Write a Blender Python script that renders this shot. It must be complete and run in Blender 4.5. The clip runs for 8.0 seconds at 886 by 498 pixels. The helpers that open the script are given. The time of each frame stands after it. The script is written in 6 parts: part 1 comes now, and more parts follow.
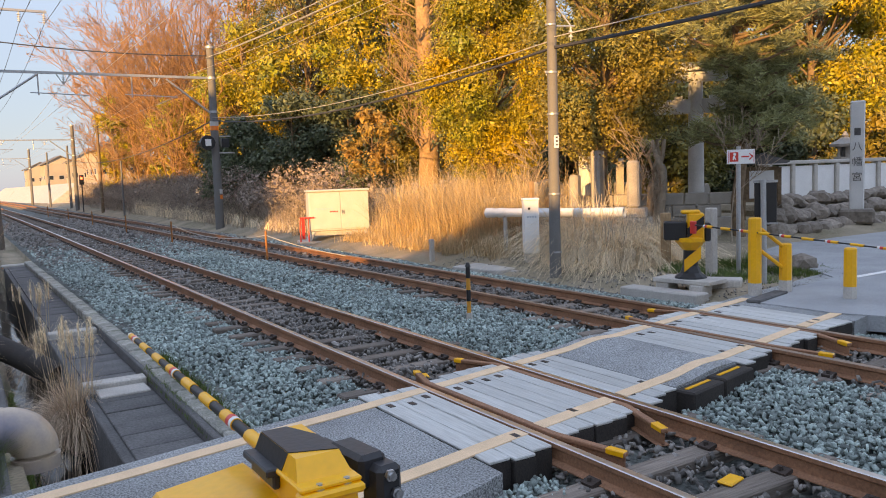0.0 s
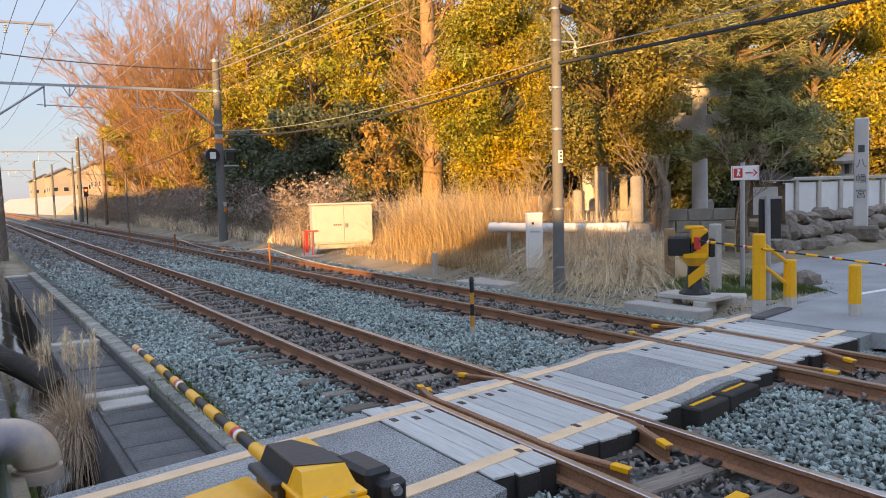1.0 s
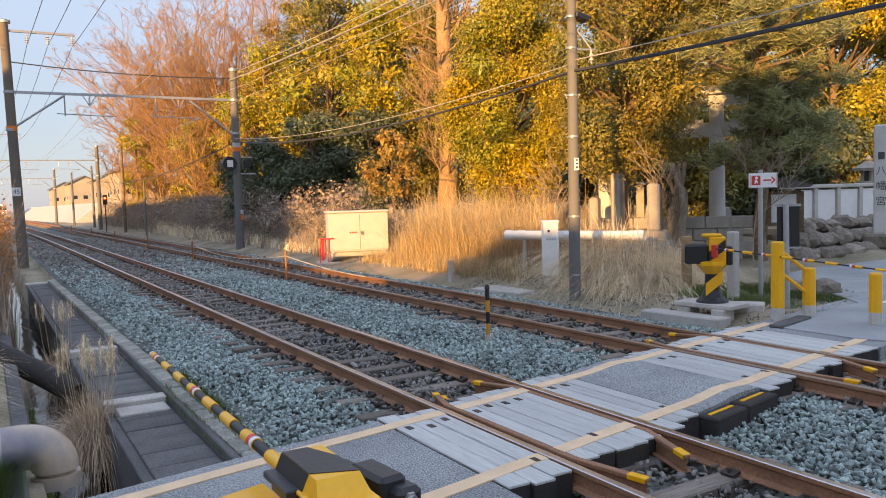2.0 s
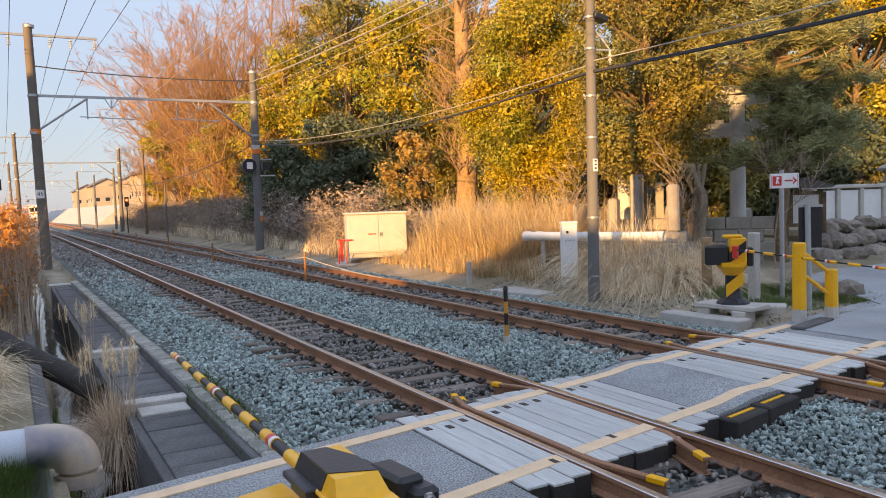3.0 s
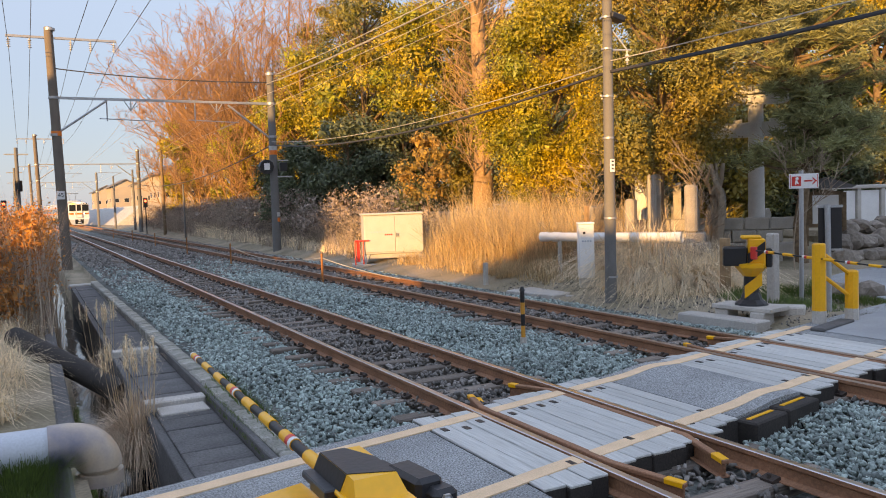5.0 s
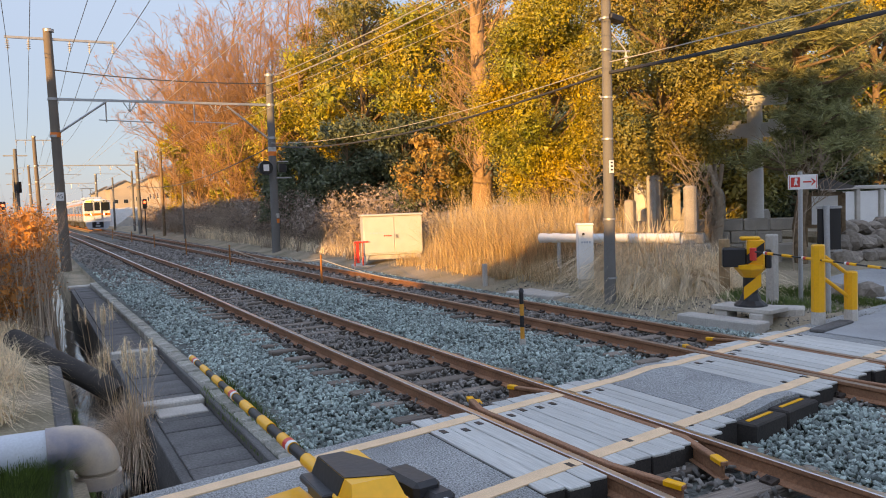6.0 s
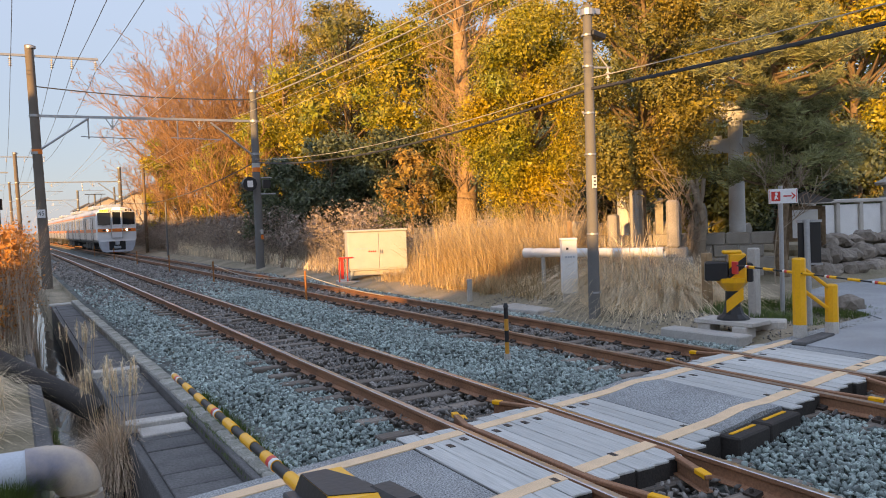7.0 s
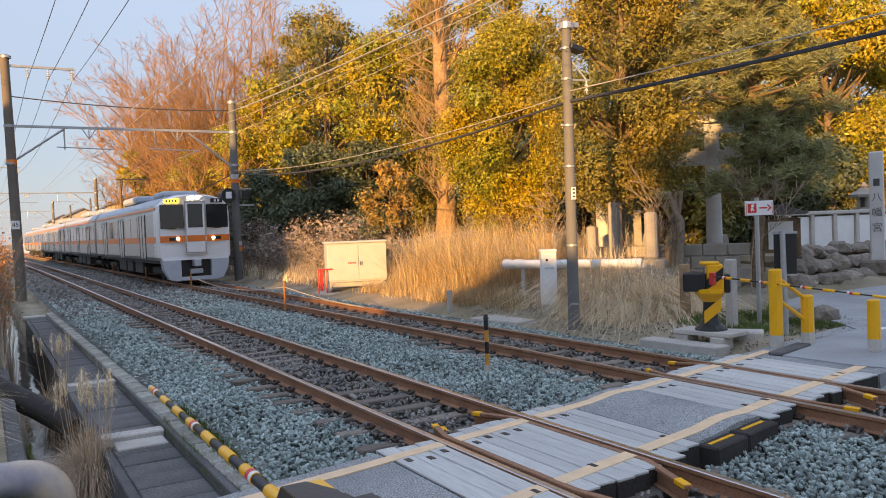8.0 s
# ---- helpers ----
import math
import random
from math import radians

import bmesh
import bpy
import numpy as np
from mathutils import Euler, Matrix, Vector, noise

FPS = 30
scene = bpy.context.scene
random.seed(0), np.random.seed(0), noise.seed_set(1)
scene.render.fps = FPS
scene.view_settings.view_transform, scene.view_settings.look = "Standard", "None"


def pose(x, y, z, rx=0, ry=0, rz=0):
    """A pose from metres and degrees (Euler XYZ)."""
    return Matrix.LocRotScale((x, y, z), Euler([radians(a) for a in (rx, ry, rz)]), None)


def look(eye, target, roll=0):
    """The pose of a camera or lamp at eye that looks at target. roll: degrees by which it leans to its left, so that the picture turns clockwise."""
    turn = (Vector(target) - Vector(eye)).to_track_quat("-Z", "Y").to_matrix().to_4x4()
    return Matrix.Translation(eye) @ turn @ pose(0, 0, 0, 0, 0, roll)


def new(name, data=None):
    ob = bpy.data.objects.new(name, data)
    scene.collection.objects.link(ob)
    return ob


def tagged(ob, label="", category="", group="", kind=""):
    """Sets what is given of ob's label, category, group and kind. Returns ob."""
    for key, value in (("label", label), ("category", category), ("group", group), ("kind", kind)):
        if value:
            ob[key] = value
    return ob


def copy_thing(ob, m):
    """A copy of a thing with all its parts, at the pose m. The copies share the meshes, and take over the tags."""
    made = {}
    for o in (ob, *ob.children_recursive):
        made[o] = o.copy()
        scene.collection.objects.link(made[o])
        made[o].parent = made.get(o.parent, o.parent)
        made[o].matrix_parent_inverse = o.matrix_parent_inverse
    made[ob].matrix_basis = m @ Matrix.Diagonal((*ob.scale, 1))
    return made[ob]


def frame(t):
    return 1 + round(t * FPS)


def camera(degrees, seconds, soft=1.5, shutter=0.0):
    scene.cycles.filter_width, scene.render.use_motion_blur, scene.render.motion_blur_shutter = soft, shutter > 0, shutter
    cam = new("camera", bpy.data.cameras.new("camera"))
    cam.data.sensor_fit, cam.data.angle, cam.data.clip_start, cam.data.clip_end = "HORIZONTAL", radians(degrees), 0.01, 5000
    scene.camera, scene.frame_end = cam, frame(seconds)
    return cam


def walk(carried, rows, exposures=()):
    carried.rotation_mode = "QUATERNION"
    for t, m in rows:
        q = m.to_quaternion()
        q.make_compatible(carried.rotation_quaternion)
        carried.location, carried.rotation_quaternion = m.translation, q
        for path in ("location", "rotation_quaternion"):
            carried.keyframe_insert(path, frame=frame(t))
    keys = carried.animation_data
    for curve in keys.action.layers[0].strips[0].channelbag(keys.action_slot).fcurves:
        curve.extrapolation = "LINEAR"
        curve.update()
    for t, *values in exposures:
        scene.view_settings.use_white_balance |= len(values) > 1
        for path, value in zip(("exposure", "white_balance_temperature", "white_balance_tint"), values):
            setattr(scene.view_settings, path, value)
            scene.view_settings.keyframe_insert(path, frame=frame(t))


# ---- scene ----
cam = camera(59.0, 8.0, soft=1.0)
EYE = Vector((0, 0, 1.898))


def cam_row(t, pitch, roll, yaw, dx, dy, dz):
    return t, pose(EYE.x + dx, EYE.y + dy, EYE.z + dz, 90 + pitch, roll, yaw)


PATH = [
    cam_row(0.0, -5.349, 2.07, -31.758, 0.033, 0.010, 0.001),
    cam_row(0.5, -4.85, 1.902, -31.859, 0.028, 0.022, -0.006),
    cam_row(1.0, -4.303, 1.692, -31.526, 0.018, 0.019, -0.001),
    cam_row(1.5, -3.878, 1.666, -30.876, 0.021, 0.022, -0.001),
    cam_row(3.0, -3.565, 1.853, -29.032, 0.018, 0.012, -0.002),
    cam_row(3.5, -3.524, 1.895, -27.971, 0.010, 0.008, -0.003),
    cam_row(4.0, -3.508, 1.910, -27.868, 0.007, 0.008, -0.003),
    cam_row(4.5, -3.513, 1.917, -27.851, 0.003, 0.003, 0.000),
    cam_row(6.0, -3.439, 1.975, -27.894, 0.014, 0.005, 0.015),
    cam_row(6.5, -3.241, 2.017, -28.184, 0.014, -0.001, 0.015),
    cam_row(7.0, -2.369, 2.234, -29.012, 0.016, -0.010, 0.019),
    cam_row(7.5, -1.869, 2.21, -29.878, 0.017, -0.011, 0.016),
    cam_row(8.0, -1.575, 2.202, -30.506, 0.010, -0.007, 0.015),
]
walk(cam, PATH, exposures=[(0, 2.19, 10150, 12), (3.5, 2.15, 10150, 12), (5, 2.10, 10150, 12), (7, 2.05, 10150, 12), (8, 2.05, 10150, 12)])

# ---------------------------------------------------------------- light
SUN_EL = 8.0
SUN_DIR = Vector((-0.8, -0.6, 0)).normalized()      # towards the sun, on the plan
world = bpy.data.worlds.new("world")
scene.world = world
world.use_nodes = True
wn = world.node_tree
bg = wn.nodes["Background"]
sky = wn.nodes.new("ShaderNodeTexSky")
sky.sky_type, sky.sun_disc = "NISHITA", False
sky.sun_elevation = radians(SUN_EL)
sky.sun_rotation = math.atan2(SUN_DIR.x, SUN_DIR.y)
sky.air_density, sky.dust_density, sky.ozone_density = 1.0, 0.3, 2.4
fill_mix = wn.nodes.new("ShaderNodeMix")          # even blue veil added over the clear sky as fill light
fill_mix.data_type = "RGBA"
fill_mix.inputs[0].default_value = 0.9
sky_dir = wn.nodes.new("ShaderNodeTexCoord")
sky_up = wn.nodes.new("ShaderNodeSeparateXYZ")
wn.links.new(sky_dir.outputs["Generated"], sky_up.inputs[0])
lift = wn.nodes.new("ShaderNodeMapRange")     # the veil is made brightest overhead to lift the shaded ground
lift.inputs[3].default_value, lift.inputs[4].default_value = 0.68, 1.66
wn.links.new(sky_up.outputs[2], lift.inputs[0])
veil = wn.nodes.new("ShaderNodeVectorMath")
veil.operation = "SCALE"
veil.inputs[0].default_value = (0.69, 1.04, 1.94)
wn.links.new(lift.outputs[0], veil.inputs["Scale"])
wn.links.new(veil.outputs[0], fill_mix.inputs[7])
wn.links.new(sky.outputs[0], fill_mix.inputs[6])
wn.links.new(fill_mix.outputs[2], bg.inputs[0])
bg.inputs[1].default_value = 0.15
sun_data = bpy.data.lights.new("sun", "SUN")
sun_data.energy, sun_data.angle, sun_data.color = 2.1, radians(0.6), (1.0, 0.66, 0.33)
sun = new("sun", sun_data)
to_sun = SUN_DIR * math.cos(radians(SUN_EL)) + Vector((0, 0, math.sin(radians(SUN_EL))))
sun.matrix_world = look(to_sun * 100, (0, 0, 0))

# ---------------------------------------------------------------- materials


def mat(name, color, rough=0.8, metal=0.0, var=0.25, scale=4.0, fine=60.0, bump=0.3, island=0.0, obj=0.0, tint=None, coat=0.0, spec=0.5, translucent=0.0, stretch=None):
    """A surface with two scales of variation; island/obj: brightness spread per island / per object; tint: second colour."""
    m = bpy.data.materials.new(name)
    m.use_nodes = True
    nt = m.node_tree
    p = nt.nodes["Principled BSDF"]
    p.inputs["Roughness"].default_value = rough
    p.inputs["Metallic"].default_value = metal
    p.inputs["Coat Weight"].default_value = coat
    p.inputs["Specular IOR Level"].default_value = spec
    tc = nt.nodes.new("ShaderNodeTexCoord")
    out = tc.outputs["Object"]
    if stretch:
        mp = nt.nodes.new("ShaderNodeMapping")
        mp.inputs["Scale"].default_value = stretch
        nt.links.new(out, mp.inputs["Vector"])
        out = mp.outputs[0]

    def noise_node(s, detail):
        n = nt.nodes.new("ShaderNodeTexNoise")
        n.inputs["Scale"].default_value, n.inputs["Detail"].default_value = s, detail
        nt.links.new(out, n.inputs["Vector"])
        return n
    a, b = noise_node(scale, 4), noise_node(fine, 3)
    mix = nt.nodes.new("ShaderNodeMix")
    mix.data_type = "RGBA"
    c2 = tint if tint else tuple(c * (1 - var) for c in color)
    mix.inputs[6].default_value = (*color, 1)
    mix.inputs[7].default_value = (*c2, 1)
    ramp = nt.nodes.new("ShaderNodeMapRange")
    ramp.inputs[1].default_value, ramp.inputs[2].default_value = 0.35, 0.65
    nt.links.new(a.outputs[0], ramp.inputs[0])
    nt.links.new(ramp.outputs[0], mix.inputs[0])
    hsv = nt.nodes.new("ShaderNodeHueSaturation")
    nt.links.new(mix.outputs[2], hsv.inputs["Color"])
    val = nt.nodes.new("ShaderNodeMapRange")
    val.inputs[1].default_value, val.inputs[2].default_value = 0.28, 0.72
    val.inputs[3].default_value, val.inputs[4].default_value = 1 - var, 1 + var
    nt.links.new(b.outputs[0], val.inputs[0])
    last = val.outputs[0]
    for spread, node, sock in ((island, "ShaderNodeNewGeometry", "Random Per Island"), (obj, "ShaderNodeObjectInfo", "Random")):
        if spread:
            g = nt.nodes.new(node)
            mr = nt.nodes.new("ShaderNodeMapRange")
            mr.inputs[3].default_value, mr.inputs[4].default_value = 1 - spread, 1 + spread
            nt.links.new(g.outputs[sock], mr.inputs[0])
            mul = nt.nodes.new("ShaderNodeMath")
            mul.operation = "MULTIPLY"
            nt.links.new(last, mul.inputs[0])
            nt.links.new(mr.outputs[0], mul.inputs[1])
            last = mul.outputs[0]
    nt.links.new(last, hsv.inputs["Value"])
    nt.links.new(hsv.outputs[0], p.inputs["Base Color"])
    if bump:
        bp = nt.nodes.new("ShaderNodeBump")
        bp.inputs["Strength"].default_value, bp.inputs["Distance"].default_value = bump, 0.02
        nt.links.new(b.outputs[0], bp.inputs["Height"])
        nt.links.new(bp.outputs[0], p.inputs["Normal"])
    if translucent:
        tr = nt.nodes.new("ShaderNodeBsdfTranslucent")
        nt.links.new(hsv.outputs[0], tr.inputs["Color"])
        ms = nt.nodes.new("ShaderNodeMixShader")
        ms.inputs[0].default_value = translucent
        nt.links.new(p.outputs[0], ms.inputs[1])
        nt.links.new(tr.outputs[0], ms.inputs[2])
        nt.links.new(ms.outputs[0], nt.nodes["Material Output"].inputs[0])
    return m


def glow(name, color, strength):
    m = mat(name, color, 0.3, bump=0)
    p = m.node_tree.nodes["Principled BSDF"]
    p.inputs["Emission Color"].default_value = (*color, 1)
    p.inputs["Emission Strength"].default_value = strength
    return m


M_EARTH = mat("earth", (0.33, 0.265, 0.19), 0.95, tint=(0.19, 0.16, 0.10), scale=0.8, fine=25, bump=0.8)
M_GRAVEL = mat("gravel_bed", (0.15, 0.165, 0.15), 0.9, var=0.6, scale=1.2, fine=22, bump=1.0)
M_STONE = mat("ballast_stone", (0.29, 0.36, 0.335), 0.75, var=0.22, scale=0.6, fine=40, bump=0.6, island=0.62)
M_STONE_BROWN = mat("rusty_ballast", (0.235, 0.215, 0.195), 0.9, var=0.25, scale=0.7, fine=40, bump=0.4, island=0.55)
M_ASPHALT = mat("asphalt", (0.35, 0.365, 0.365), 0.9, tint=(0.25, 0.26, 0.26), var=0.8, scale=1.1, fine=75, bump=1.0)
M_ROAD = mat("worn_asphalt", (0.35, 0.365, 0.375), 0.9, var=0.22, scale=0.9, fine=60, bump=0.4)
M_CONC = mat("concrete", (0.52, 0.485, 0.44), 0.85, var=0.18, scale=2.5, fine=50, bump=0.4, obj=0.08)
M_KERB = mat("mossy_kerb_concrete", (0.36, 0.345, 0.31), 0.9, tint=(0.20, 0.205, 0.16), var=0.3, scale=6, fine=45, bump=0.5, obj=0.22)
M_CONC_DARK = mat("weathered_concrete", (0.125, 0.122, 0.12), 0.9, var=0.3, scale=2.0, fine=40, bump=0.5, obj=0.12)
M_POLE_DARK = mat("old_pole_concrete", (0.17, 0.14, 0.115), 0.85, var=0.15, scale=1.5, fine=60, bump=0.2)
M_POLE = mat("pole_concrete", (0.16, 0.155, 0.148), 0.8, var=0.12, scale=1.5, fine=60, bump=0.2)
M_RUST = mat("rusty_rail_steel", (0.32, 0.15, 0.082), 0.75, 0.0, var=0.25, scale=3, fine=50, bump=0.3)
M_RAILTOP = mat("polished_rail_head", (0.62, 0.60, 0.58), 0.28, 1.0, var=0.1, scale=2, fine=30, bump=0.05)
M_RAILTOP2 = mat("dull_rail_head", (0.36, 0.26, 0.2), 0.45, 0.7, var=0.2, scale=2, fine=30, bump=0.05)
M_SLEEPER = mat("sleeper_wood", (0.21, 0.17, 0.14), 0.9, var=0.35, scale=5, fine=50, bump=0.7, obj=0.3, stretch=(0.08, 1, 1))
M_FAST = mat("rusty_fastening", (0.06, 0.042, 0.034), 0.85, var=0.2)
M_PLANK = mat("grey_plank", (0.52, 0.52, 0.495), 0.8, var=0.15, scale=2.5, fine=70, bump=0.7, obj=0.09, stretch=(1, 0.06, 1))
M_PLANK_END = mat("creosoted_timber", (0.035, 0.028, 0.024), 0.85, var=0.3)
M_TAPE = mat("tan_tape", (0.83, 0.57, 0.36), 0.75, var=0.12, scale=5, fine=90, bump=0.3)
M_YELLOW = mat("yellow_paint", (0.95, 0.44, 0.012), 0.4, var=0.05, scale=3, fine=30, bump=0.05, coat=0.2)
M_AMBER = mat("amber_paint", (0.66, 0.28, 0.04), 0.5, var=0.1, scale=3, fine=30, bump=0.05)
M_BLACK = mat("black_paint", (0.014, 0.014, 0.016), 0.45, var=0.15, scale=5, fine=40, bump=0.05)
M_RED = mat("red_reflector", (0.72, 0.05, 0.04), 0.35, var=0.1, bump=0)
M_WHITE = mat("white_paint", (0.78, 0.78, 0.77), 0.5, var=0.06, scale=3, fine=40, bump=0.05)
# white paint dimmed in place of the missing shade on the cabinet
M_OFFWHITE = mat("dimmed_white_paint", (0.50, 0.50, 0.48), 0.55, var=0.08, scale=3, fine=40, bump=0.1)
M_PVC = mat("grey_pvc", (0.48, 0.52, 0.56), 0.35, var=0.08, scale=4, fine=60, bump=0.05)
M_GALV = mat("galvanised_steel", (0.42, 0.43, 0.44), 0.45, 0.6, var=0.12, scale=8, fine=60, bump=0.05)
M_STEEL = mat("bolt_steel", (0.6, 0.6, 0.6), 0.3, 1.0, bump=0)
M_WIRE = mat("dark_wire", (0.04, 0.04, 0.045), 0.6, var=0.1, bump=0)
M_COPPER = mat("bright_wire", (0.50, 0.46, 0.40), 0.5, 0.2, bump=0)
M_PORC = mat("porcelain", (0.6, 0.58, 0.55), 0.25, bump=0)
M_GRASS_DRY = mat("dry_grass", (0.66, 0.49, 0.29), 0.85, var=0.15, scale=1.5, fine=20, bump=0, island=0.35, translucent=0.25)
M_GRASS_GREY = mat("pale_dead_grass", (0.90, 0.73, 0.51), 0.9, var=0.15, scale=1.5, fine=20, bump=0, island=0.35, translucent=0.3)
M_STRAW = mat("pampas_straw", (0.60, 0.44, 0.31), 0.9, var=0.15, scale=1.5, fine=20, bump=0, island=0.4, translucent=0.2)
M_BRUSH_LEAF = mat("withered_leaf", (0.34, 0.265, 0.215), 0.9, var=0.25, bump=0, island=0.45)
M_BRUSH = mat("dead_brush", (0.45, 0.355, 0.275), 0.9, var=0.2, bump=0, island=0.35)
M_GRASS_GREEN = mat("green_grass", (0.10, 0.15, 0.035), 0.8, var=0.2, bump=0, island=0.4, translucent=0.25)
# green tint patches paint the dark shading among the sunlit gold leaves
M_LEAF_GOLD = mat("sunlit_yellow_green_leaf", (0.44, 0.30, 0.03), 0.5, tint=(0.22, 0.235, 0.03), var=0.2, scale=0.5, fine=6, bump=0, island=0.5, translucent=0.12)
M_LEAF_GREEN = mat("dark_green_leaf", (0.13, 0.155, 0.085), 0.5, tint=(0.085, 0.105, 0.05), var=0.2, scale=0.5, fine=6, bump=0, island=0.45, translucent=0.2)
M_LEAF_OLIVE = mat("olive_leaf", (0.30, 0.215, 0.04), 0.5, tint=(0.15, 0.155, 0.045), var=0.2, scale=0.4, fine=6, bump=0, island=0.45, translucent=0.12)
M_LEAF_PINE = mat("pine_needle", (0.29, 0.295, 0.13), 0.6, var=0.2, scale=0.6, fine=6, bump=0, island=0.4, translucent=0.15)
M_LEAF_RUST = mat("russet_leaf", (0.40, 0.225, 0.075), 0.7, tint=(0.33, 0.235, 0.06), var=0.2, scale=1, fine=6, bump=0, island=0.4, translucent=0.25)
M_LEAF_ORANGE = mat("orange_withered_leaf", (0.54, 0.225, 0.06), 0.7, var=0.2, scale=1, fine=6, bump=0, island=0.4, translucent=0.25)
M_BARK = mat("bark", (0.23, 0.155, 0.095), 0.95, var=0.3, scale=3, fine=14, bump=1.0)
M_BARK_PALE = mat("pale_bark", (0.38, 0.24, 0.13), 0.95, var=0.3, scale=2.5, fine=10, bump=1.0)
M_TWIG = mat("russet_twig", (0.36, 0.195, 0.095), 0.9, var=0.2, scale=0.5, fine=8, bump=0)
M_TWIG_GREY = mat("grey_twig", (0.36, 0.28, 0.21), 0.9, var=0.2, scale=0.5, fine=8, bump=0)
M_GRANITE = mat("granite", (0.35, 0.315, 0.275), 0.8, var=0.25, scale=2, fine=70, bump=0.2)
M_GRANITE_PALE = mat("pale_granite", (0.64, 0.63, 0.61), 0.8, var=0.14, scale=2, fine=70, bump=0.2)
M_ROCK = mat("dark_rock", (0.27, 0.225, 0.185), 0.9, var=0.3, scale=2, fine=12, bump=0.9, obj=0.25)
M_WALLP = mat("house_plaster", (0.42, 0.35, 0.27), 0.85, var=0.08, scale=0.6, fine=20, bump=0.1, obj=0.15)
M_ROOF = mat("roof_tile", (0.16, 0.15, 0.15), 0.7, var=0.15, scale=1, fine=10, bump=0.4, obj=0.2)
M_GLASS = mat("dark_glazing", (0.03, 0.035, 0.04), 0.06, var=0.1, bump=0, spec=0.8)
M_WATER = mat("ditch_water", (0.012, 0.014, 0.014), 0.04, var=0.1, scale=3, fine=9, bump=0.12, spec=0.7)
M_STEELCAR = mat("stainless_carbody", (0.46, 0.46, 0.46), 0.36, 0.45, var=0.05, scale=1.5, fine=25, bump=0.03)
M_CAB = mat("cab_white", (0.74, 0.76, 0.78), 0.35, 0.1, var=0.03, scale=2, fine=30, bump=0, coat=0.2)
M_ORANGE = mat("orange_band", (0.85, 0.20, 0.03), 0.4, var=0.04, bump=0)
M_SKIRT = mat("grey_skirt", (0.42, 0.47, 0.53), 0.5, var=0.08, bump=0.05)
M_UNDER = mat("underframe", (0.05, 0.048, 0.045), 0.8, var=0.2)

# ---------------------------------------------------------------- mesh helpers


class Geo:
    """Collects vertices and faces; mi is the material slot of what is added next."""

    def __init__(self):
        self.v, self.f, self.m, self.mi = [], [], [], 0

    def add(self, verts, faces):
        n = len(self.v)
        self.v.extend(verts)
        self.f.extend([tuple(i + n for i in f) for f in faces])
        self.m.extend([self.mi] * len(faces))
        return self

    def box(self, c, s, m=None, bevel=0.0):
        """A box of size s about c, turned by m about its centre; bevel chamfers its edges."""
        bm = bmesh.new()
        bmesh.ops.create_cube(bm, size=1)
        bmesh.ops.scale(bm, vec=s, verts=bm.verts)
        if bevel:
            bmesh.ops.bevel(bm, geom=bm.edges[:], offset=min(bevel, min(s) * 0.45), segments=1, affect="EDGES", profile=0.5)
        t = Matrix.Translation(c) @ (m if m else Matrix())
        bm.verts.index_update()
        self.add([tuple(t @ v.co) for v in bm.verts], [tuple(v.index for v in f.verts) for f in bm.faces])
        bm.free()
        return self

    def cyl(self, a, b, r0, r1=None, n=10, caps=True):
        a, b = Vector(a), Vector(b)
        r1 = r0 if r1 is None else r1
        q = (b - a).to_track_quat("Z", "Y")
        vs = []
        for p, r in ((a, r0), (b, r1)):
            for i in range(n):
                w = 2 * math.pi * i / n
                vs.append(tuple(p + q @ Vector((r * math.cos(w), r * math.sin(w), 0))))
        fs = [(i, (i + 1) % n, n + (i + 1) % n, n + i) for i in range(n)]
        if caps:
            fs += [tuple(range(n - 1, -1, -1)), tuple(range(n, 2 * n))]
        return self.add(vs, fs)

    def tube(self, pts, r, n=6, r_end=None):
        """A round bar along a line of points."""
        pts = [Vector(p) for p in pts]
        vs, fs, k = [], [], len(pts)
        for j, p in enumerate(pts):
            d = pts[min(j + 1, k - 1)] - pts[max(j - 1, 0)]
            q = d.to_track_quat("Z", "Y")
            rr = r if r_end is None else r + (r_end - r) * j / (k - 1)
            for i in range(n):
                w = 2 * math.pi * i / n
                vs.append(tuple(p + q @ Vector((rr * math.cos(w), rr * math.sin(w), 0))))
        for j in range(k - 1):
            for i in range(n):
                fs.append((j * n + i, j * n + (i + 1) % n, (j + 1) * n + (i + 1) % n, (j + 1) * n + i))
        fs += [tuple(range(n - 1, -1, -1)), tuple(range((k - 1) * n, k * n))]
        return self.add(vs, fs)

    def prism(self, outline, depth, m=None):
        """An outline in x, z pushed out along y by depth, then placed by m."""
        n = len(outline)
        t = m if m else Matrix()
        vs = [tuple(t @ Vector((x, y, z))) for y in (0, depth) for x, z in outline]
        fs = [(i, (i + 1) % n, n + (i + 1) % n, n + i) for i in range(n)]
        fs += [tuple(range(n - 1, -1, -1)), tuple(range(n, 2 * n))]
        return self.add(vs, fs)

    def lathe(self, c, prof, n=14, m=None):
        t = Matrix.Translation(c) @ (m if m else Matrix())
        vs, k = [], len(prof)
        for r, z in prof:
            for i in range(n):
                w = 2 * math.pi * i / n
                vs.append(tuple(t @ Vector((r * math.cos(w), r * math.sin(w), z))))
        fs = [(j * n + i, j * n + (i + 1) % n, (j + 1) * n + (i + 1) % n, (j + 1) * n + i) for j in range(k - 1) for i in range(n)]
        fs += [tuple(range(n - 1, -1, -1)), tuple(range((k - 1) * n, k * n))]
        return self.add(vs, fs)

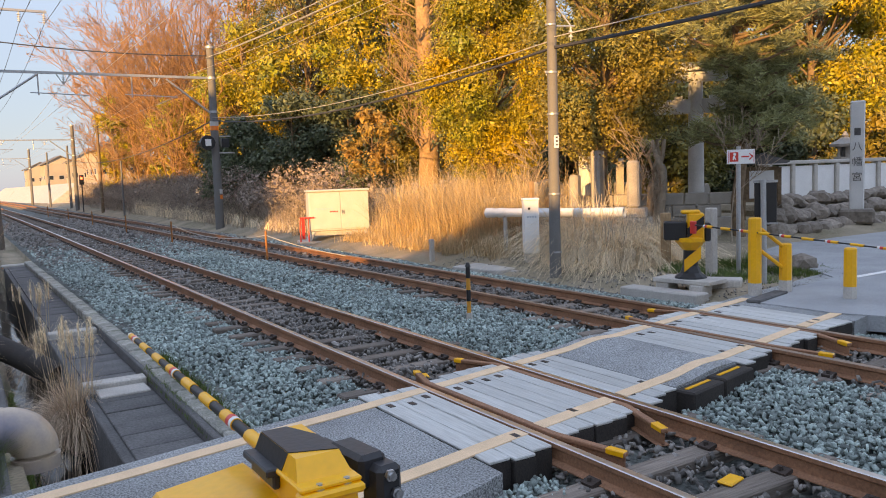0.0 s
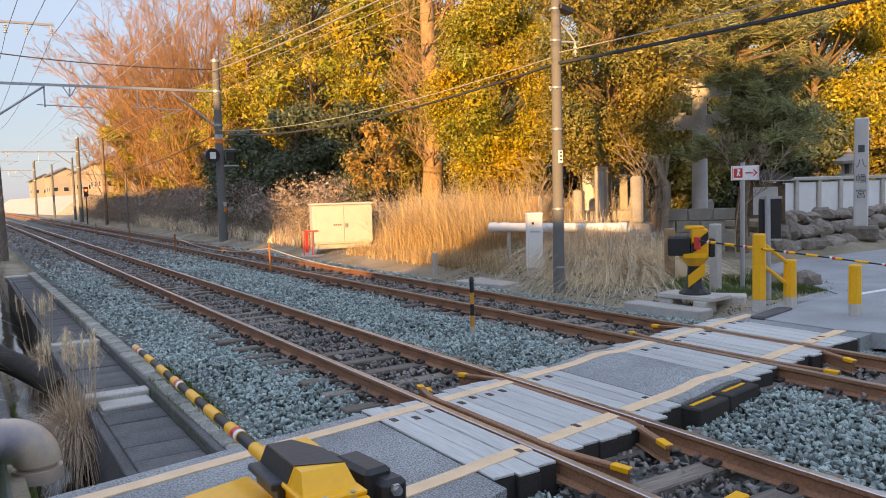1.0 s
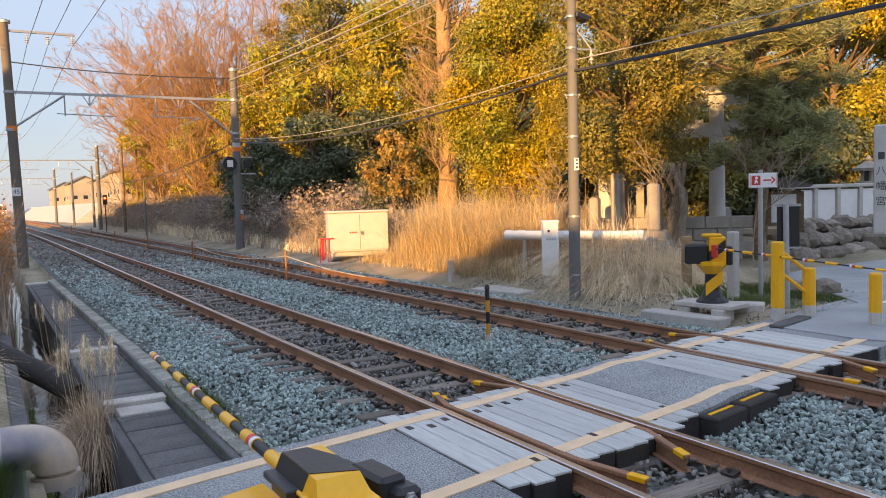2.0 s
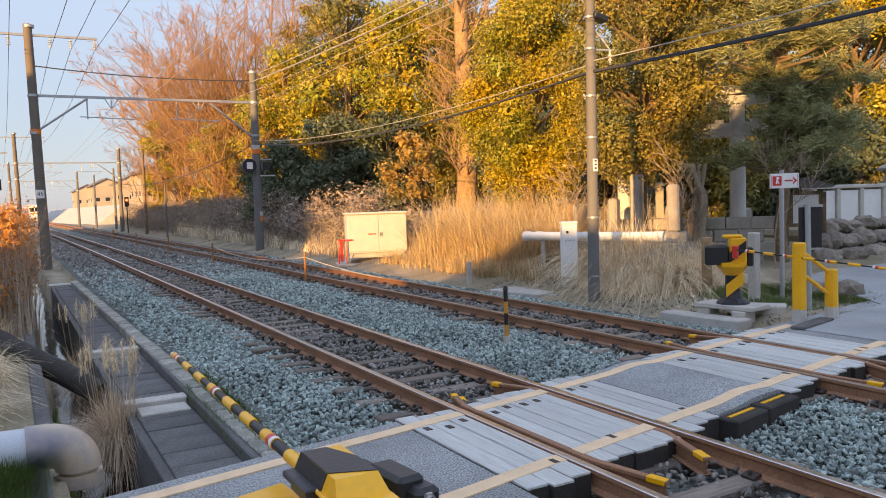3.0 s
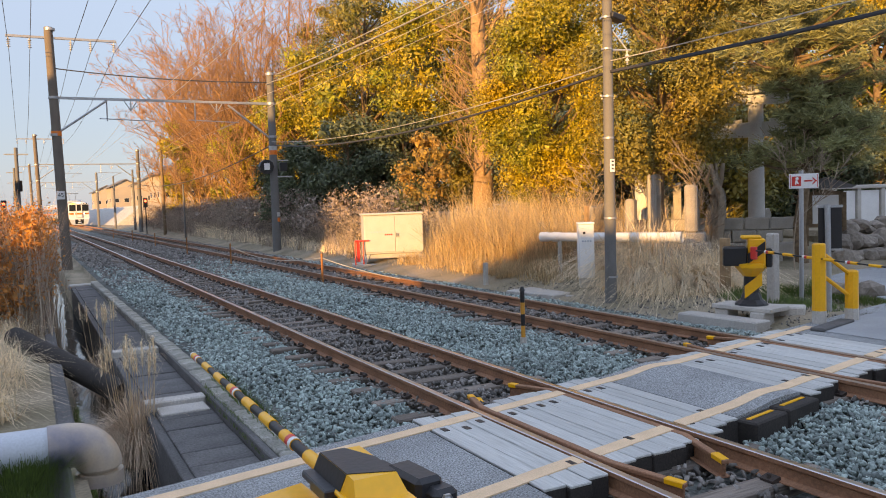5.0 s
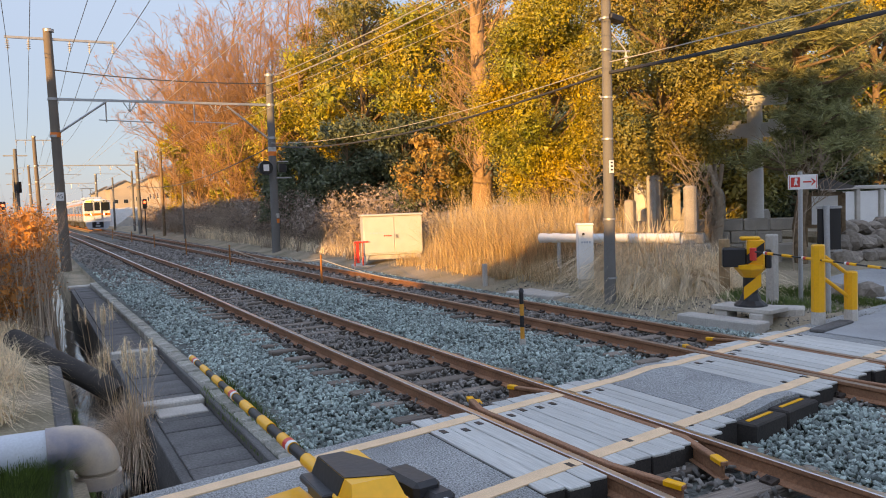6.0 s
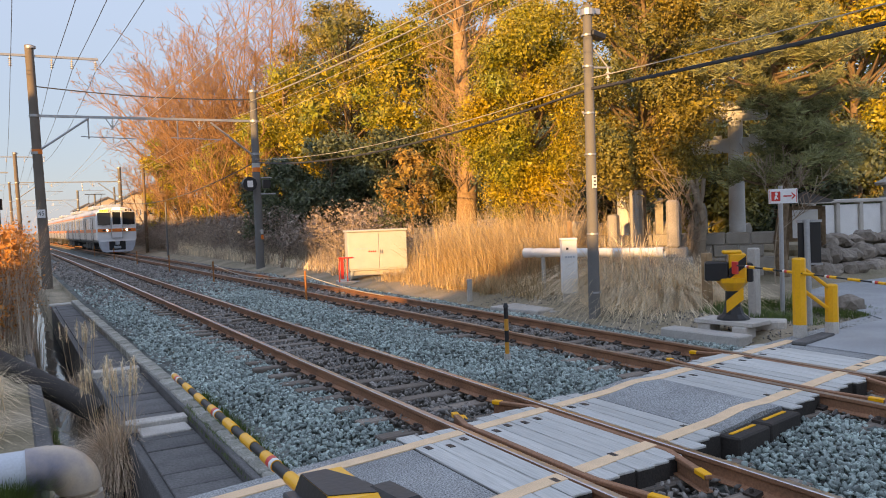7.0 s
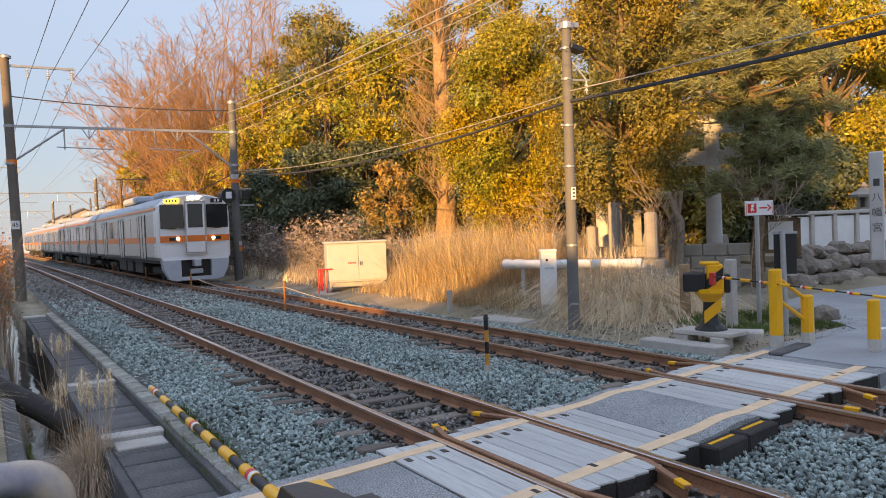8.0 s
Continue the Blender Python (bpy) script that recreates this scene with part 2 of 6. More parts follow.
    def mesh(self, name, mats, smooth=False):
        me = bpy.data.meshes.new(name)
        me.from_pydata(self.v, [], self.f)
        for m in (mats if isinstance(mats, (list, tuple)) else [mats]):
            me.materials.append(m)
        me.polygons.foreach_set("material_index", self.m)
        bm = bmesh.new()
        bm.from_mesh(me)
        bmesh.ops.recalc_face_normals(bm, faces=bm.faces)
        bm.to_mesh(me)
        bm.free()
        if smooth:
            me.shade_smooth()
            me.set_sharp_from_angle(angle=radians(38))
        return me


def part(name, geo, material, parent, label="", smooth=False):
    ob = new(name, geo.mesh(name, material, smooth) if isinstance(geo, Geo) else geo)
    ob.parent = parent
    if label:
        ob["label"] = label
    return ob


def thing(name, label, category, at=(0, 0, 0), rz=0.0, group="", kind=""):
    ob = new(name)
    ob.empty_display_size = 0.1
    ob.matrix_basis = pose(*at, 0, 0, rz)
    return tagged(ob, label, category, group, kind)


def solid(name, geo, material, label, category, group="", kind="", smooth=False):
    return tagged(new(name, geo.mesh(name, material, smooth)), label, category, group, kind)


def array_mesh(name, verts, faces, material, slots=None):
    """A mesh out of numpy arrays: verts (n, 3), faces (m, 3 or 4)."""
    me = bpy.data.meshes.new(name)
    k = faces.shape[1]
    me.vertices.add(len(verts))
    me.vertices.foreach_set("co", np.ascontiguousarray(verts, np.float32).ravel())
    me.loops.add(faces.size)
    me.loops.foreach_set("vertex_index", np.ascontiguousarray(faces, np.int32).ravel())
    me.polygons.add(len(faces))
    me.polygons.foreach_set("loop_start", np.arange(0, faces.size, k, dtype=np.int32))
    for m in (material if isinstance(material, (list, tuple)) else [material]):
        me.materials.append(m)
    if slots is not None:
        me.polygons.foreach_set("material_index", np.ascontiguousarray(slots, np.int32))
    me.update(calc_edges=True)
    me.validate()
    return me


# ---------------------------------------------------------------- plan
XN, XF = 3.493, 7.096            # first rail of the near and of the far track
GAUGE = 1.13                     # between the rail heads' middles


def drift(y):
    """How far the tracks have turned aside, far down the line."""
    s = 0.0
    if y > 35:
        s -= 0.009 * ((y - 35) ** 2 / 80 if y < 75 else y - 55)
    if y > 165:
        s -= (y - 165) ** 2 / 2600
    return s


def far_edge(x):
    return 5.36 + 0.2 * x


def near_edge(x):
    return 3.72 + 0.205 * x


def smooth(a, b, x):
    t = min(max((x - a) / (b - a), 0), 1)
    return t * t * (3 - 2 * t)


def ground_z(x, y):
    """Height of the ground sheet."""
    if y < 5.6 and x < 2.4:
        return -0.06
    if x < 0.3:
        z = -0.25 + 0.25 * smooth(8, 4, y)
    elif x <= 1.05:
        z = -1.25 + 0.55 * smooth(0.6, 0.3, x)
    elif x < 1.8:
        z = -0.42
    elif x < 9.3:
        z = -0.26
    else:
        z = -0.24 + 0.22 * smooth(9.6, 10.8, x) + 0.55 * smooth(13, 19, x) * smooth(11, 15, y)
    if x > 8.7 and y < 8.5:
        z = min(z, -0.03)
    if y > 45:
        z = z + (-0.3 - z) * smooth(45, 60, y) if x < 2 else z
    return z

# ---------------------------------------------------------------- ground
gx = [-600, -200, -60, -30, -15, -8, -5, -3, -2, -1.2, -0.6, -0.16, 0.1, 0.29, 0.31, 0.4, 0.5, 0.6, 1.03, 1.07, 1.4, 1.79, 1.81, 2.38, 2.42, 3, 4, 5, 6, 7, 8, 8.68, 8.72, 9.28,
      9.32, 9.6, 10, 10.4, 10.8, 11.5, 12.5, 13, 14, 15, 16, 17, 18, 19, 21, 24, 28, 34, 45, 70, 140, 600]
gy = [-300, -80, -30, -12, -6, -2, 2, 5.58, 5.62, 6.5, 8, 8.48, 8.52, 9.5, 10.5, 11.5, 12.5, 13.5, 15, 17, 20, 24, 30, 36, 45, 48, 52, 56, 60, 70, 85, 100, 130, 180, 260, 500, 1200]
gv = np.array([(x, y, ground_z(x, y)) for y in gy for x in gx])
nx = len(gx)
gf = np.array([(j * nx + i, j * nx + i + 1, (j + 1) * nx + i + 1, (j + 1) * nx + i) for j in range(len(gy) - 1) for i in range(nx - 1)])
cx = gv[gf].mean(axis=1)
slots = np.where((cx[:, 0] > 1.8) & (cx[:, 0] < 9.6) & (cx[:, 1] > -30) & (cx[:, 1] < 180), 1, 0)
slots = np.where((cx[:, 0] < 2.4) & (cx[:, 1] < 5.6) & (cx[:, 1] > -12) & (cx[:, 0] > -8), 2, slots)
ground = tagged(new("ground", array_mesh("ground", gv, gf, [M_EARTH, M_GRAVEL, M_ASPHALT], slots)), "bare earth and gravel bed along the railway", "ground", kind="structure")

g = Geo()
ys = [5.7 + 0.7 * i for i in range(60)]
vs = [(x, y, -1.06 + 0.012 * math.sin(3 * y + 5 * x)) for y in ys for x in (0.28, 0.5, 0.75, 1.03)]
g.add(vs, [(4 * j + i, 4 * j + i + 1, 4 * j + i + 5, 4 * j + i + 4) for j in range(59) for i in range(3)])
solid("water", g, M_WATER, "shallow dark water in the drainage ditch", "water", kind="structure", smooth=True)

# ---------------------------------------------------------------- tracks
PROFILE = [(-0.0635, -0.153), (0.0635, -0.153), (0.0635, -0.144), (0.012, -0.125), (0.010, -0.052), (0.0325, -0.036), (0.0325, -0.006), (0.027, 0.0),
           (-0.027, 0.0), (-0.0325, -0.006), (-0.0325, -0.036), (-0.010, -0.052), (-0.012, -0.125), (-0.0635, -0.144)]
TRACK_Y = [-40, -10, 0, 10, 20, 30, 35] + [40 + 5 * i for i in range(30)] + [200 + 15 * i for i in range(14)]


def rail(x0, parent, top):
    g, n = Geo(), len(PROFILE)
    vs = [(x0 + drift(y) + px, y, pz) for y in TRACK_Y for px, pz in PROFILE]
    for j in range(len(TRACK_Y) - 1):
        for i in range(n):
            g.mi = 1 if i in (6, 7, 8) else 0
            f = (j * n + i, j * n + (i + 1) % n, (j + 1) * n + (i + 1) % n, (j + 1) * n + i)
            g.f.append(f)
            g.m.append(g.mi)
    g.v = vs
    return part("rail", g, [M_RUST, top], parent, "rusty steel rail with a worn head")


rng = np.random.default_rng(4)


def track(x0, label, top):
    t = thing("railway_track", label, "railway track", kind="structure")
    rail(x0, t, top)
    rail(x0 + GAUGE, t, top)
    sg = Geo().box((0, 0, 0), (2.1, 0.2, 0.14), bevel=0.012)
    sleeper_mesh = sg.mesh("sleeper", M_SLEEPER)
    far = Geo()
    clips = Geo()
    y, k = -6.0, 0
    while y < 170:
        inside = near_edge(x0 + 0.5) - 0.1 < y < far_edge(x0 + 0.5) + 0.1
        xc = x0 + GAUGE / 2 + drift(y)
        if not inside:
            tilt = rng.uniform(-1.5, 1.5)
            m = pose(xc + rng.uniform(-0.04, 0.04), y, -0.228 + rng.uniform(-0.01, 0.012), 0, 0, tilt)
            if -3 < y < 90:
                s = part("sleeper", sleeper_mesh, M_SLEEPER, t)
                s.matrix_basis = m
            else:
                far.box(m.translation, (2.1, 0.2, 0.14))
            if y < 75:
                for r in (x0, x0 + GAUGE):
                    for side in (-1, 1):
                        b = (r + drift(y) + side * 0.085, y, -0.138)
                        clips.box(b, (0.085, 0.11, 0.035), pose(0, 0, 0, 0, side * 14, 0))
                        clips.cyl((b[0] + side * 0.015, y, -0.15), (b[0] + side * 0.015, y, -0.095), 0.016, n=6)
        y += 0.61
        k += 1
    tagged(part("sleeper_row", far, M_SLEEPER, t), kind="stuff")
    tagged(part("fastening", clips, M_FAST, t), kind="stuff")
    return t


track(XN, "used railway track with rusty rails on timber sleepers", M_RAILTOP)
track(XF, "rusty railway track beside the trees on timber sleepers", M_RAILTOP2)

# ballast: loose stones, thick near the crossing and thinner down the line
CUBE = np.array([(-1, -1, -1), (1, -1, -1), (1, 1, -1), (-1, 1, -1), (-1, -1, 1), (1, -1, 1), (1, 1, 1), (-1, 1, 1)]) * 0.62
CUBE_F = np.array([(0, 3, 2, 1), (4, 5, 6, 7), (0, 1, 5, 4), (1, 2, 6, 5), (2, 3, 7, 6), (3, 0, 4, 7)])


def stones(n, x0, x1, y0, y1, size, zf, keep=None):
    p = np.column_stack([rng.uniform(x0, x1, n), rng.uniform(y0, y1, n)])
    if keep is not None:
        p = p[keep(p[:, 0], p[:, 1])]
    n = len(p)
    s = size * rng.uniform(0.55, 1.35, (n, 1, 1)) * np.array([1.3, 0.95, 0.55]) * rng.uniform(0.65, 1.25, (n, 1, 3))
    v = CUBE[None] * rng.uniform(0.55, 1.2, (n, 8, 3)) * s
    q = rng.normal(size=(n, 4))
    q /= np.linalg.norm(q, axis=1)[:, None]
    w, a, b, c = q.T
    r = np.stack([1 - 2 * (b * b + c * c), 2 * (a * b - w * c), 2 * (a * c + w * b), 2 * (a * b + w * c), 1 - 2 * (a * a + c * c), 2 * (b * c - w * a),
                  2 * (a * c - w * b), 2 * (b * c + w * a), 1 - 2 * (a * a + b * b)], 1).reshape(n, 3, 3)
    v = np.einsum("nij,nkj->nki", r, v)
    z = zf(p[:, 0], p[:, 1]) + rng.uniform(-0.02, 0.02, n)
    v += np.column_stack([p + np.column_stack([np.array([drift(yy) for yy in p[:, 1]]), np.zeros(n)]), z])[:, None]
    f = (CUBE_F[None] + 8 * np.arange(n)[:, None, None]).reshape(-1, 4)
    return v.reshape(-1, 3), f


def bed_z(x, y):
    return -0.2 + 0.02 * np.sin(3.1 * x + 1.3 * y) + 0.05 * np.exp(-((x - 6.0) / 0.6) ** 2) - 0.07 * np.clip((2.6 - x) / 0.5, 0, 1) - 0.06 * np.clip((x - 9.1) / 0.5, 0, 1)


def off_deck(x, y):
    return (y > 5.36 + 0.2 * x + 0.05) | (y < 3.72 + 0.205 * x - 0.25)


def in_track(x):
    return (np.abs(x - XN - GAUGE / 2) < 0.75) | (np.abs(x - XF - GAUGE / 2) < 0.75)


def bed(name, parts, material, label):
    vs, fs, k = [], [], 0
    for v, f in parts:
        vs.append(v)
        fs.append(f + k)
        k += len(v)
    tagged(new(name, array_mesh(name, np.concatenate(vs), np.concatenate(fs), material)), label, "ballast", kind="stuff")


bed("ballast", [
    stones(60000, 2.02, 9.5, 2.0, 13, 0.032, bed_z, lambda x, y: off_deck(x, y) & ~in_track(x)),
    stones(26000, 1.98, 9.5, 13, 24, 0.042, bed_z, lambda x, y: ~in_track(x)),
    stones(8000, 1.98, 9.5, 24, 34, 0.055, lambda x, y: bed_z(x, y) + 0.015, lambda x, y: ~in_track(x) & (rng.random(len(x)) > (y - 24) / 10)),
], M_STONE, "loose grey-green crushed stone ballast")
bed("rusty_ballast", [
    stones(20000, 3.2, 8.9, 1.0, 16, 0.034, lambda x, y: bed_z(x, y) + 0.03, lambda x, y: off_deck(x, y) & in_track(x)),
    stones(17000, 1.98, 9.5, 24, 60, 0.065, bed_z, lambda x, y: ~in_track(x)),
    stones(11000, 3.2, 8.9, 16, 45, 0.055, lambda x, y: bed_z(x, y) + 0.02, lambda x, y: in_track(x)),
], M_STONE_BROWN, "brown rust-stained ballast between the rails and down the line")

bed("verge_gravel", [stones(3000, 9.3, 13.0, 7.3, 16, 0.022, lambda x, y: np.array([ground_z(a, b) for a, b in zip(x, y)]) + 0.005, None)], M_STONE_BROWN, "small brown stones and litter on the verge")

# ---------------------------------------------------------------- the crossing
cross = thing("level_crossing", "narrow plank and asphalt level crossing edged with tan tape", "level crossing", kind="structure")


def deck_z(x):
    """The asphalt between the tracks sags and humps a little."""
    return -0.012 + 0.035 * math.exp(-((x - 5.95) / 0.35) ** 2) if 5.2 < x < 6.35 else -0.012


def strip(x0, x1, lo, hi, z0, material, name, label="", n=10, bottom=-0.4):
    g, vs = Geo(), []
    for i in range(n + 1):
        x = x0 + (x1 - x0) * i / n
        a, b = lo(x), hi(x)
        z = z0(x)
        vs += [(x, a, z), (x, b, z), (x, b, bottom), (x, a, bottom)]
    g.v = vs
    for i in range(n):
        for k in range(4):
            g.f.append((4 * i + k, 4 * i + (k + 1) % 4, 4 * i + 4 + (k + 1) % 4, 4 * i + 4 + k))
    g.f += [(0, 1, 2, 3), (4 * n + 3, 4 * n + 2, 4 * n + 1, 4 * n)]
    g.m = [0] * len(g.f)
    return part(name, g, material, cross, label)


def ragged(f, amp, seed):
    return lambda x: f(x) + amp * noise.noise(Vector((x * 2.3, seed, 0))) + 0.5 * amp * noise.noise(Vector((x * 7.1, seed, 4)))


strip(-9, 2.86, ragged(lambda x: near_edge(x) - 0.35, 0.12, 1), lambda x: far_edge(x) + 0.16, lambda x: -0.012, M_ASPHALT, "asphalt_slab", "grey rough asphalt", 60)
strip(5.22, 6.33, lambda x: near_edge(x) - 0.12, lambda x: far_edge(x) + 0.1, deck_z, M_ASPHALT, "asphalt_slab", "patched rough asphalt", 20)
strip(9.05, 13.0, lambda x: near_edge(x) - 0.25, lambda x: far_edge(x) + 0.12, lambda x: -0.012, M_ASPHALT, "asphalt_slab", "worn asphalt", 10)

for i, (xa, xb) in enumerate(((5.22, 5.75), (5.76, 6.32))):
    xm = (xa + xb) / 2
    e = part("edge_timber", Geo().box((xm, near_edge(xm) - 0.22, -0.19 + 0.01 * i), (xb - xa, 0.2, 0.32), pose(0, 0, 0, 0, 0, 11.6), 0.015), M_PLANK_END, cross, "dark creosoted edge timber")
    part("paint_strip", Geo().box((xm, near_edge(xm) - 0.2, -0.027 + 0.01 * i), (0.4, 0.035, 0.006), pose(0, 0, 0, 0, 0, 11.6)), M_YELLOW, e, "worn yellow paint line")
plank_rng = random.Random(8)
for x0, x1, n in ((2.88, 3.44, 3), (3.62, 4.52, 5), (4.68, 5.2, 3), (6.35, 7.03, 4), (7.23, 8.13, 5), (8.29, 9.03, 4)):
    w = (x1 - x0) / n
    for i in range(n):
        a, b = x0 + i * w + 0.006, x0 + (i + 1) * w - 0.006
        xm = (a + b) / 2
        y0, y1 = near_edge(xm) - 0.14 - plank_rng.uniform(0, 0.1), far_edge(xm) + 0.12 + plank_rng.uniform(0, 0.1)
        top = -0.004 - plank_rng.uniform(0, 0.008)
        g = Geo().box((xm, (y0 + y1) / 2, top - 0.011), (b - a, y1 - y0, 0.022), bevel=0.005)
        part("plank", g, M_PLANK, cross)
        g = Geo().box((xm, (y0 + y1) / 2, top - 0.176), (b - a + 0.011, y1 - y0 - 0.004, 0.305), bevel=0.006)
        part("bearer", g, M_PLANK_END, cross, "dark creosoted bearer")
        for yb in (y0 + 0.33, y1 - 0.42):
            if plank_rng.random() < 0.6:
                part("bolt_plate", Geo().box((xm, yb + plank_rng.uniform(-0.05, 0.05), top + 0.002), (0.05, 0.09, 0.006)), M_BLACK, cross, "dark recessed bolt plate")


def tape(x0, x1, edge, off):
    n = max(2, int((x1 - x0) / 0.08))
    g, vs = Geo(), []
    for i in range(n + 1):
        x = x0 + (x1 - x0) * i / n
        y = edge(x) + off + 0.012 * noise.noise(Vector((x * 1.7, off, 0)))
        z = max(deck_z(x), -0.004) + 0.003
        vs += [(x, y - 0.07, z), (x, y + 0.07, z), (x, y + 0.07, z - 0.01), (x, y - 0.07, z - 0.01)]
    g.v = vs
    for i in range(n):
        for k in range(4):
            g.f.append((4 * i + k, 4 * i + (k + 1) % 4, 4 * i + 4 + (k + 1) % 4, 4 * i + 4 + k))
    g.f += [(0, 1, 2, 3), (4 * n + 3, 4 * n + 2, 4 * n + 1, 4 * n)]
    g.m = [0] * len(g.f)
    part("tape", g, M_TAPE, cross, "tan ribbed edge tape")


for x0, x1 in ((-7, 3.44), (3.62, 4.52), (4.68, 7.02), (7.24, 8.13), (8.3, 9.5)):
    tape(x0, x1, far_edge, -0.07)
    tape(x0, x1, near_edge, 0.1)


def guard(points, tips, x_side):
    """A check rail along the running rail, its ends bent away and painted."""
    g = Geo()
    for (xa, ya, za), (xb, yb, zb) in zip(points[:-1], points[1:]):
        d = Vector((xb - xa, yb - ya, zb - za))
        q = d.to_track_quat("Y", "Z").to_matrix().to_4x4()
        mid = Vector(((xa + xb) / 2, (ya + yb) / 2, (za + zb) / 2))
        for s, off in (((0.06, d.length + 0.02, 0.035), -0.018), ((0.018, d.length, 0.1), -0.08), ((0.1, d.length, 0.014), -0.135)):
            g.box(mid + Vector((0, 0, off)), s, q, bevel=0.006)
    ob = part("check_rail", g, M_RUST, cross, "rusty check rail with yellow tips")
    for a, b in tips:
        a, b = Vector(a), Vector(b)
        q = (b - a).to_track_quat("Y", "Z").to_matrix().to_4x4()
        part("painted_tip", Geo().box((a + b) / 2 + Vector((0, 0, -0.016)), (0.066, (b - a).length, 0.042), q, bevel=0.006), M_YELLOW, ob, "yellow painted rail end")


for x0 in (XN, XF):
    for side, xr in ((1, x0), (-1, x0 + GAUGE)):
        xg = xr + side * 0.115
        ya, yb = near_edge(xg) - 0.1, far_edge(xg) + 0.1
        pts = [(xg + side * 0.16, ya - 0.55, -0.025), (xg, ya, -0.002), (xg, yb, -0.002), (xg + side * 0.16, yb + 0.5, -0.02)]
        e0, e1 = Vector(pts[0]), Vector(pts[-1])
        d0, d1 = (Vector(pts[1]) - e0).normalized(), (Vector(pts[2]) - e1).normalized()
        guard(pts, [(e0 - d0 * 0.004, e0 + d0 * 0.14), (e1 - d1 * 0.004, e1 + d1 * 0.1)], side)

for x, y, r in ((2.72, 6.32, 20), (3.95, 6.85, 70), (4.15, 3.25, 15), (3.5, 3.05, 40)):
    part("paint_mark", Geo().box((x, y, -0.135), (0.2, 0.1, 0.02), pose(0, 0, 0, 4, 3, r), 0.008), M_YELLOW, cross, "worn yellow paint mark beside the rail")

# ---------------------------------------------------------------- cable trough and kerb beside the ditch
trough = thing("cable_trough", "dark concrete cable trough with slab lids beside the ditch", "cable trough", kind="structure")
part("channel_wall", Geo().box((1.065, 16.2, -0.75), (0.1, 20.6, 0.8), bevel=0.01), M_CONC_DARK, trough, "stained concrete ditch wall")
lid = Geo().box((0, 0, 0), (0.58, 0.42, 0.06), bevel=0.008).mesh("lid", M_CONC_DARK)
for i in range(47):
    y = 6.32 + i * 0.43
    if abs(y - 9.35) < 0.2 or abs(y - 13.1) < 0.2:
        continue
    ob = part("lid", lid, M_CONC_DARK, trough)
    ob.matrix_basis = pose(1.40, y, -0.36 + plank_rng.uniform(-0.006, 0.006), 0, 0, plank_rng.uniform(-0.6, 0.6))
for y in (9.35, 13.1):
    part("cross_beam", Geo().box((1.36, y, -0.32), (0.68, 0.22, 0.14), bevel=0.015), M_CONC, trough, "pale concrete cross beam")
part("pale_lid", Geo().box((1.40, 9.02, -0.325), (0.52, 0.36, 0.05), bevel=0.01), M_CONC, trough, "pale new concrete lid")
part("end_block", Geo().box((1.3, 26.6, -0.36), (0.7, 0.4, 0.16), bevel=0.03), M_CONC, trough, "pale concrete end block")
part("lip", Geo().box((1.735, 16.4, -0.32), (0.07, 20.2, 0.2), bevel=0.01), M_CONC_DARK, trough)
kerb = thing("kerb", "row of small concrete kerb blocks holding the ballast", "kerb", kind="structure")
kb = Geo().box((0, 0, 0), (0.21, 0.385, 0.3), bevel=0.02).mesh("block", M_KERB)
for i in range(50):
    ob = part("block", kb, M_KERB, kerb)
    ob.matrix_basis = pose(1.885 - 0.0045 * i, 6.35 + i * 0.405, -0.345 + plank_rng.uniform(-0.01, 0.01), 0, 0, 0.6 + plank_rng.uniform(-1, 1))

# ---------------------------------------------------------------- poles and wires
def insulator(g, top, n=3, r=0.06):
    x, y, z = top
    g.cyl((x, y, z), (x, y, z - 0.09 * n - 0.1), 0.018, n=6)
    for i in range(n):
        g.cyl((x, y, z - 0.08 - 0.09 * i), (x, y, z - 0.12 - 0.09 * i), r * 0.5, r, n=8)


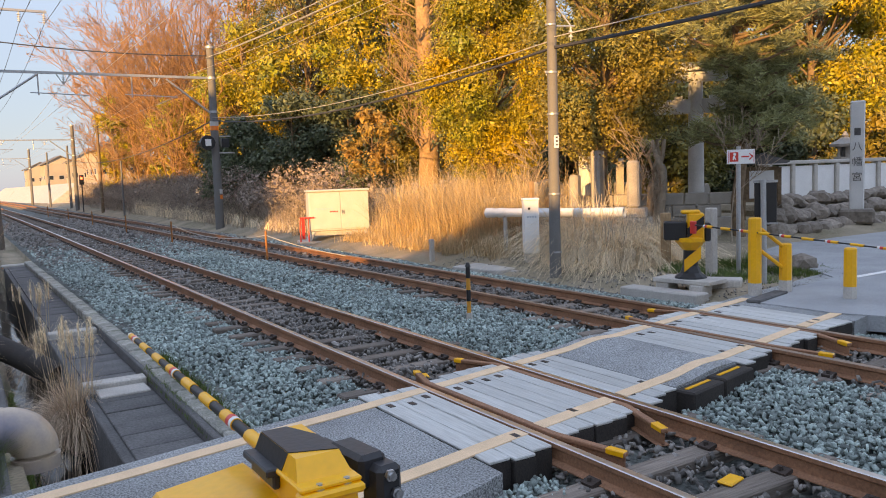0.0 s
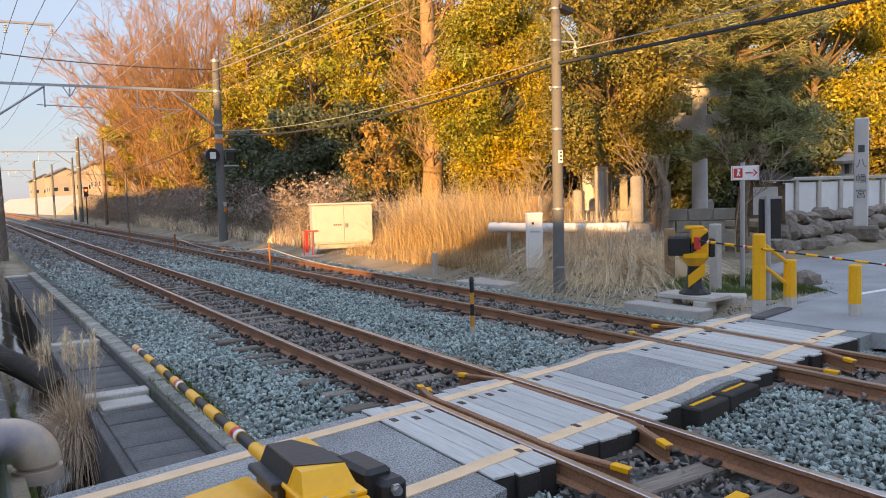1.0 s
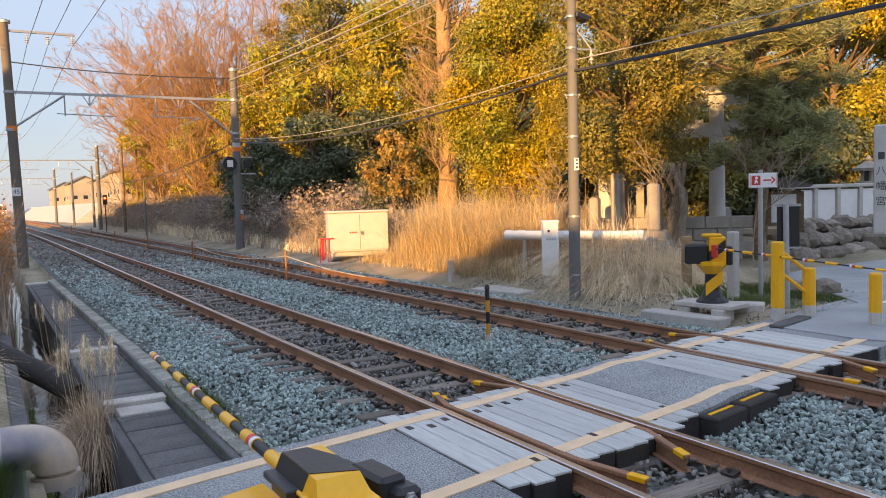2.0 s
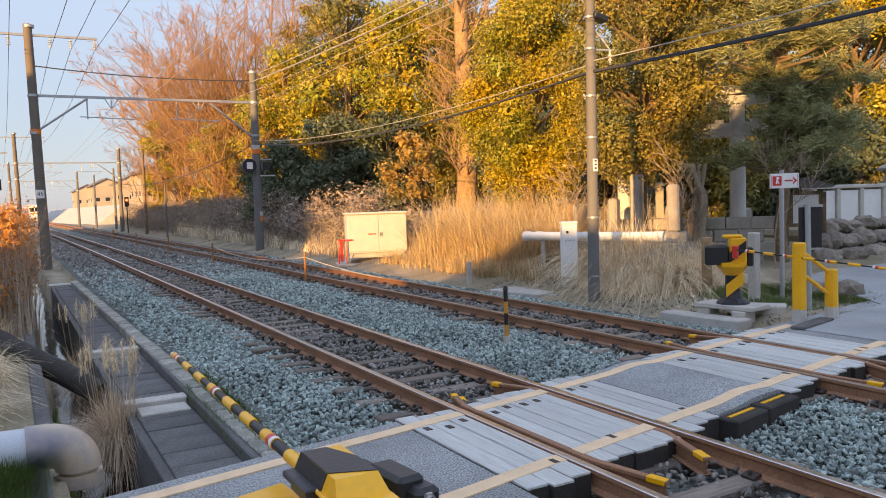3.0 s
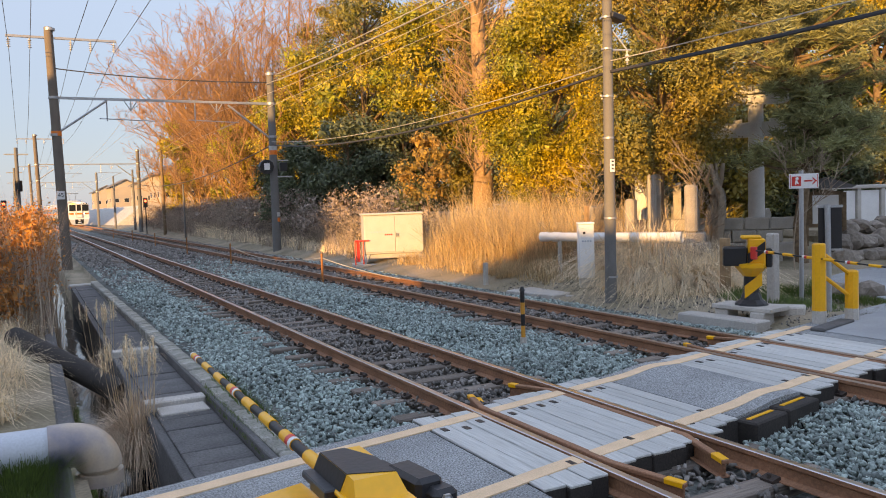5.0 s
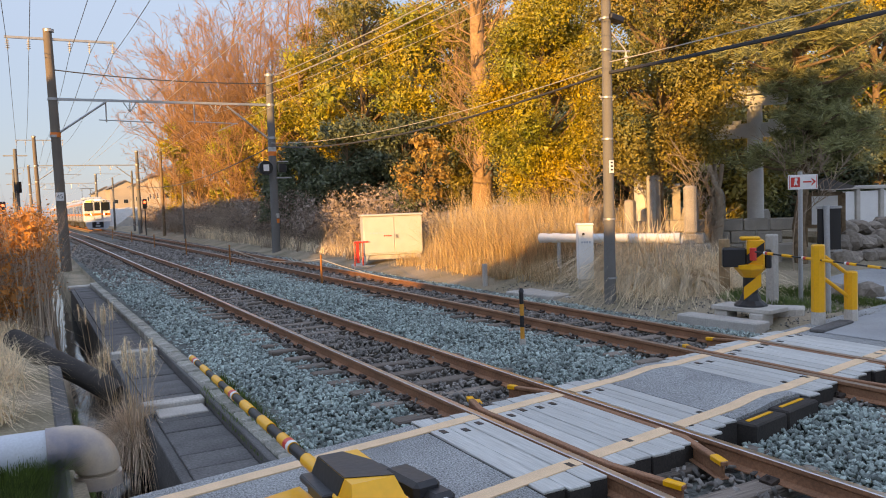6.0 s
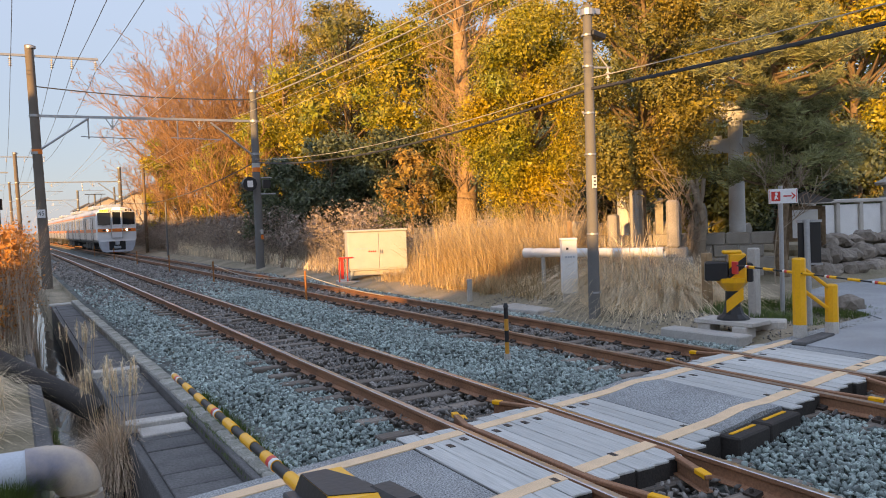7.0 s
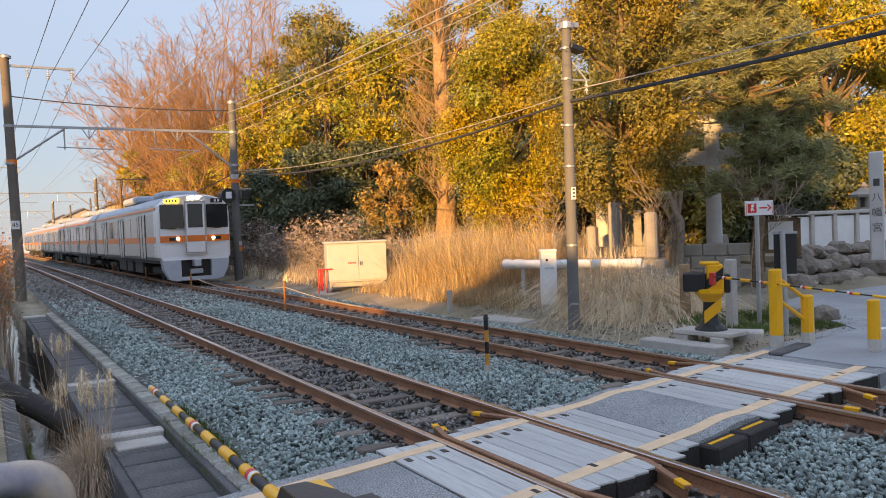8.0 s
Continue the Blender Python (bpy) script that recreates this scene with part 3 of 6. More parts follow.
def portal(y, xl, xr, top_l, top_r, detail=True):
    """A pole on either side of the line with a beam between them that carries the wires."""
    dx = drift(y)
    xl, xr = xl + dx, xr + dx
    p = thing("catenary_portal", "concrete catenary poles joined by a steel beam across both tracks", "catenary portal", (0, 0, 0), group="catenary portals")
    part("pole", Geo().cyl((xl + 0.12, y, -0.6), (xl - 0.05, y, top_l), 0.21, 0.165, 18), M_POLE_DARK, p, "tapered concrete pole", True)
    part("pole", Geo().cyl((xr - 0.03, y, -0.5), (xr, y, top_r), 0.2, 0.16, 18), M_POLE, p, "tapered concrete pole", True)
    g = Geo()
    g.box(((xl + xr) / 2, y - 0.02, 6.66), (xr - xl + 0.3, 0.09, 0.1))
    part("beam", g, M_GALV, p, "galvanised beam")
    g = Geo().cyl((xl + 0.1, y - 0.05, 5.25), (xl + 2.0, y - 0.05, 6.6), 0.045, n=8)
    part("brace", g, M_GALV, p)
    g = Geo().cyl((xr - 0.1, y - 0.05, 5.05), (xr - 2.0, y - 0.05, 6.55), 0.045, n=8)
    part("brace", g, M_GALV, p)
    arm = Geo().box((xl + 0.45, y, top_l - 0.42), (4.1, 0.1, 0.09))
    part("crossarm", arm, M_GALV, p, "steel crossarm")
    for k, x in enumerate((xl - 1.5, xl - 0.75, xl + 0.75, xl + 1.5, xl + 2.4)):
        g = Geo()
        insulator(g, (x, y, top_l - 0.46), 4, 0.08)
        part("insulator", g, M_PORC, p)
    for x in (xl, xr):
        for z in ((top_l if x == xl else top_r) - 0.08, 6.66, 5.15):
            part("band", Geo().cyl((x, y, z - 0.05), (x, y, z + 0.05), 0.205, n=18), M_GALV, p, "steel clamp band", True)
    for xc in (XN + GAUGE / 2 + dx, XF + GAUGE / 2 + dx):
        g = Geo()
        g.cyl((xc - 0.9, y, 6.62), (xc - 0.9, y, 5.75), 0.03, n=8)
        g.cyl((xc - 1.2, y, 5.85), (xc + 1.0, y, 5.78), 0.022, n=8)
        g.cyl((xc + 0.3, y, 6.6), (xc + 0.05, y, 6.2), 0.02, n=6)
        g.cyl((xc - 0.2, y, 6.6), (xc + 0.05, y, 6.2), 0.02, n=6)
        g.cyl((xc + 0.9, y, 5.78), (xc + 0.1, y, 5.42), 0.014, n=6)
        part("steady_arm", g, M_GALV, p, "steel steady arm")
        g = Geo()
        insulator(g, (xc + 0.05, y, 6.6), 3, 0.07)
        part("insulator", g, M_PORC, p)
    if detail:
        part("pole_plate", Geo().box((xl + 0.03, y - 0.225, 2.67), (0.3, 0.012, 0.34)), M_WHITE, p, "small white plate with the number 45")
        txt = bpy.data.curves.new("plate_text", "FONT")
        txt.body, txt.size, txt.align_x, txt.align_y, txt.extrude = "45", 0.24, "CENTER", "CENTER", 0.002
        txt.materials.append(M_BLACK)
        t = new("plate_text", txt)
        t.parent, t.matrix_basis = p, pose(xl + 0.03, y - 0.235, 2.67, 90, 0, 0)
        for z, m in ((4.62, M_OFFWHITE), (4.42, M_ORANGE), (1.55, M_OFFWHITE), (1.3, M_ORANGE)):
            part("paint_band", Geo().cyl((xr - 0.01, y, z - 0.1), (xr - 0.01, y, z + 0.1), 0.19, n=18), m, p, smooth=True)
        part("paint_band", Geo().cyl((xl + 0.02, y, 5.1), (xl + 0.02, y, 5.3), 0.2, n=18), M_ORANGE, p, "faded orange band", True)
    return p


PORTALS = (36.0, 84.0, 132.0)
portal(36.0, 1.17, 10.2, 9.5, 8.1)
for yy in (-12.0,) + PORTALS[1:]:
    portal(yy, 1.17, 10.2, 9.5, 8.1, False)


def cable(name, a, b, sag, r, material, label, group="overhead wires"):
    a, b = Vector(a), Vector(b)
    n = 14
    pts = []
    for i in range(n + 1):
        t = i / n
        p = a.lerp(b, t)
        p.z -= sag * 4 * t * (1 - t)
        pts.append(p)
    return solid(name, Geo().tube(pts, r, 5), material, label, "wire", group)


spans = [(-12.0, 36.0), (36.0, 84.0), (84.0, 132.0), (132.0, 180.0)]
for ya, yb in spans:
    da, db = drift(ya), drift(yb)
    for xc in (XN + GAUGE / 2, XF + GAUGE / 2):
        cable("messenger_wire", (xc + da, ya, 6.2), (xc + db, yb, 6.2), 0.55, 0.007, M_COPPER, "thin bronze messenger wire over the track")
        cable("contact_wire", (xc + da, ya, 5.42), (xc + db, yb, 5.42), 0.03, 0.006, M_COPPER, "taut copper contact wire over the track")
    for x in (-0.33, 0.42, 1.92, 2.67, 3.57):
        cable("feeder_wire", (x + da, ya, 8.6), (x + db, yb, 8.6), 0.6, 0.011, M_WIRE, "thin dark feeder wire beside the line")
for dz, dx in ((0.0, 0.25), (-0.25, 0.35), (-0.45, -0.2)):
    cable("power_wire", (10.2 + dx, 36, 8.0 + dz), (10.2 + 0.4 * dx, -12, 8.0 + dz), 0.5, 0.018, M_COPPER, "bright overhead wire between poles")
cable("telephone_cable", (10.1, 35.8, 4.75), (10.02, 12, 4.28), 0.5, 0.028, M_WIRE, "thick black telephone cable")
cable("telephone_cable", (10.02, 12, 4.28), (14.5, -9, 5.95), 0.35, 0.036, M_WIRE, "thick black telephone cable")
bp = solid("utility_pole", Geo().cyl((14.5, -9, -0.3), (14.5, -9, 7.5), 0.15, 0.11, 16), M_POLE, "plain concrete utility pole by the road", "utility pole", smooth=True)
cable("support_wire", (10.02, 12, 4.48), (14.5, -9, 6.3), 0.3, 0.012, M_COPPER, "bright support wire above the cable")
cable("support_wire", (10.1, 35.8, 4.9), (10.02, 12, 4.42), 0.42, 0.012, M_COPPER, "bright support wire above the cable")
cable("cross_wire", (1.3, 36, 7.85), (10.1, 36, 7.65), 0.15, 0.025, M_WIRE, "dark wire with insulators between the two poles")
cable("telephone_cable", (10.1, 36, 4.75), (10.2 + drift(84), 84, 4.6), 0.8, 0.028, M_WIRE, "thick black telephone cable")

up = thing("utility_pole", "slim concrete utility pole with steel bands and a lamp", "utility pole", (9.99, 12.0, -0.3))
part("shaft", Geo().cyl((0.01, 0, 0), (0.06, 0, 6.2), 0.115, 0.088, 20), M_POLE, up, smooth=True)
for z in (0.6, 1.75, 3.3, 4.1, 5.0, 5.6):
    part("band", Geo().cyl((0.03, 0, z), (0.03, 0, z + 0.035), 0.128 - 0.004 * z, n=20), M_GALV, up, "steel band", True)
g = Geo().box((0.0, -0.13, 2.78), (0.1, 0.02, 0.24))
part("pole_plate", g, M_WHITE, up, "small white plate")
for i in range(3):
    part("plate_mark", Geo().box((0.0, -0.142, 2.86 - i * 0.07), (0.05, 0.004, 0.03)), M_BLACK, up)
g = Geo().box((0.22, -0.05, 5.62), (0.34, 0.22, 0.12), pose(0, 0, 0, 0, 12, 0), 0.02)
part("lamp_head", g, M_BLACK, up, "dark street lamp head")
g = Geo().cyl((0.06, 0, 5.0), (0.5, -0.15, 5.0), 0.02, n=8).cyl((0.1, 0, 5.45), (0.42, -0.12, 5.02), 0.016, n=8)
part("bracket", g, M_GALV, up)
g = Geo()
insulator(g, (0.42, -0.13, 5.0), 2, 0.05)
part("insulator", g, M_PORC, up)
part("top_fitting", Geo().cyl((0.06, 0, 6.0), (0.06, 0, 6.12), 0.14, n=12).box((0.2, 0, 6.1), (0.3, 0.08, 0.1)), M_GALV, up)

# signal head on the far pole
sg = thing("track_signal", "black signal head with a white square face on the pole", "signal", (9.75, 35.75, 3.75))
part("hood", Geo().cyl((0, 0.12, 0), (0, -0.2, 0), 0.33, n=10), M_BLACK, sg)
part("face", Geo().box((0.0, -0.215, 0.0), (0.26, 0.02, 0.3), bevel=0.005), M_WHITE, sg, "white square signal face")
part("bracket", Geo().box((0.3, 0.15, 0.0), (0.5, 0.05, 0.06)).box((0.9, 0.1, -0.45), (0.7, 0.05, 0.06)).box((0.85, 0.1, 0.3), (0.5, 0.05, 0.05)), M_GALV, sg)
part("back_box", Geo().box((0.85, 0.15, 0.0), (0.34, 0.3, 0.4), bevel=0.02), M_BLACK, sg)

# ---------------------------------------------------------------- equipment beside the far track
cab = thing("equipment_cabinet", "off-white steel equipment cabinet with two doors on a stand", "cabinet", (10.95, 24.55, -0.28), -15)
part("body", Geo().box((0, 0, 1.13), (2.0, 0.75, 1.3), bevel=0.02), M_OFFWHITE, cab)
part("roof", Geo().box((0, 0, 1.82), (2.1, 0.85, 0.07), bevel=0.02), M_OFFWHITE, cab, "overhanging pale roof")
for x, w in ((-0.46, 1.02), (0.54, 0.94)):
    d = part("door", Geo().box((x, -0.385, 1.14), (w, 0.03, 1.2), bevel=0.01), M_OFFWHITE, cab)
    part("handle", Geo().box((0.1 if x < 0 else 0.16, -0.41, 1.1), (0.035, 0.03, 0.14), bevel=0.008), M_STEEL, d)
for i in range(6):
    part("lettering_bar", Geo().box((-0.75 + i * 0.1, -0.403, 1.22), (0.06, 0.004, 0.055)), M_SKIRT, cab)
for i in range(4):
    part("warning_mark", Geo().box((-0.28 + i * 0.07, -0.403, 1.12), (0.05, 0.004, 0.05), pose(0, 0, 0, 0, 30, 0)), M_RED, cab, "small red warning mark")
part("plinth", Geo().box((0, 0, 0.4), (1.7, 0.6, 0.16), bevel=0.02), M_CONC, cab)
for s in (-1, 1):
    part("stand", Geo().box((s * 0.95, 0, 0.28), (0.1, 0.7, 0.5), pose(0, 0, 0, 0, s * -24, 0), 0.01), M_OFFWHITE, cab)
part("base_slab", Geo().box((-0.1, 0, 0.08), (2.5, 1.0, 0.16), bevel=0.02), M_CONC, cab)
g = Geo()
for x in (-1.32, -1.05):
    g.cyl((x, -0.45, 0.1), (x, -0.45, 0.95), 0.025, n=8)
g.cyl((-1.32, -0.45, 0.95), (-0.85, -0.45, 0.95), 0.025, n=8).box((-1.22, -0.45, 0.6), (0.1, 0.02, 0.7))
part("guard_rail", g, M_RED, cab, "orange-red tube rail")

wb = thing("relay_box", "tall white steel relay box on a grey concrete foot", "relay box", (10.66, 13.6, -0.28), -30)
part("foot", Geo().box((0, 0, 0.22), (0.28, 0.28, 0.44), bevel=0.015), M_CONC, wb)
part("body", Geo().box((0, 0, 1.0), (0.33, 0.32, 1.16), bevel=0.015), M_WHITE, wb)
part("lid", Geo().box((0, 0, 1.6), (0.36, 0.35, 0.05), bevel=0.015), M_WHITE, wb)
part("lock", Geo().box((-0.05, -0.165, 1.4), (0.05, 0.012, 0.05)), M_BLACK, wb)
for i in range(4):
    part("lettering_bar", Geo().box((-0.08 + i * 0.055, -0.163, 1.22), (0.035, 0.005, 0.04)), M_SKIRT, wb)
solid("concrete_pad", Geo().box((9.95, 14.2, -0.24), (0.9, 1.5, 0.2), pose(0, 0, 0, 0, 0, 10), 0.02).box((10.4, 13.3, -0.22), (0.9, 0.5, 0.1), pose(0, 0, 0, 0, 0, -30), 0.02), M_CONC, "low flat concrete pads in the gravel", "concrete pad")
solid("wooden_stake", Geo().box((10.95, 13.9, 0.7), (0.09, 0.09, 2.0), bevel=0.01), M_BARK_PALE, "weathered wooden stake behind the relay box", "stake")
solid("wooden_stake", Geo().box((9.9, 16.6, 0.05), (0.1, 0.1, 0.6), bevel=0.01), M_CONC, "short concrete marker stake in the grass", "stake")

pipe = thing("pipe", "long white plastic pipe on short posts above the grass", "pipe")
a, b = Vector((11.0, 15.6, 0.96)), Vector((12.35, 12.45, 0.96))
g = Geo().cyl(a, b, 0.105, n=18, caps=False)
g.cyl(b, a, 0.092, n=18, caps=False)
part("tube", g, M_WHITE, pipe, smooth=True)
for t in (0.0, 0.1, 0.97):
    p0 = a.lerp(b, t)
    d = (b - a).normalized()
    part("collar", Geo().cyl(p0 - d * 0.1, p0 + d * 0.1, 0.118, n=18, caps=False), M_WHITE, pipe, smooth=True)
for t in (0.12, 0.5, 0.9):
    p0 = a.lerp(b, t)
    part("post", Geo().cyl((p0.x, p0.y, -0.2), (p0.x, p0.y, 0.87), 0.05, n=8), M_CONC, pipe)


M_RUSTPAINT = mat("rust_orange_paint", (0.40, 0.15, 0.04), 0.6, var=0.3, scale=6, fine=40, bump=0.2)


def bollard(x, y, h):
    t = thing("marker_post", "orange and black banded marker post in the ballast", "marker post", (x, y, -0.26), group="marker posts")
    k = 4
    for i in range(k):
        z0, z1 = 0.2 + (h - 0.2) * i / k, 0.2 + (h - 0.2) * (i + 1) / k
        part("band", Geo().cyl((0, 0, z0), (0, 0, z1), 0.031, n=10), (M_BLACK if i % 2 else M_AMBER), t, smooth=True)
    part("foot", Geo().cyl((0, 0, -0.05), (0, 0, 0.2), 0.045, n=10), M_CONC, t, smooth=True)
    part("cap", Geo().cyl((0, 0, h), (0, 0, h + 0.06), 0.045, 0.02, n=8), M_BLACK, t)
    return t


b0 = bollard(6.11, 9.25, 0.86)
bolls = [(6.86, 20.03), (7.0 - 0.55, 29), (6.45, 38), (6.4, 48), (6.3, 58), (6.2, 70)]
far = thing("marker_post", "thin rusty orange marker post in the ballast", "marker post", (bolls[0][0] + drift(bolls[0][1]), bolls[0][1], -0.26), group="marker posts")
part("shaft", Geo().cyl((0, 0, -0.05), (0, 0, 0.84), 0.03, n=10), M_RUSTPAINT, far, smooth=True)
part("cap", Geo().cyl((0, 0, 0.84), (0, 0, 0.88), 0.036, 0.02, n=10), M_RUSTPAINT, far)
for x, y in bolls[1:]:
    copy_thing(far, pose(x + drift(y), y, -0.26))
cable("rope", (6.86, 20.03, 0.5), (6.47, 29, 0.5), 0.25, 0.013, M_COPPER, "pale sagging rope between marker posts", "ropes")
cable("rope", (6.86, 20.03, 0.5), (8.7, 17.2, -0.1), 0.1, 0.011, M_COPPER, "pale sagging rope between marker posts", "ropes")

# ---------------------------------------------------------------- plants


def segs_mesh(name, a, b, r0, r1, material, n=4):
    """Tapered bars from points a to b, as one mesh."""
    a, b, r0, r1 = np.asarray(a, float), np.asarray(b, float), np.asarray(r0, float), np.asarray(r1, float)
    d = b - a
    d /= np.linalg.norm(d, axis=1)[:, None] + 1e-9
    ref = np.where(np.abs(d[:, 2:3]) > 0.9, np.array([[1.0, 0, 0]]), np.array([[0, 0, 1.0]]))
    u = np.cross(d, ref)
    u /= np.linalg.norm(u, axis=1)[:, None] + 1e-9
    w = np.cross(d, u)
    ang = 2 * np.pi * np.arange(n) / n
    ring = u[:, None] * np.cos(ang)[None, :, None] + w[:, None] * np.sin(ang)[None, :, None]
    v = np.concatenate([a[:, None] + ring * r0[:, None, None], b[:, None] + ring * r1[:, None, None]], 1)
    base = np.array([(i, (i + 1) % n, n + (i + 1) % n, n + i) for i in range(n)])
    f = (base[None] + 2 * n * np.arange(len(a))[:, None, None]).reshape(-1, 4)
    me = array_mesh(name, v.reshape(-1, 3), f, material)
    me.shade_smooth()
    return me


def grow(r, start, direction, length, radius, depth, spread, up, out, kids=(3, 5), shrink=0.68, seg=5, wiggle=0.12, first=0.3):
    """Adds tapered bars of one limb and its limbs to out: lists a, b, r0, r1."""
    p, d = Vector(start), Vector(direction).normalized()
    pts = [p.copy()]
    if depth <= 1:
        seg = 3 - (depth == 0)
    for i in range(seg):
        d = (d + Vector((r.gauss(0, wiggle), r.gauss(0, wiggle), r.gauss(0, wiggle) + up * 0.08))).normalized()
        q = p + d * (length / seg)
        ra, rb = radius * (1 - 0.75 * i / seg), radius * (1 - 0.75 * (i + 1) / seg)
        out.append((p.copy(), q.copy(), ra, rb, depth))
        p = q
        pts.append(p.copy())
    if depth <= 0:
        return
    for k in range(r.randint(*kids)):
        t = r.uniform(first, 1.0)
        j = min(int(t * seg), seg - 1)
        at = pts[j].lerp(pts[j + 1], t * seg - j)
        ax = Vector((r.gauss(0, 1), r.gauss(0, 1), r.gauss(0, 0.4)))
        nd = (d * (1 - spread) + ax.normalized() * spread + Vector((0, 0, up * 0.3))).normalized()
        grow(r, at, nd, length * shrink * r.uniform(0.7, 1.1), max(radius * (1 - 0.7 * t) * 0.62, 0.004), depth - 1, spread, up, out, kids, shrink, max(3, seg - 1), wiggle, 0.15)


def bare_tree(name, label, at, height, radius, seed, depth=5, spread=0.5, up=0.6, kids=(4, 5), bark=None, twig=None, shrink=0.66, lean=(0, 0)):
    r, out = random.Random(seed), []
    grow(r, (0, 0, 0), (lean[0], lean[1], 1), height * 0.62, radius, depth, spread, up, out, kids, shrink, 6, 0.06, 0.3)
    t = thing(name, label, "tree", at, group="bare winter trees")
    big = [s for s in out if s[4] >= depth - 1]
    fine = [s for s in out if s[4] < depth - 1]
    part("trunk", segs_mesh("trunk", [s[0] for s in big], [s[1] for s in big], [s[2] for s in big], [s[3] for s in big], bark or M_BARK, 8), None, t)
    part("branchwork", segs_mesh("branchwork", [s[0] for s in fine], [s[1] for s in fine], [max(s[2], 0.009) for s in fine], [max(s[3], 0.007) for s in fine], twig or M_TWIG, 3), None, t)
    return t


def zelkova(label, at, height, radius, seed, limbs=8, lean=(0.0, 0.0), kids=(8, 6, 5, 2), spread=54):
    """A broom-shaped bare tree: a short trunk that forks into rising limbs, each with ever finer branches."""
    r, big, fine = random.Random(seed), [], []

    def limb(p, d, length, rad, level):
        seg = (7, 5, 4, 3, 2)[level]
        pts = [p.copy()]
        for i in range(seg):
            d = (d + Vector((r.gauss(0, 0.07), r.gauss(0, 0.07), r.gauss(0, 0.05) + (0.05 if level < 2 else 0.02)))).normalized()
            q = p + d * (length / seg)
            ra, rb = rad * (1 - 0.72 * i / seg), rad * (1 - 0.72 * (i + 1) / seg)
            low = (0.04, 0.026, 0.018, 0.013, 0.010)[level]
            (big if level == 0 else fine).append((p.copy(), q.copy(), max(ra, low), max(rb, low * 0.8)))
            p = q
            pts.append(p.copy())
        if level >= len(kids):
            return
        n = kids[level]
        for k in range(n):
            t = 0.22 + 0.78 * (k + r.uniform(0.1, 0.9)) / n
            j = min(int(t * seg), seg - 1)
            at_ = pts[j].lerp(pts[j + 1], t * seg - j)
            dj = (pts[j + 1] - pts[j]).normalized()
            ax = dj.cross(Vector((r.gauss(0, 1), r.gauss(0, 1), r.gauss(0, 1)))).normalized()
            nd = Matrix.Rotation(radians(r.uniform(28, 56)), 3, ax) @ dj
            nd = (nd + Vector((0, 0, 0.12))).normalized()
            limb(at_, nd, length * r.uniform(0.34, 0.5) * (1.15 - 0.45 * t), rad * (1 - 0.7 * t) * 0.62, level + 1)

    fork = Vector((lean[0] * 2, lean[1] * 2, height * 0.14))
    big.append((Vector((0, 0, -0.3)), fork, radius * 1.2, radius))
    for k in range(limbs):
        az, tilt = 2 * math.pi * k / limbs + r.gauss(0, 0.25), radians(r.uniform(6, spread))
        d = Vector((math.sin(tilt) * math.cos(az) + lean[0], math.sin(tilt) * math.sin(az) + lean[1], math.cos(tilt)))
        limb(fork + Vector((0, 0, -0.5 * r.random())), d.normalized(), height * r.uniform(0.78, 0.88) * (1 - 0.32 * tilt / radians(spread)), radius * r.uniform(0.34, 0.5), 0)
    t = thing("bare_tree", label, "tree", at, group="bare winter trees")
    part("trunk", segs_mesh("trunk", *zip(*big), M_TWIG, 7), None, t)
    part("branchwork", segs_mesh("branchwork", *zip(*fine), M_TWIG, 3), None, t)
    return t


def leaves(seed, clumps, per, size, droop=0.0):
    """Leaf quads through the outer shells of ellipsoid clumps (centre, radii)."""
    r = np.random.default_rng(seed)
    vs = []
    for c, rad in clumps:
        n = int(per * (rad[0] * rad[1] + rad[0] * rad[2] + rad[1] * rad[2]))
        d = r.normal(size=(n, 3))
        d /= np.linalg.norm(d, axis=1)[:, None]
        rr = r.uniform(0.55, 1.0, n) ** 0.6 * (1 + 0.16 * r.normal(size=n))
        p = np.array(c) + d * np.array(rad) * rr[:, None]
        nrm = d + r.normal(scale=0.75, size=(n, 3)) + np.array([0, 0, 0.3])
        nrm /= np.linalg.norm(nrm, axis=1)[:, None]
        t = np.cross(nrm, r.normal(size=(n, 3)))
        t /= np.linalg.norm(t, axis=1)[:, None] + 1e-9
        b = np.cross(nrm, t)
        s = size * r.uniform(0.6, 1.3, (n, 1))
        core = r.random(n) < 0.14
        p[core] = np.array(c) + (p[core] - np.array(c)) * 0.5
        s[core] *= 2.4
        vs.append(np.stack([p - t * s, p + b * s * 0.45, p + t * s, p - b * s * 0.45], 1))
    v = np.concatenate(vs)
    return v.reshape(-1, 3), np.arange(len(v) * 4).reshape(-1, 4)


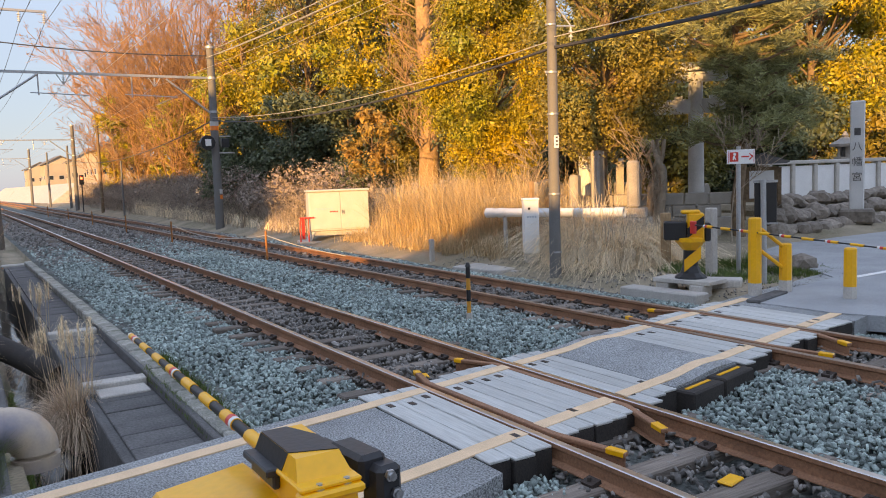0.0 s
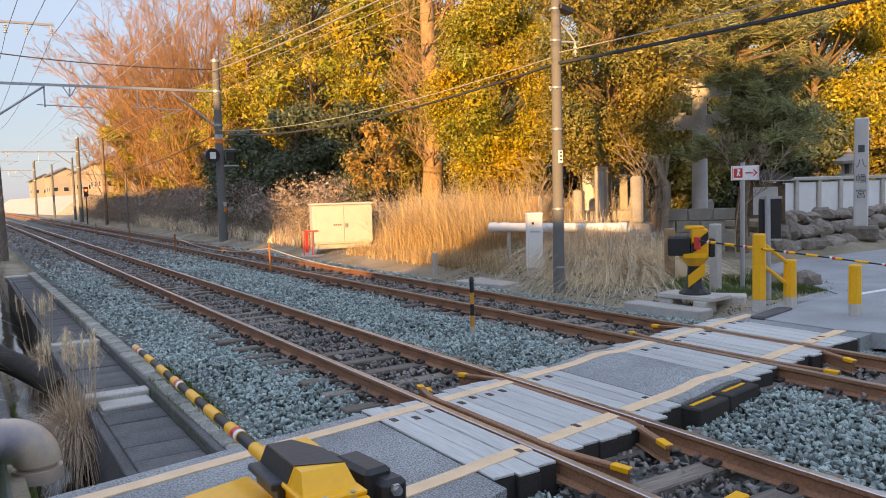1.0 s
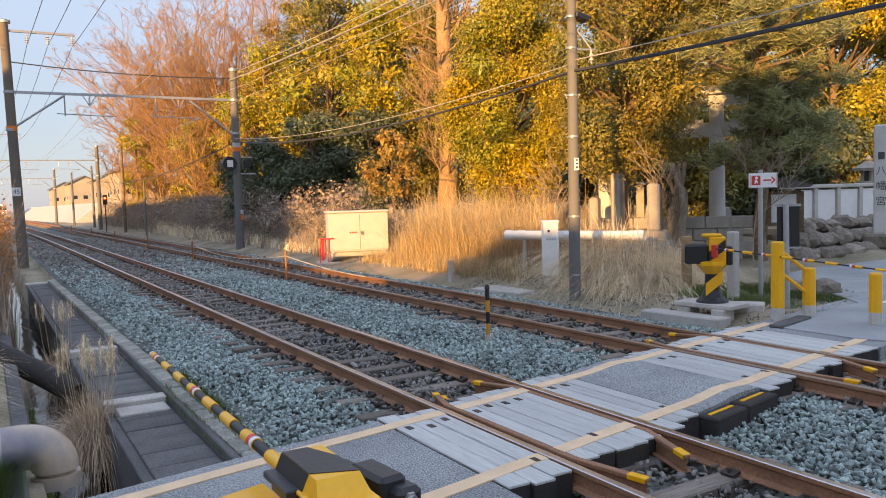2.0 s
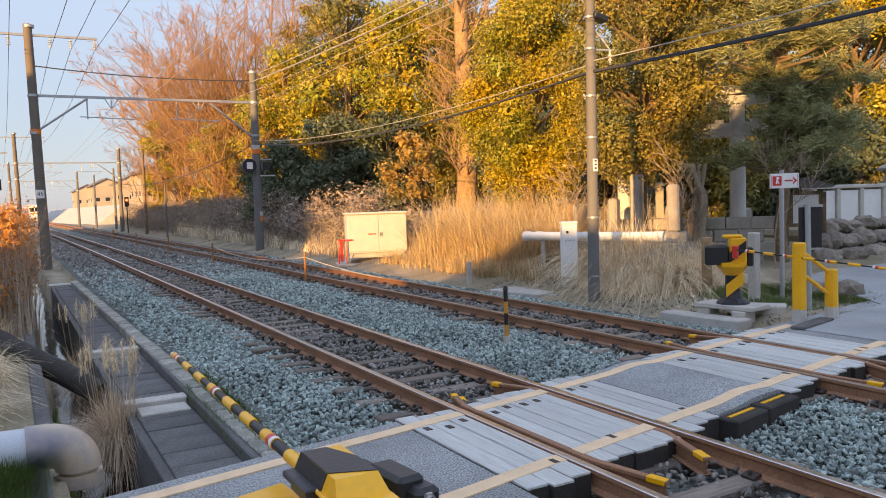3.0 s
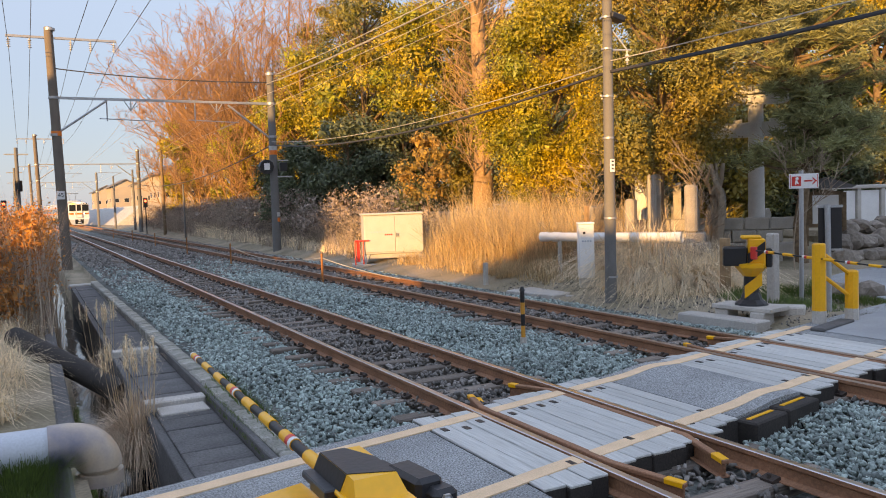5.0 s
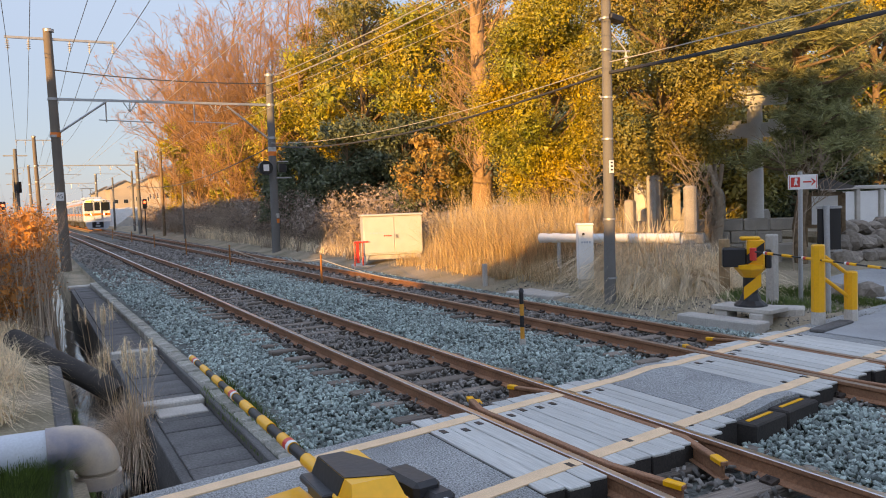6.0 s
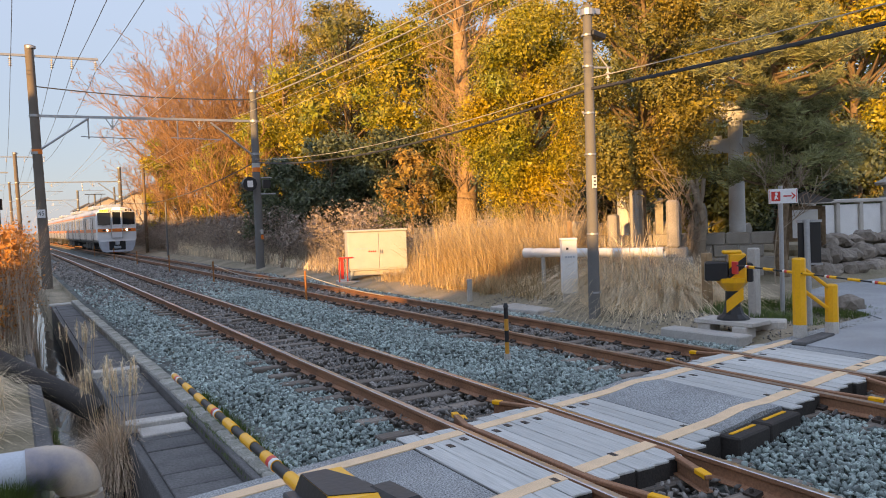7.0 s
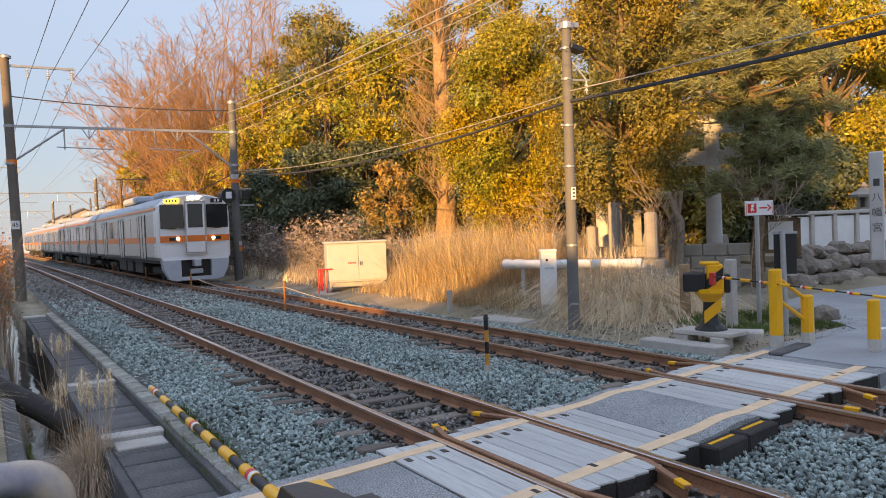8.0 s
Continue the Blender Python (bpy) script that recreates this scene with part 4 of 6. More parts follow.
def leafy_tree(name, label, at, height, crown_r, crown_z0, material, seed, clumps=38, per=420, size=0.075, clump_r=(0.5, 0.95), trunk_r=0.2, group="evergreen trees", squeeze=(1, 1)):
    """A trunk with limbs that reach a crown of leaf clumps with gaps."""
    r = random.Random(seed)
    t = thing(name, label, "tree", at, group=group)
    out, cl = [], []
    zc, rz = (height + crown_z0) / 2, (height - crown_z0) / 2
    top = Vector((r.uniform(-0.3, 0.3), r.uniform(-0.3, 0.3), height * 0.9))
    prev = Vector((0, 0, -0.3))
    for i in range(6):
        q = Vector((0, 0, 0)).lerp(top, (i + 1) / 6) + Vector((r.gauss(0, 0.08), r.gauss(0, 0.08), 0))
        out.append((prev.copy(), q.copy(), trunk_r * (1 - i / 7), trunk_r * (1 - (i + 1) / 7), 0))
        prev = q
    for i in range(clumps):
        w, u = r.uniform(0, 2 * math.pi), r.uniform(-0.95, 0.98)
        k = r.uniform(0.45, 1.0) ** 0.5
        s = math.sqrt(max(0, 1 - u * u)) * k
        shape = 1.0 - 0.25 * max(u, 0)
        c = Vector((crown_r * squeeze[0] * s * math.cos(w) * shape, crown_r * squeeze[1] * s * math.sin(w) * shape, zc + rz * u * 0.92))
        rad = r.uniform(*clump_r)
        cl.append((tuple(c), (rad * r.uniform(0.85, 1.2), rad * r.uniform(0.85, 1.2), rad * r.uniform(0.6, 0.95))))
        base = Vector((0, 0, min(max(c.z - 0.9 * s * crown_r, 0.25 * height), height * 0.85)))
        mid = base.lerp(c, 0.5) + Vector((0, 0, -0.15))
        out.append((base, mid, trunk_r * 0.3, trunk_r * 0.2, 1))
        out.append((mid, c, trunk_r * 0.2, 0.015, 1))
    part("trunk", segs_mesh("trunk", [s[0] for s in out], [s[1] for s in out], [s[2] for s in out], [s[3] for s in out], M_BARK, 8), None, t)
    v, f = leaves(seed, cl, per, size)
    part("crown", array_mesh("crown", v, f, material), None, t)
    return t


def blades(seed, spots, length, width, lean, material_slots=1, droop=0.5, bias=(0, 0)):
    """Grass blades, each a bent strip of three pieces, rooted at spots (n, 3)."""
    r = np.random.default_rng(seed)
    n = len(spots)
    w = r.uniform(0, 2 * np.pi, n)
    d = np.column_stack([np.cos(w), np.sin(w), np.zeros(n)])
    d[:, 0] += bias[0]
    d[:, 1] += bias[1]
    L = length * r.uniform(0.3, 1.15, (n, 1)) ** 0.8
    ln = lean * r.uniform(0.2, 1.3, (n, 1))
    side = np.cross(d, [0, 0, 1.0])
    side /= np.linalg.norm(side, axis=1)[:, None] + 1e-9
    wd = width * r.uniform(0.6, 1.3, (n, 1))
    wob = r.normal(scale=0.09, size=(n, 3))
    rings = []
    for t in (0.0, 0.4, 0.75, 1.0):
        c = spots + d * ln * L * t ** 1.8 + np.array([0, 0, 1.0]) * L * (t - droop * ln * t ** 3)
        c = c + wob * L * t * t
        k = 1 - 0.85 * t
        rings += [c - side * wd * k, c + side * wd * k]
    v = np.stack(rings, 1)
    base = np.array([(0, 1, 3, 2), (2, 3, 5, 4), (4, 5, 7, 6)])
    f = (base[None] + 8 * np.arange(n)[:, None, None]).reshape(-1, 4)
    return v.reshape(-1, 3), f


def grass(name, label, n, area, length, width, lean, material, seed, droop=0.5, bias=(0, 0), clump=0, zoff=0.0, kind="stuff"):
    """A stand of grass over x0, x1, y0, y1; clump > 0 gathers the blades in tufts."""
    r = np.random.default_rng(seed)
    x0, x1, y0, y1 = area
    if clump:
        c = np.column_stack([r.uniform(x0, x1, clump), r.uniform(y0, y1, clump)])
        which = r.integers(0, clump, n)
        p = c[which] + r.normal(scale=0.13, size=(n, 2))
    else:
        p = np.column_stack([r.uniform(x0, x1, n), r.uniform(y0, y1, n)])
    z = np.array([ground_z(a, b) for a, b in p]) - 0.03 + zoff
    tall = 0.75 + 0.25 * np.sin(2.1 * p[:, 0] + 1.7 * p[:, 1]) * np.sin(0.9 * p[:, 1] - p[:, 0]) if not clump else r.uniform(0.6, 1.1, clump)[which]
    v, f = blades(seed, np.column_stack([p, z]), length * tall[:, None], width, lean, 1, droop, bias)
    return tagged(new(name, array_mesh(name, v, f, material)), label, "grass", kind=kind)


# the wood beyond the line
for k, (x, y, h, lx, ly) in enumerate(((15.6, 80, 17, -0.04, 0.05), (17.6, 73, 22, 0.0, 0.0), (19.9, 66, 22, 0.0, 0.0), (16.6, 67, 17.5, -0.04, 0.0), (17.4, 92, 16, -0.05, 0.0), (21.5, 76, 24, 0.0, 0.0))):
    zelkova("tall bare zelkova with a broom of pinkish twigs in low sun", (x, y, 0), h, 0.34, 3 + k, 10, (lx, ly))
for k, (x, y, h) in enumerate(((13.4, 58, 9), (14.2, 52, 9), (12.9, 68, 9), (12.6, 84, 9))):
    zelkova("slender bare tree with russet twigs in low sun", (x, y, 0), h, 0.13, 40 + k, 6, kids=(6, 5, 4))
gk, go = random.Random(21), []
gt = thing("ginkgo_tree", "leafless ginkgo with a thick pale trunk and bristling twigs", "tree", (17.9, 30, 0.1))
tr, prev = [], Vector((0, 0, -0.2))
for i in range(14):
    q = Vector((0.10 * math.sin(i * 0.8), 0.1 * math.cos(i * 0.6), 1.35 * (i + 1)))
    tr.append((prev, q, 0.5 * (1 - i / 15) ** 0.8, 0.5 * (1 - (i + 1) / 15) ** 0.8))
    prev = q
for i in range(95):
    z = 2.4 + 16 * (i / 95)
    w = gk.uniform(0, 2 * math.pi)
    L = (3.4 - 0.1 * z) * gk.uniform(0.5, 1.15)
    grow(gk, (0.1 * math.sin(z * 0.6), 0, z), (math.cos(w), math.sin(w), gk.uniform(0.35, 1.1)), L, 0.075 * gk.uniform(0.5, 1.3), 2, 0.5, 0.5, go, (3, 5), 0.55, 5, 0.13, 0.2)
part("trunk", segs_mesh("trunk", [s[0] for s in tr], [s[1] for s in tr], [s[2] for s in tr], [s[3] for s in tr], M_BARK_PALE, 14), None, gt)
part("branchwork", segs_mesh("branchwork", [s[0] for s in go], [s[1] for s in go], [max(s[2], 0.016) for s in go], [max(s[3], 0.011) for s in go], M_BARK_PALE, 4), None, gt)
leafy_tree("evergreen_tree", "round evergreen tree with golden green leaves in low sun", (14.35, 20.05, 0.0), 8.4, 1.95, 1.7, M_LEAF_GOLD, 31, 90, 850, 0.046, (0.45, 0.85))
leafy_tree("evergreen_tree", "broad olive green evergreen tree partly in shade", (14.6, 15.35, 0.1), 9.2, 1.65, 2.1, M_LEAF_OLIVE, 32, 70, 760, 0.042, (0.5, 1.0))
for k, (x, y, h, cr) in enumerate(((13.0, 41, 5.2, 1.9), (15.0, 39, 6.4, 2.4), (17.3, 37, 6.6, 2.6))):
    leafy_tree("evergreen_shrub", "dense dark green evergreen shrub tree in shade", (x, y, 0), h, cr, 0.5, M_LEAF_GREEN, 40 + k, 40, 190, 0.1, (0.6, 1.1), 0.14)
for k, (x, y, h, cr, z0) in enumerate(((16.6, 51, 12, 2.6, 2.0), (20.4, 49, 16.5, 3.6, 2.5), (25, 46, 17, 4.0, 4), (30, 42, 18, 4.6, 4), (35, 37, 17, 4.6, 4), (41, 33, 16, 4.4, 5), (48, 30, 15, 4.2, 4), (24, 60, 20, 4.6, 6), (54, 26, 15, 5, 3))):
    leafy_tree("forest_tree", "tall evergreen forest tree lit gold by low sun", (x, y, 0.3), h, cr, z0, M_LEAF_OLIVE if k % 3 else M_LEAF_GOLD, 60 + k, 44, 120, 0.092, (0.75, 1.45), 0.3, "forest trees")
leafy_tree("russet_tree", "small tree with russet autumn leaves", (15.4, 30.5, 0.2), 4.6, 1.15, 1.6, M_LEAF_RUST, 81, 22, 170, 0.09, (0.3, 0.55), 0.07, "small trees")

for k, (x, y, h, cr) in enumerate(((12.5, 77, 10.5, 1.3), (13.8, 60.5, 8.5, 1.7), (15.6, 57, 10, 1.8))):
    leafy_tree("evergreen_tree", "slender evergreen tree with golden green leaves among bare trees", (x, y, 0), h, cr, 1.5, M_LEAF_GOLD, 90 + k, 30, 130, 0.1, (0.5, 0.9), 0.12)

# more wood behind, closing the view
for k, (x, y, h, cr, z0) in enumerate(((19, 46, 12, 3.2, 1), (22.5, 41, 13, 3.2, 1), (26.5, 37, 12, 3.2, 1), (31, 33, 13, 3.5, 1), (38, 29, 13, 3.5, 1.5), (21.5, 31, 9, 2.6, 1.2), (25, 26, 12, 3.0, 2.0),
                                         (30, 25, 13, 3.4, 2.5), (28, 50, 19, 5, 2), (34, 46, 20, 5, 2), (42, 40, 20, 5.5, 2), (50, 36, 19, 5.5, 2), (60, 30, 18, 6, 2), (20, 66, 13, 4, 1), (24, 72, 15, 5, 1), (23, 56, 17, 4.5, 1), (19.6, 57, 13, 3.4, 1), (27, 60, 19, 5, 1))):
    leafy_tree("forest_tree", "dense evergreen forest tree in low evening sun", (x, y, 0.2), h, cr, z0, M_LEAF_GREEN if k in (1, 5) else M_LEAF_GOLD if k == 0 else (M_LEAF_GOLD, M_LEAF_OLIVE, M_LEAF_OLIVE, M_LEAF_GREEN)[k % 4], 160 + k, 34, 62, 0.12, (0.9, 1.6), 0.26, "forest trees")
for k, (x, y, h) in enumerate(((14.6, 14.3, 3.2), (13.4, 16.6, 3.2), (15.2, 16.9, 4.0), (15.6, 12.2, 3.6))):
    bare_tree("bare_shrub", "thin leafless grey shrub with many upright stems", (x, y, 0), h, 0.017, 220 + k, 3, 0.5, 0.35, (4, 6), M_TWIG_GREY, M_TWIG_GREY, 0.62)

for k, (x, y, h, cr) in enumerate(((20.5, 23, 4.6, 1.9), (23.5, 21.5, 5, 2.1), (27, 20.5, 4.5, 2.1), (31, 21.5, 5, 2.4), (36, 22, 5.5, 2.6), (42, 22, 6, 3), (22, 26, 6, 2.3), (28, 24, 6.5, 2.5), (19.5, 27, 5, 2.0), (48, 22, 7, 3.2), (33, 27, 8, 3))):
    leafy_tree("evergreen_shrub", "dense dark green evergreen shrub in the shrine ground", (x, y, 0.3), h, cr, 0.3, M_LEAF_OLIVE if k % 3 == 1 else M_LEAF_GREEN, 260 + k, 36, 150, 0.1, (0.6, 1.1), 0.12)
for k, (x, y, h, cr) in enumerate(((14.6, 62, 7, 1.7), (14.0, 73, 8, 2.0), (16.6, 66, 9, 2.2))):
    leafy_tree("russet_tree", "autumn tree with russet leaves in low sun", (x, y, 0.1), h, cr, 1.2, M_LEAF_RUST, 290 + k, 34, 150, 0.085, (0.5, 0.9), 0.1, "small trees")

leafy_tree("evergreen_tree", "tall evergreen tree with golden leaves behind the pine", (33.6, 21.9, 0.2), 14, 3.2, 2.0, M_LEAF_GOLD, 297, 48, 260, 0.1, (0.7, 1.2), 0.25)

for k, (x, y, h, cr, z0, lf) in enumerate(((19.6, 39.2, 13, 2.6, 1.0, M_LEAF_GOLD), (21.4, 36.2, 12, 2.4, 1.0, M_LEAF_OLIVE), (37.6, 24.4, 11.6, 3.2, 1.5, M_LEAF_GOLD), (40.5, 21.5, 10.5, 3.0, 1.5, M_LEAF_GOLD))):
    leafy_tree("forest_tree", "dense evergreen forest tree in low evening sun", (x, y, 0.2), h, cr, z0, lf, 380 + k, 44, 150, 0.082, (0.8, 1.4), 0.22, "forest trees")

# pine beside the stone gate
pr = random.Random(77)
pine = thing("pine_tree", "dark green pine tree with layered needle tufts", "tree", (16.6, 12.75, 0.1))
limbs, tufts = [], []
prev = Vector((0, 0, -0.2))
for i in range(9):
    q = Vector((0.12 * math.sin(i * 0.9), 0.1 * math.cos(i * 1.3), 0.9 * (i + 1)))
    limbs.append((prev, q, 0.16 * (1 - i / 10), 0.16 * (1 - (i + 1) / 10)))
    prev = q
for i in range(84):
    z = 2.2 + 6.9 * (i / 84) ** 1.05
    w = pr.uniform(0, 2 * math.pi)
    L = (1.6 + 0.22 * min(z - 2.3, 2.5) - 0.2 * max(z - 4.8, 0)) * pr.uniform(0.6, 1.05)
    if 2.7 < z < 4.5 and math.cos(w) * -0.88 + math.sin(w) * 0.47 > 0.15:
        L *= 0.45
    a = Vector((0.1 * math.sin(z), 0, z))
    m = a + Vector((math.cos(w), math.sin(w), 0.08)) * L * 0.5
    e = a + Vector((math.cos(w) * L, math.sin(w) * L, 0.25 * L - 0.1))
    limbs += [(a, m, 0.045, 0.03), (m, e, 0.03, 0.012)]
    for k in range(10):
        t = pr.uniform(0.3, 1.05)
        c = a.lerp(e, t) + Vector((pr.gauss(0, 0.22), pr.gauss(0, 0.22), pr.gauss(0.06, 0.1)))
        tufts.append(c)
part("trunk", segs_mesh("trunk", [s[0] for s in limbs], [s[1] for s in limbs], [s[2] for s in limbs], [s[3] for s in limbs], M_BARK, 7), None, pine)
nr = np.random.default_rng(78)
c = np.repeat(np.array([tuple(t) for t in tufts]), 70, axis=0)
d = nr.normal(size=c.shape)
d[:, 2] = np.abs(d[:, 2]) * 0.7
d /= np.linalg.norm(d, axis=1)[:, None]
c = c + nr.normal(scale=0.07, size=c.shape)
s = np.cross(d, nr.normal(size=c.shape))
s /= np.linalg.norm(s, axis=1)[:, None]
L = nr.uniform(0.16, 0.32, (len(c), 1))
v = np.stack([c - s * 0.014, c + s * 0.014, c + d * L], 1).reshape(-1, 3)
part("foliage", array_mesh("foliage", v, np.arange(len(v)).reshape(-1, 3), M_LEAF_PINE), None, pine)

# grasses and brush
grass("tall_grass", "tall golden dry pampas grass in low sun", 15000, (11.2, 14.0, 15.6, 23.0), 2.4, 0.0075, 0.75, M_GRASS_DRY, 301, 0.55, (0, 0), 110)
grass("tall_grass", "tall golden dry pampas grass in low sun", 6000, (13.2, 17.0, 17.5, 28), 2.2, 0.009, 0.65, M_GRASS_DRY, 302, 0.5, (0, 0), 90)
grass("drooping_grass", "pale dead grass drooping over the verge", 9000, (11.7, 13.3, 12.9, 15.0), 1.6, 0.011, 1.2, M_GRASS_GREY, 303, 0.66, (-0.2, -0.3), 46)
grass("drooping_grass", "pale dead grass drooping over the verge", 9000, (11.1, 12.8, 11.3, 13.0), 1.2, 0.011, 1.35, M_GRASS_GREY, 315, 0.68, (-0.25, -0.3), 34)
grass("drooping_grass", "flattened pale dead grass on the verge", 5000, (10.6, 12.4, 10.6, 13.2), 0.55, 0.008, 1.6, M_GRASS_GREY, 313, 0.75, (-0.2, -0.3), 130)
grass("drooping_grass", "pale dead grass drooping over the verge", 5000, (10.5, 11.4, 14.5, 23.0), 0.75, 0.006, 0.8, M_GRASS_DRY, 304, 0.7, (-0.3, -0.3), 90)
for k, (y0, y1, n, h) in enumerate(((25.8, 42, 34, 1.9), (42, 96, 48, 2.6))):
    r, out = random.Random(500 + k), []
    for i in range(n):
        y = r.uniform(y0, y1)
        at = (r.uniform(10.9, 13.8) + drift(y), y, -0.1)
        for j in range(4):
            grow(r, at, (r.gauss(0, 0.35), r.gauss(0, 0.35), 1), h * r.uniform(0.45, 0.8), 0.018, 2, 0.55, 0.25, out, (4, 6), 0.6, 4, 0.16, 0.15)
    low = 0.005 if k == 0 else 0.009
    me = segs_mesh("dead_brush", [q[0] for q in out], [q[1] for q in out], [max(q[2], low) for q in out], [max(q[3], low) for q in out], M_BRUSH, 3)
    tagged(new("dead_brush", me), "grey-brown tangle of dead brush beside the line", "brush", kind="stuff")
grass("dry_stalks", "upright brown dead stalks among the drooping grass", 420, (11.2, 13.4, 11.4, 15.2), 1.7, 0.006, 0.4, M_BRUSH, 314, 0.3, (0, 0), 60)
grass("dead_grass", "grey-brown dead grass under the trackside brush", 7000, (10.5, 13.4, 25.6, 60), 1.0, 0.014, 0.8, M_BRUSH, 305, 0.5, (0, 0), 300)
grass("pale_brush", "pale dead grass among the brush", 4200, (10.5, 12.4, 26.0, 60), 1.25, 0.012, 0.85, M_GRASS_GREY, 307, 0.4)
bv, bf = leaves(308, [((random.Random(i).uniform(10.9, 13.6), 26.5 + i * 0.24, 0.3 + random.Random(i + 5).uniform(0, 2.0)), (0.7, 0.9, 0.6)) for i in range(280)], 190, 0.045)
tagged(new("brush_leaves", array_mesh("brush_leaves", bv, bf, M_BRUSH_LEAF)), "withered brown leaves on the trackside brush", "brush", kind="stuff")
grass("verge_grass", "short green and dry grass on the verge", 5000, (10.9, 13.4, 7.9, 10.2), 0.26, 0.007, 0.5, M_GRASS_GREEN, 309, 0.4)
grass("verge_grass", "short green and dry grass on the verge", 1800, (10.2, 13.0, 8.9, 12.5), 0.22, 0.006, 0.6, M_GRASS_GREY, 310, 0.4)

# left bank
grass("bank_grass", "pale dry grass hanging over the ditch", 12500, (-1.9, -0.42, 9.2, 17), 0.75, 0.0085, 0.9, M_GRASS_GREY, 320, 0.8, (0.3, -0.2), 110)
grass("bank_grass", "pale dry grass hanging over the ditch", 3500, (-0.9, 0.1, 16, 30), 1.0, 0.008, 0.6, M_GRASS_GREY, 321, 0.6, (0.3, 0), 60)
grass("bank_brush", "russet dead stems on the bank of the ditch", 6000, (-1.5, 0.3, 15.5, 26), 2.3, 0.008, 0.3, M_BRUSH, 322, 0.25, (0, 0), 160)
bk = random.Random(5)
bv, bf = leaves(323, [((bk.uniform(-1.5, 0.25), bk.uniform(15.5, 22), bk.uniform(0.2, 1.9)), (0.4, 0.5, 0.4)) for i in range(170)], 330, 0.036)
tagged(new("bank_leaves", array_mesh("bank_leaves", bv, bf, M_LEAF_ORANGE)), "russet withered leaves glowing in low sun", "brush", kind="stuff")
grass("bank_turf", "short green grass beside the pipe", 6000, (-1.3, 0.12, 5.7, 6.65), 0.3, 0.006, 0.5, M_GRASS_GREEN, 324, 0.4, zoff=0.06)
grass("ditch_weeds", "dark green weeds growing in the ditch", 900, (0.34, 0.6, 7.2, 11), 0.25, 0.008, 0.6, M_GRASS_GREEN, 325, 0.5, zoff=0.1)
for k, (x, y, n, L) in enumerate(((0.93, 9.25, 2600, 1.1), (0.92, 13.8, 700, 1.1), (0.94, 15.4, 300, 0.9))):
    sp = np.random.default_rng(330 + k)
    spots = np.column_stack([x + sp.normal(scale=0.06, size=n), y + sp.normal(scale=0.16, size=n), np.full(n, -1.12 + 0.25 * (k == 0))])
    tuft = thing("pampas_clump", "clump of straw-coloured pampas grass in the ditch", "grass", group="pampas clumps")
    v, f = blades(340 + k, spots, L, 0.0042, 0.85, 1, 1.2, (-0.2, -0.2))
    part("blade_tuft", array_mesh("blade_tuft", v, f, M_STRAW), None, tuft)
    for j in range(16 if k == 0 else 5):
        a = sp.uniform(-1, 1, 2)
        base = np.array([x + 0.16 * a[0], y + 0.3 * a[1], -0.9])
        tip = base + np.array([0.12 * a[0] - 0.05, 0.15 * a[1], 1.1 * L + 0.25 * sp.random()])
        m = 60
        tt = sp.uniform(0.0, 1.0, m)
        root = tip + (tt[:, None] - 1) * np.array([0.0, 0.0, 0.26]) + sp.normal(scale=0.004, size=(m, 3))
        v, f = blades(400 + 20 * k + j, root, 0.15, 0.0035, 0.8, 1, 1.4, (0.2 * a[0], 0.2))
        part("plume", array_mesh("plume", v, f, M_GRASS_GREY), None, tuft)
        part("stem", segs_mesh("stem", [base], [tip], [0.004], [0.002], M_GRASS_DRY, 4), None, tuft)
grass("kerb_weeds", "small green weeds along the kerb", 1600, (1.68, 2.0, 6.3, 9.5), 0.13, 0.006, 0.7, M_GRASS_GREEN, 350, 0.5, zoff=0.17)
grass("deck_weeds", "sparse green weeds by the crossing edge", 700, (2.75, 3.4, 2.9, 3.85), 0.13, 0.003, 0.6, M_GRASS_GREEN, 351, 0.5, zoff=0.02)

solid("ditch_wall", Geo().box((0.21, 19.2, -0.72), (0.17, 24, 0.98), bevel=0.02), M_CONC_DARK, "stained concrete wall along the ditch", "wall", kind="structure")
lg = Geo()
pts = [Vector((-0.3, 13.8, 0.02)), Vector((0.04, 13.0, -0.12)), Vector((0.55, 12.2, -0.36)), Vector((1.0, 11.45, -0.58))]
lg.tube(pts, 0.16, 12)
solid("log", lg, M_PLANK_END, "dark wet log lying across the ditch", "log", smooth=True)

# drain pipe with its bend over the ditch
dp = thing("drain_pipe", "large grey plastic drain pipe with a bend over the ditch", "drain pipe")
R0 = 0.165
part("straight", Geo().cyl((-2.2, 6.95, 0.075), (0.1, 6.80, 0.075), R0, n=28), M_PVC, dp, smooth=True)
M_PVC_BROWN = mat("sun_stained_pvc", (0.50, 0.39, 0.29), 0.3, var=0.05, scale=2.6, fine=60, bump=0.03, tint=(0.17, 0.17, 0.22))
el = [Vector((0.19 + 0.2 * math.sin(a), 6.80, 0.075 - 0.2 + 0.2 * math.cos(a))) for a in [radians(9 * i) for i in range(11)]]
el = [Vector((0.04, 6.80, 0.075))] + el + [el[-1] + Vector((0, 0, -0.12))]
part("elbow", Geo().tube(el, R0 * 1.04, 28), M_PVC_BROWN, dp, "brown-stained plastic elbow", True)
part("collar", Geo().cyl((0.39, 6.80, -0.26), (0.39, 6.80, -0.16), R0 * 1.08, n=28), M_PVC_BROWN, dp, smooth=True)
part("strap", Geo().cyl((0.03, 6.80, 0.075), (0.2, 6.80, 0.075), R0 * 1.07, n=28), M_PVC_BROWN, dp, smooth=True)
part("support", Geo().box((0.06, 6.78, -0.5), (0.1, 0.12, 0.85), bevel=0.01), M_BLACK, dp, "dark support post")
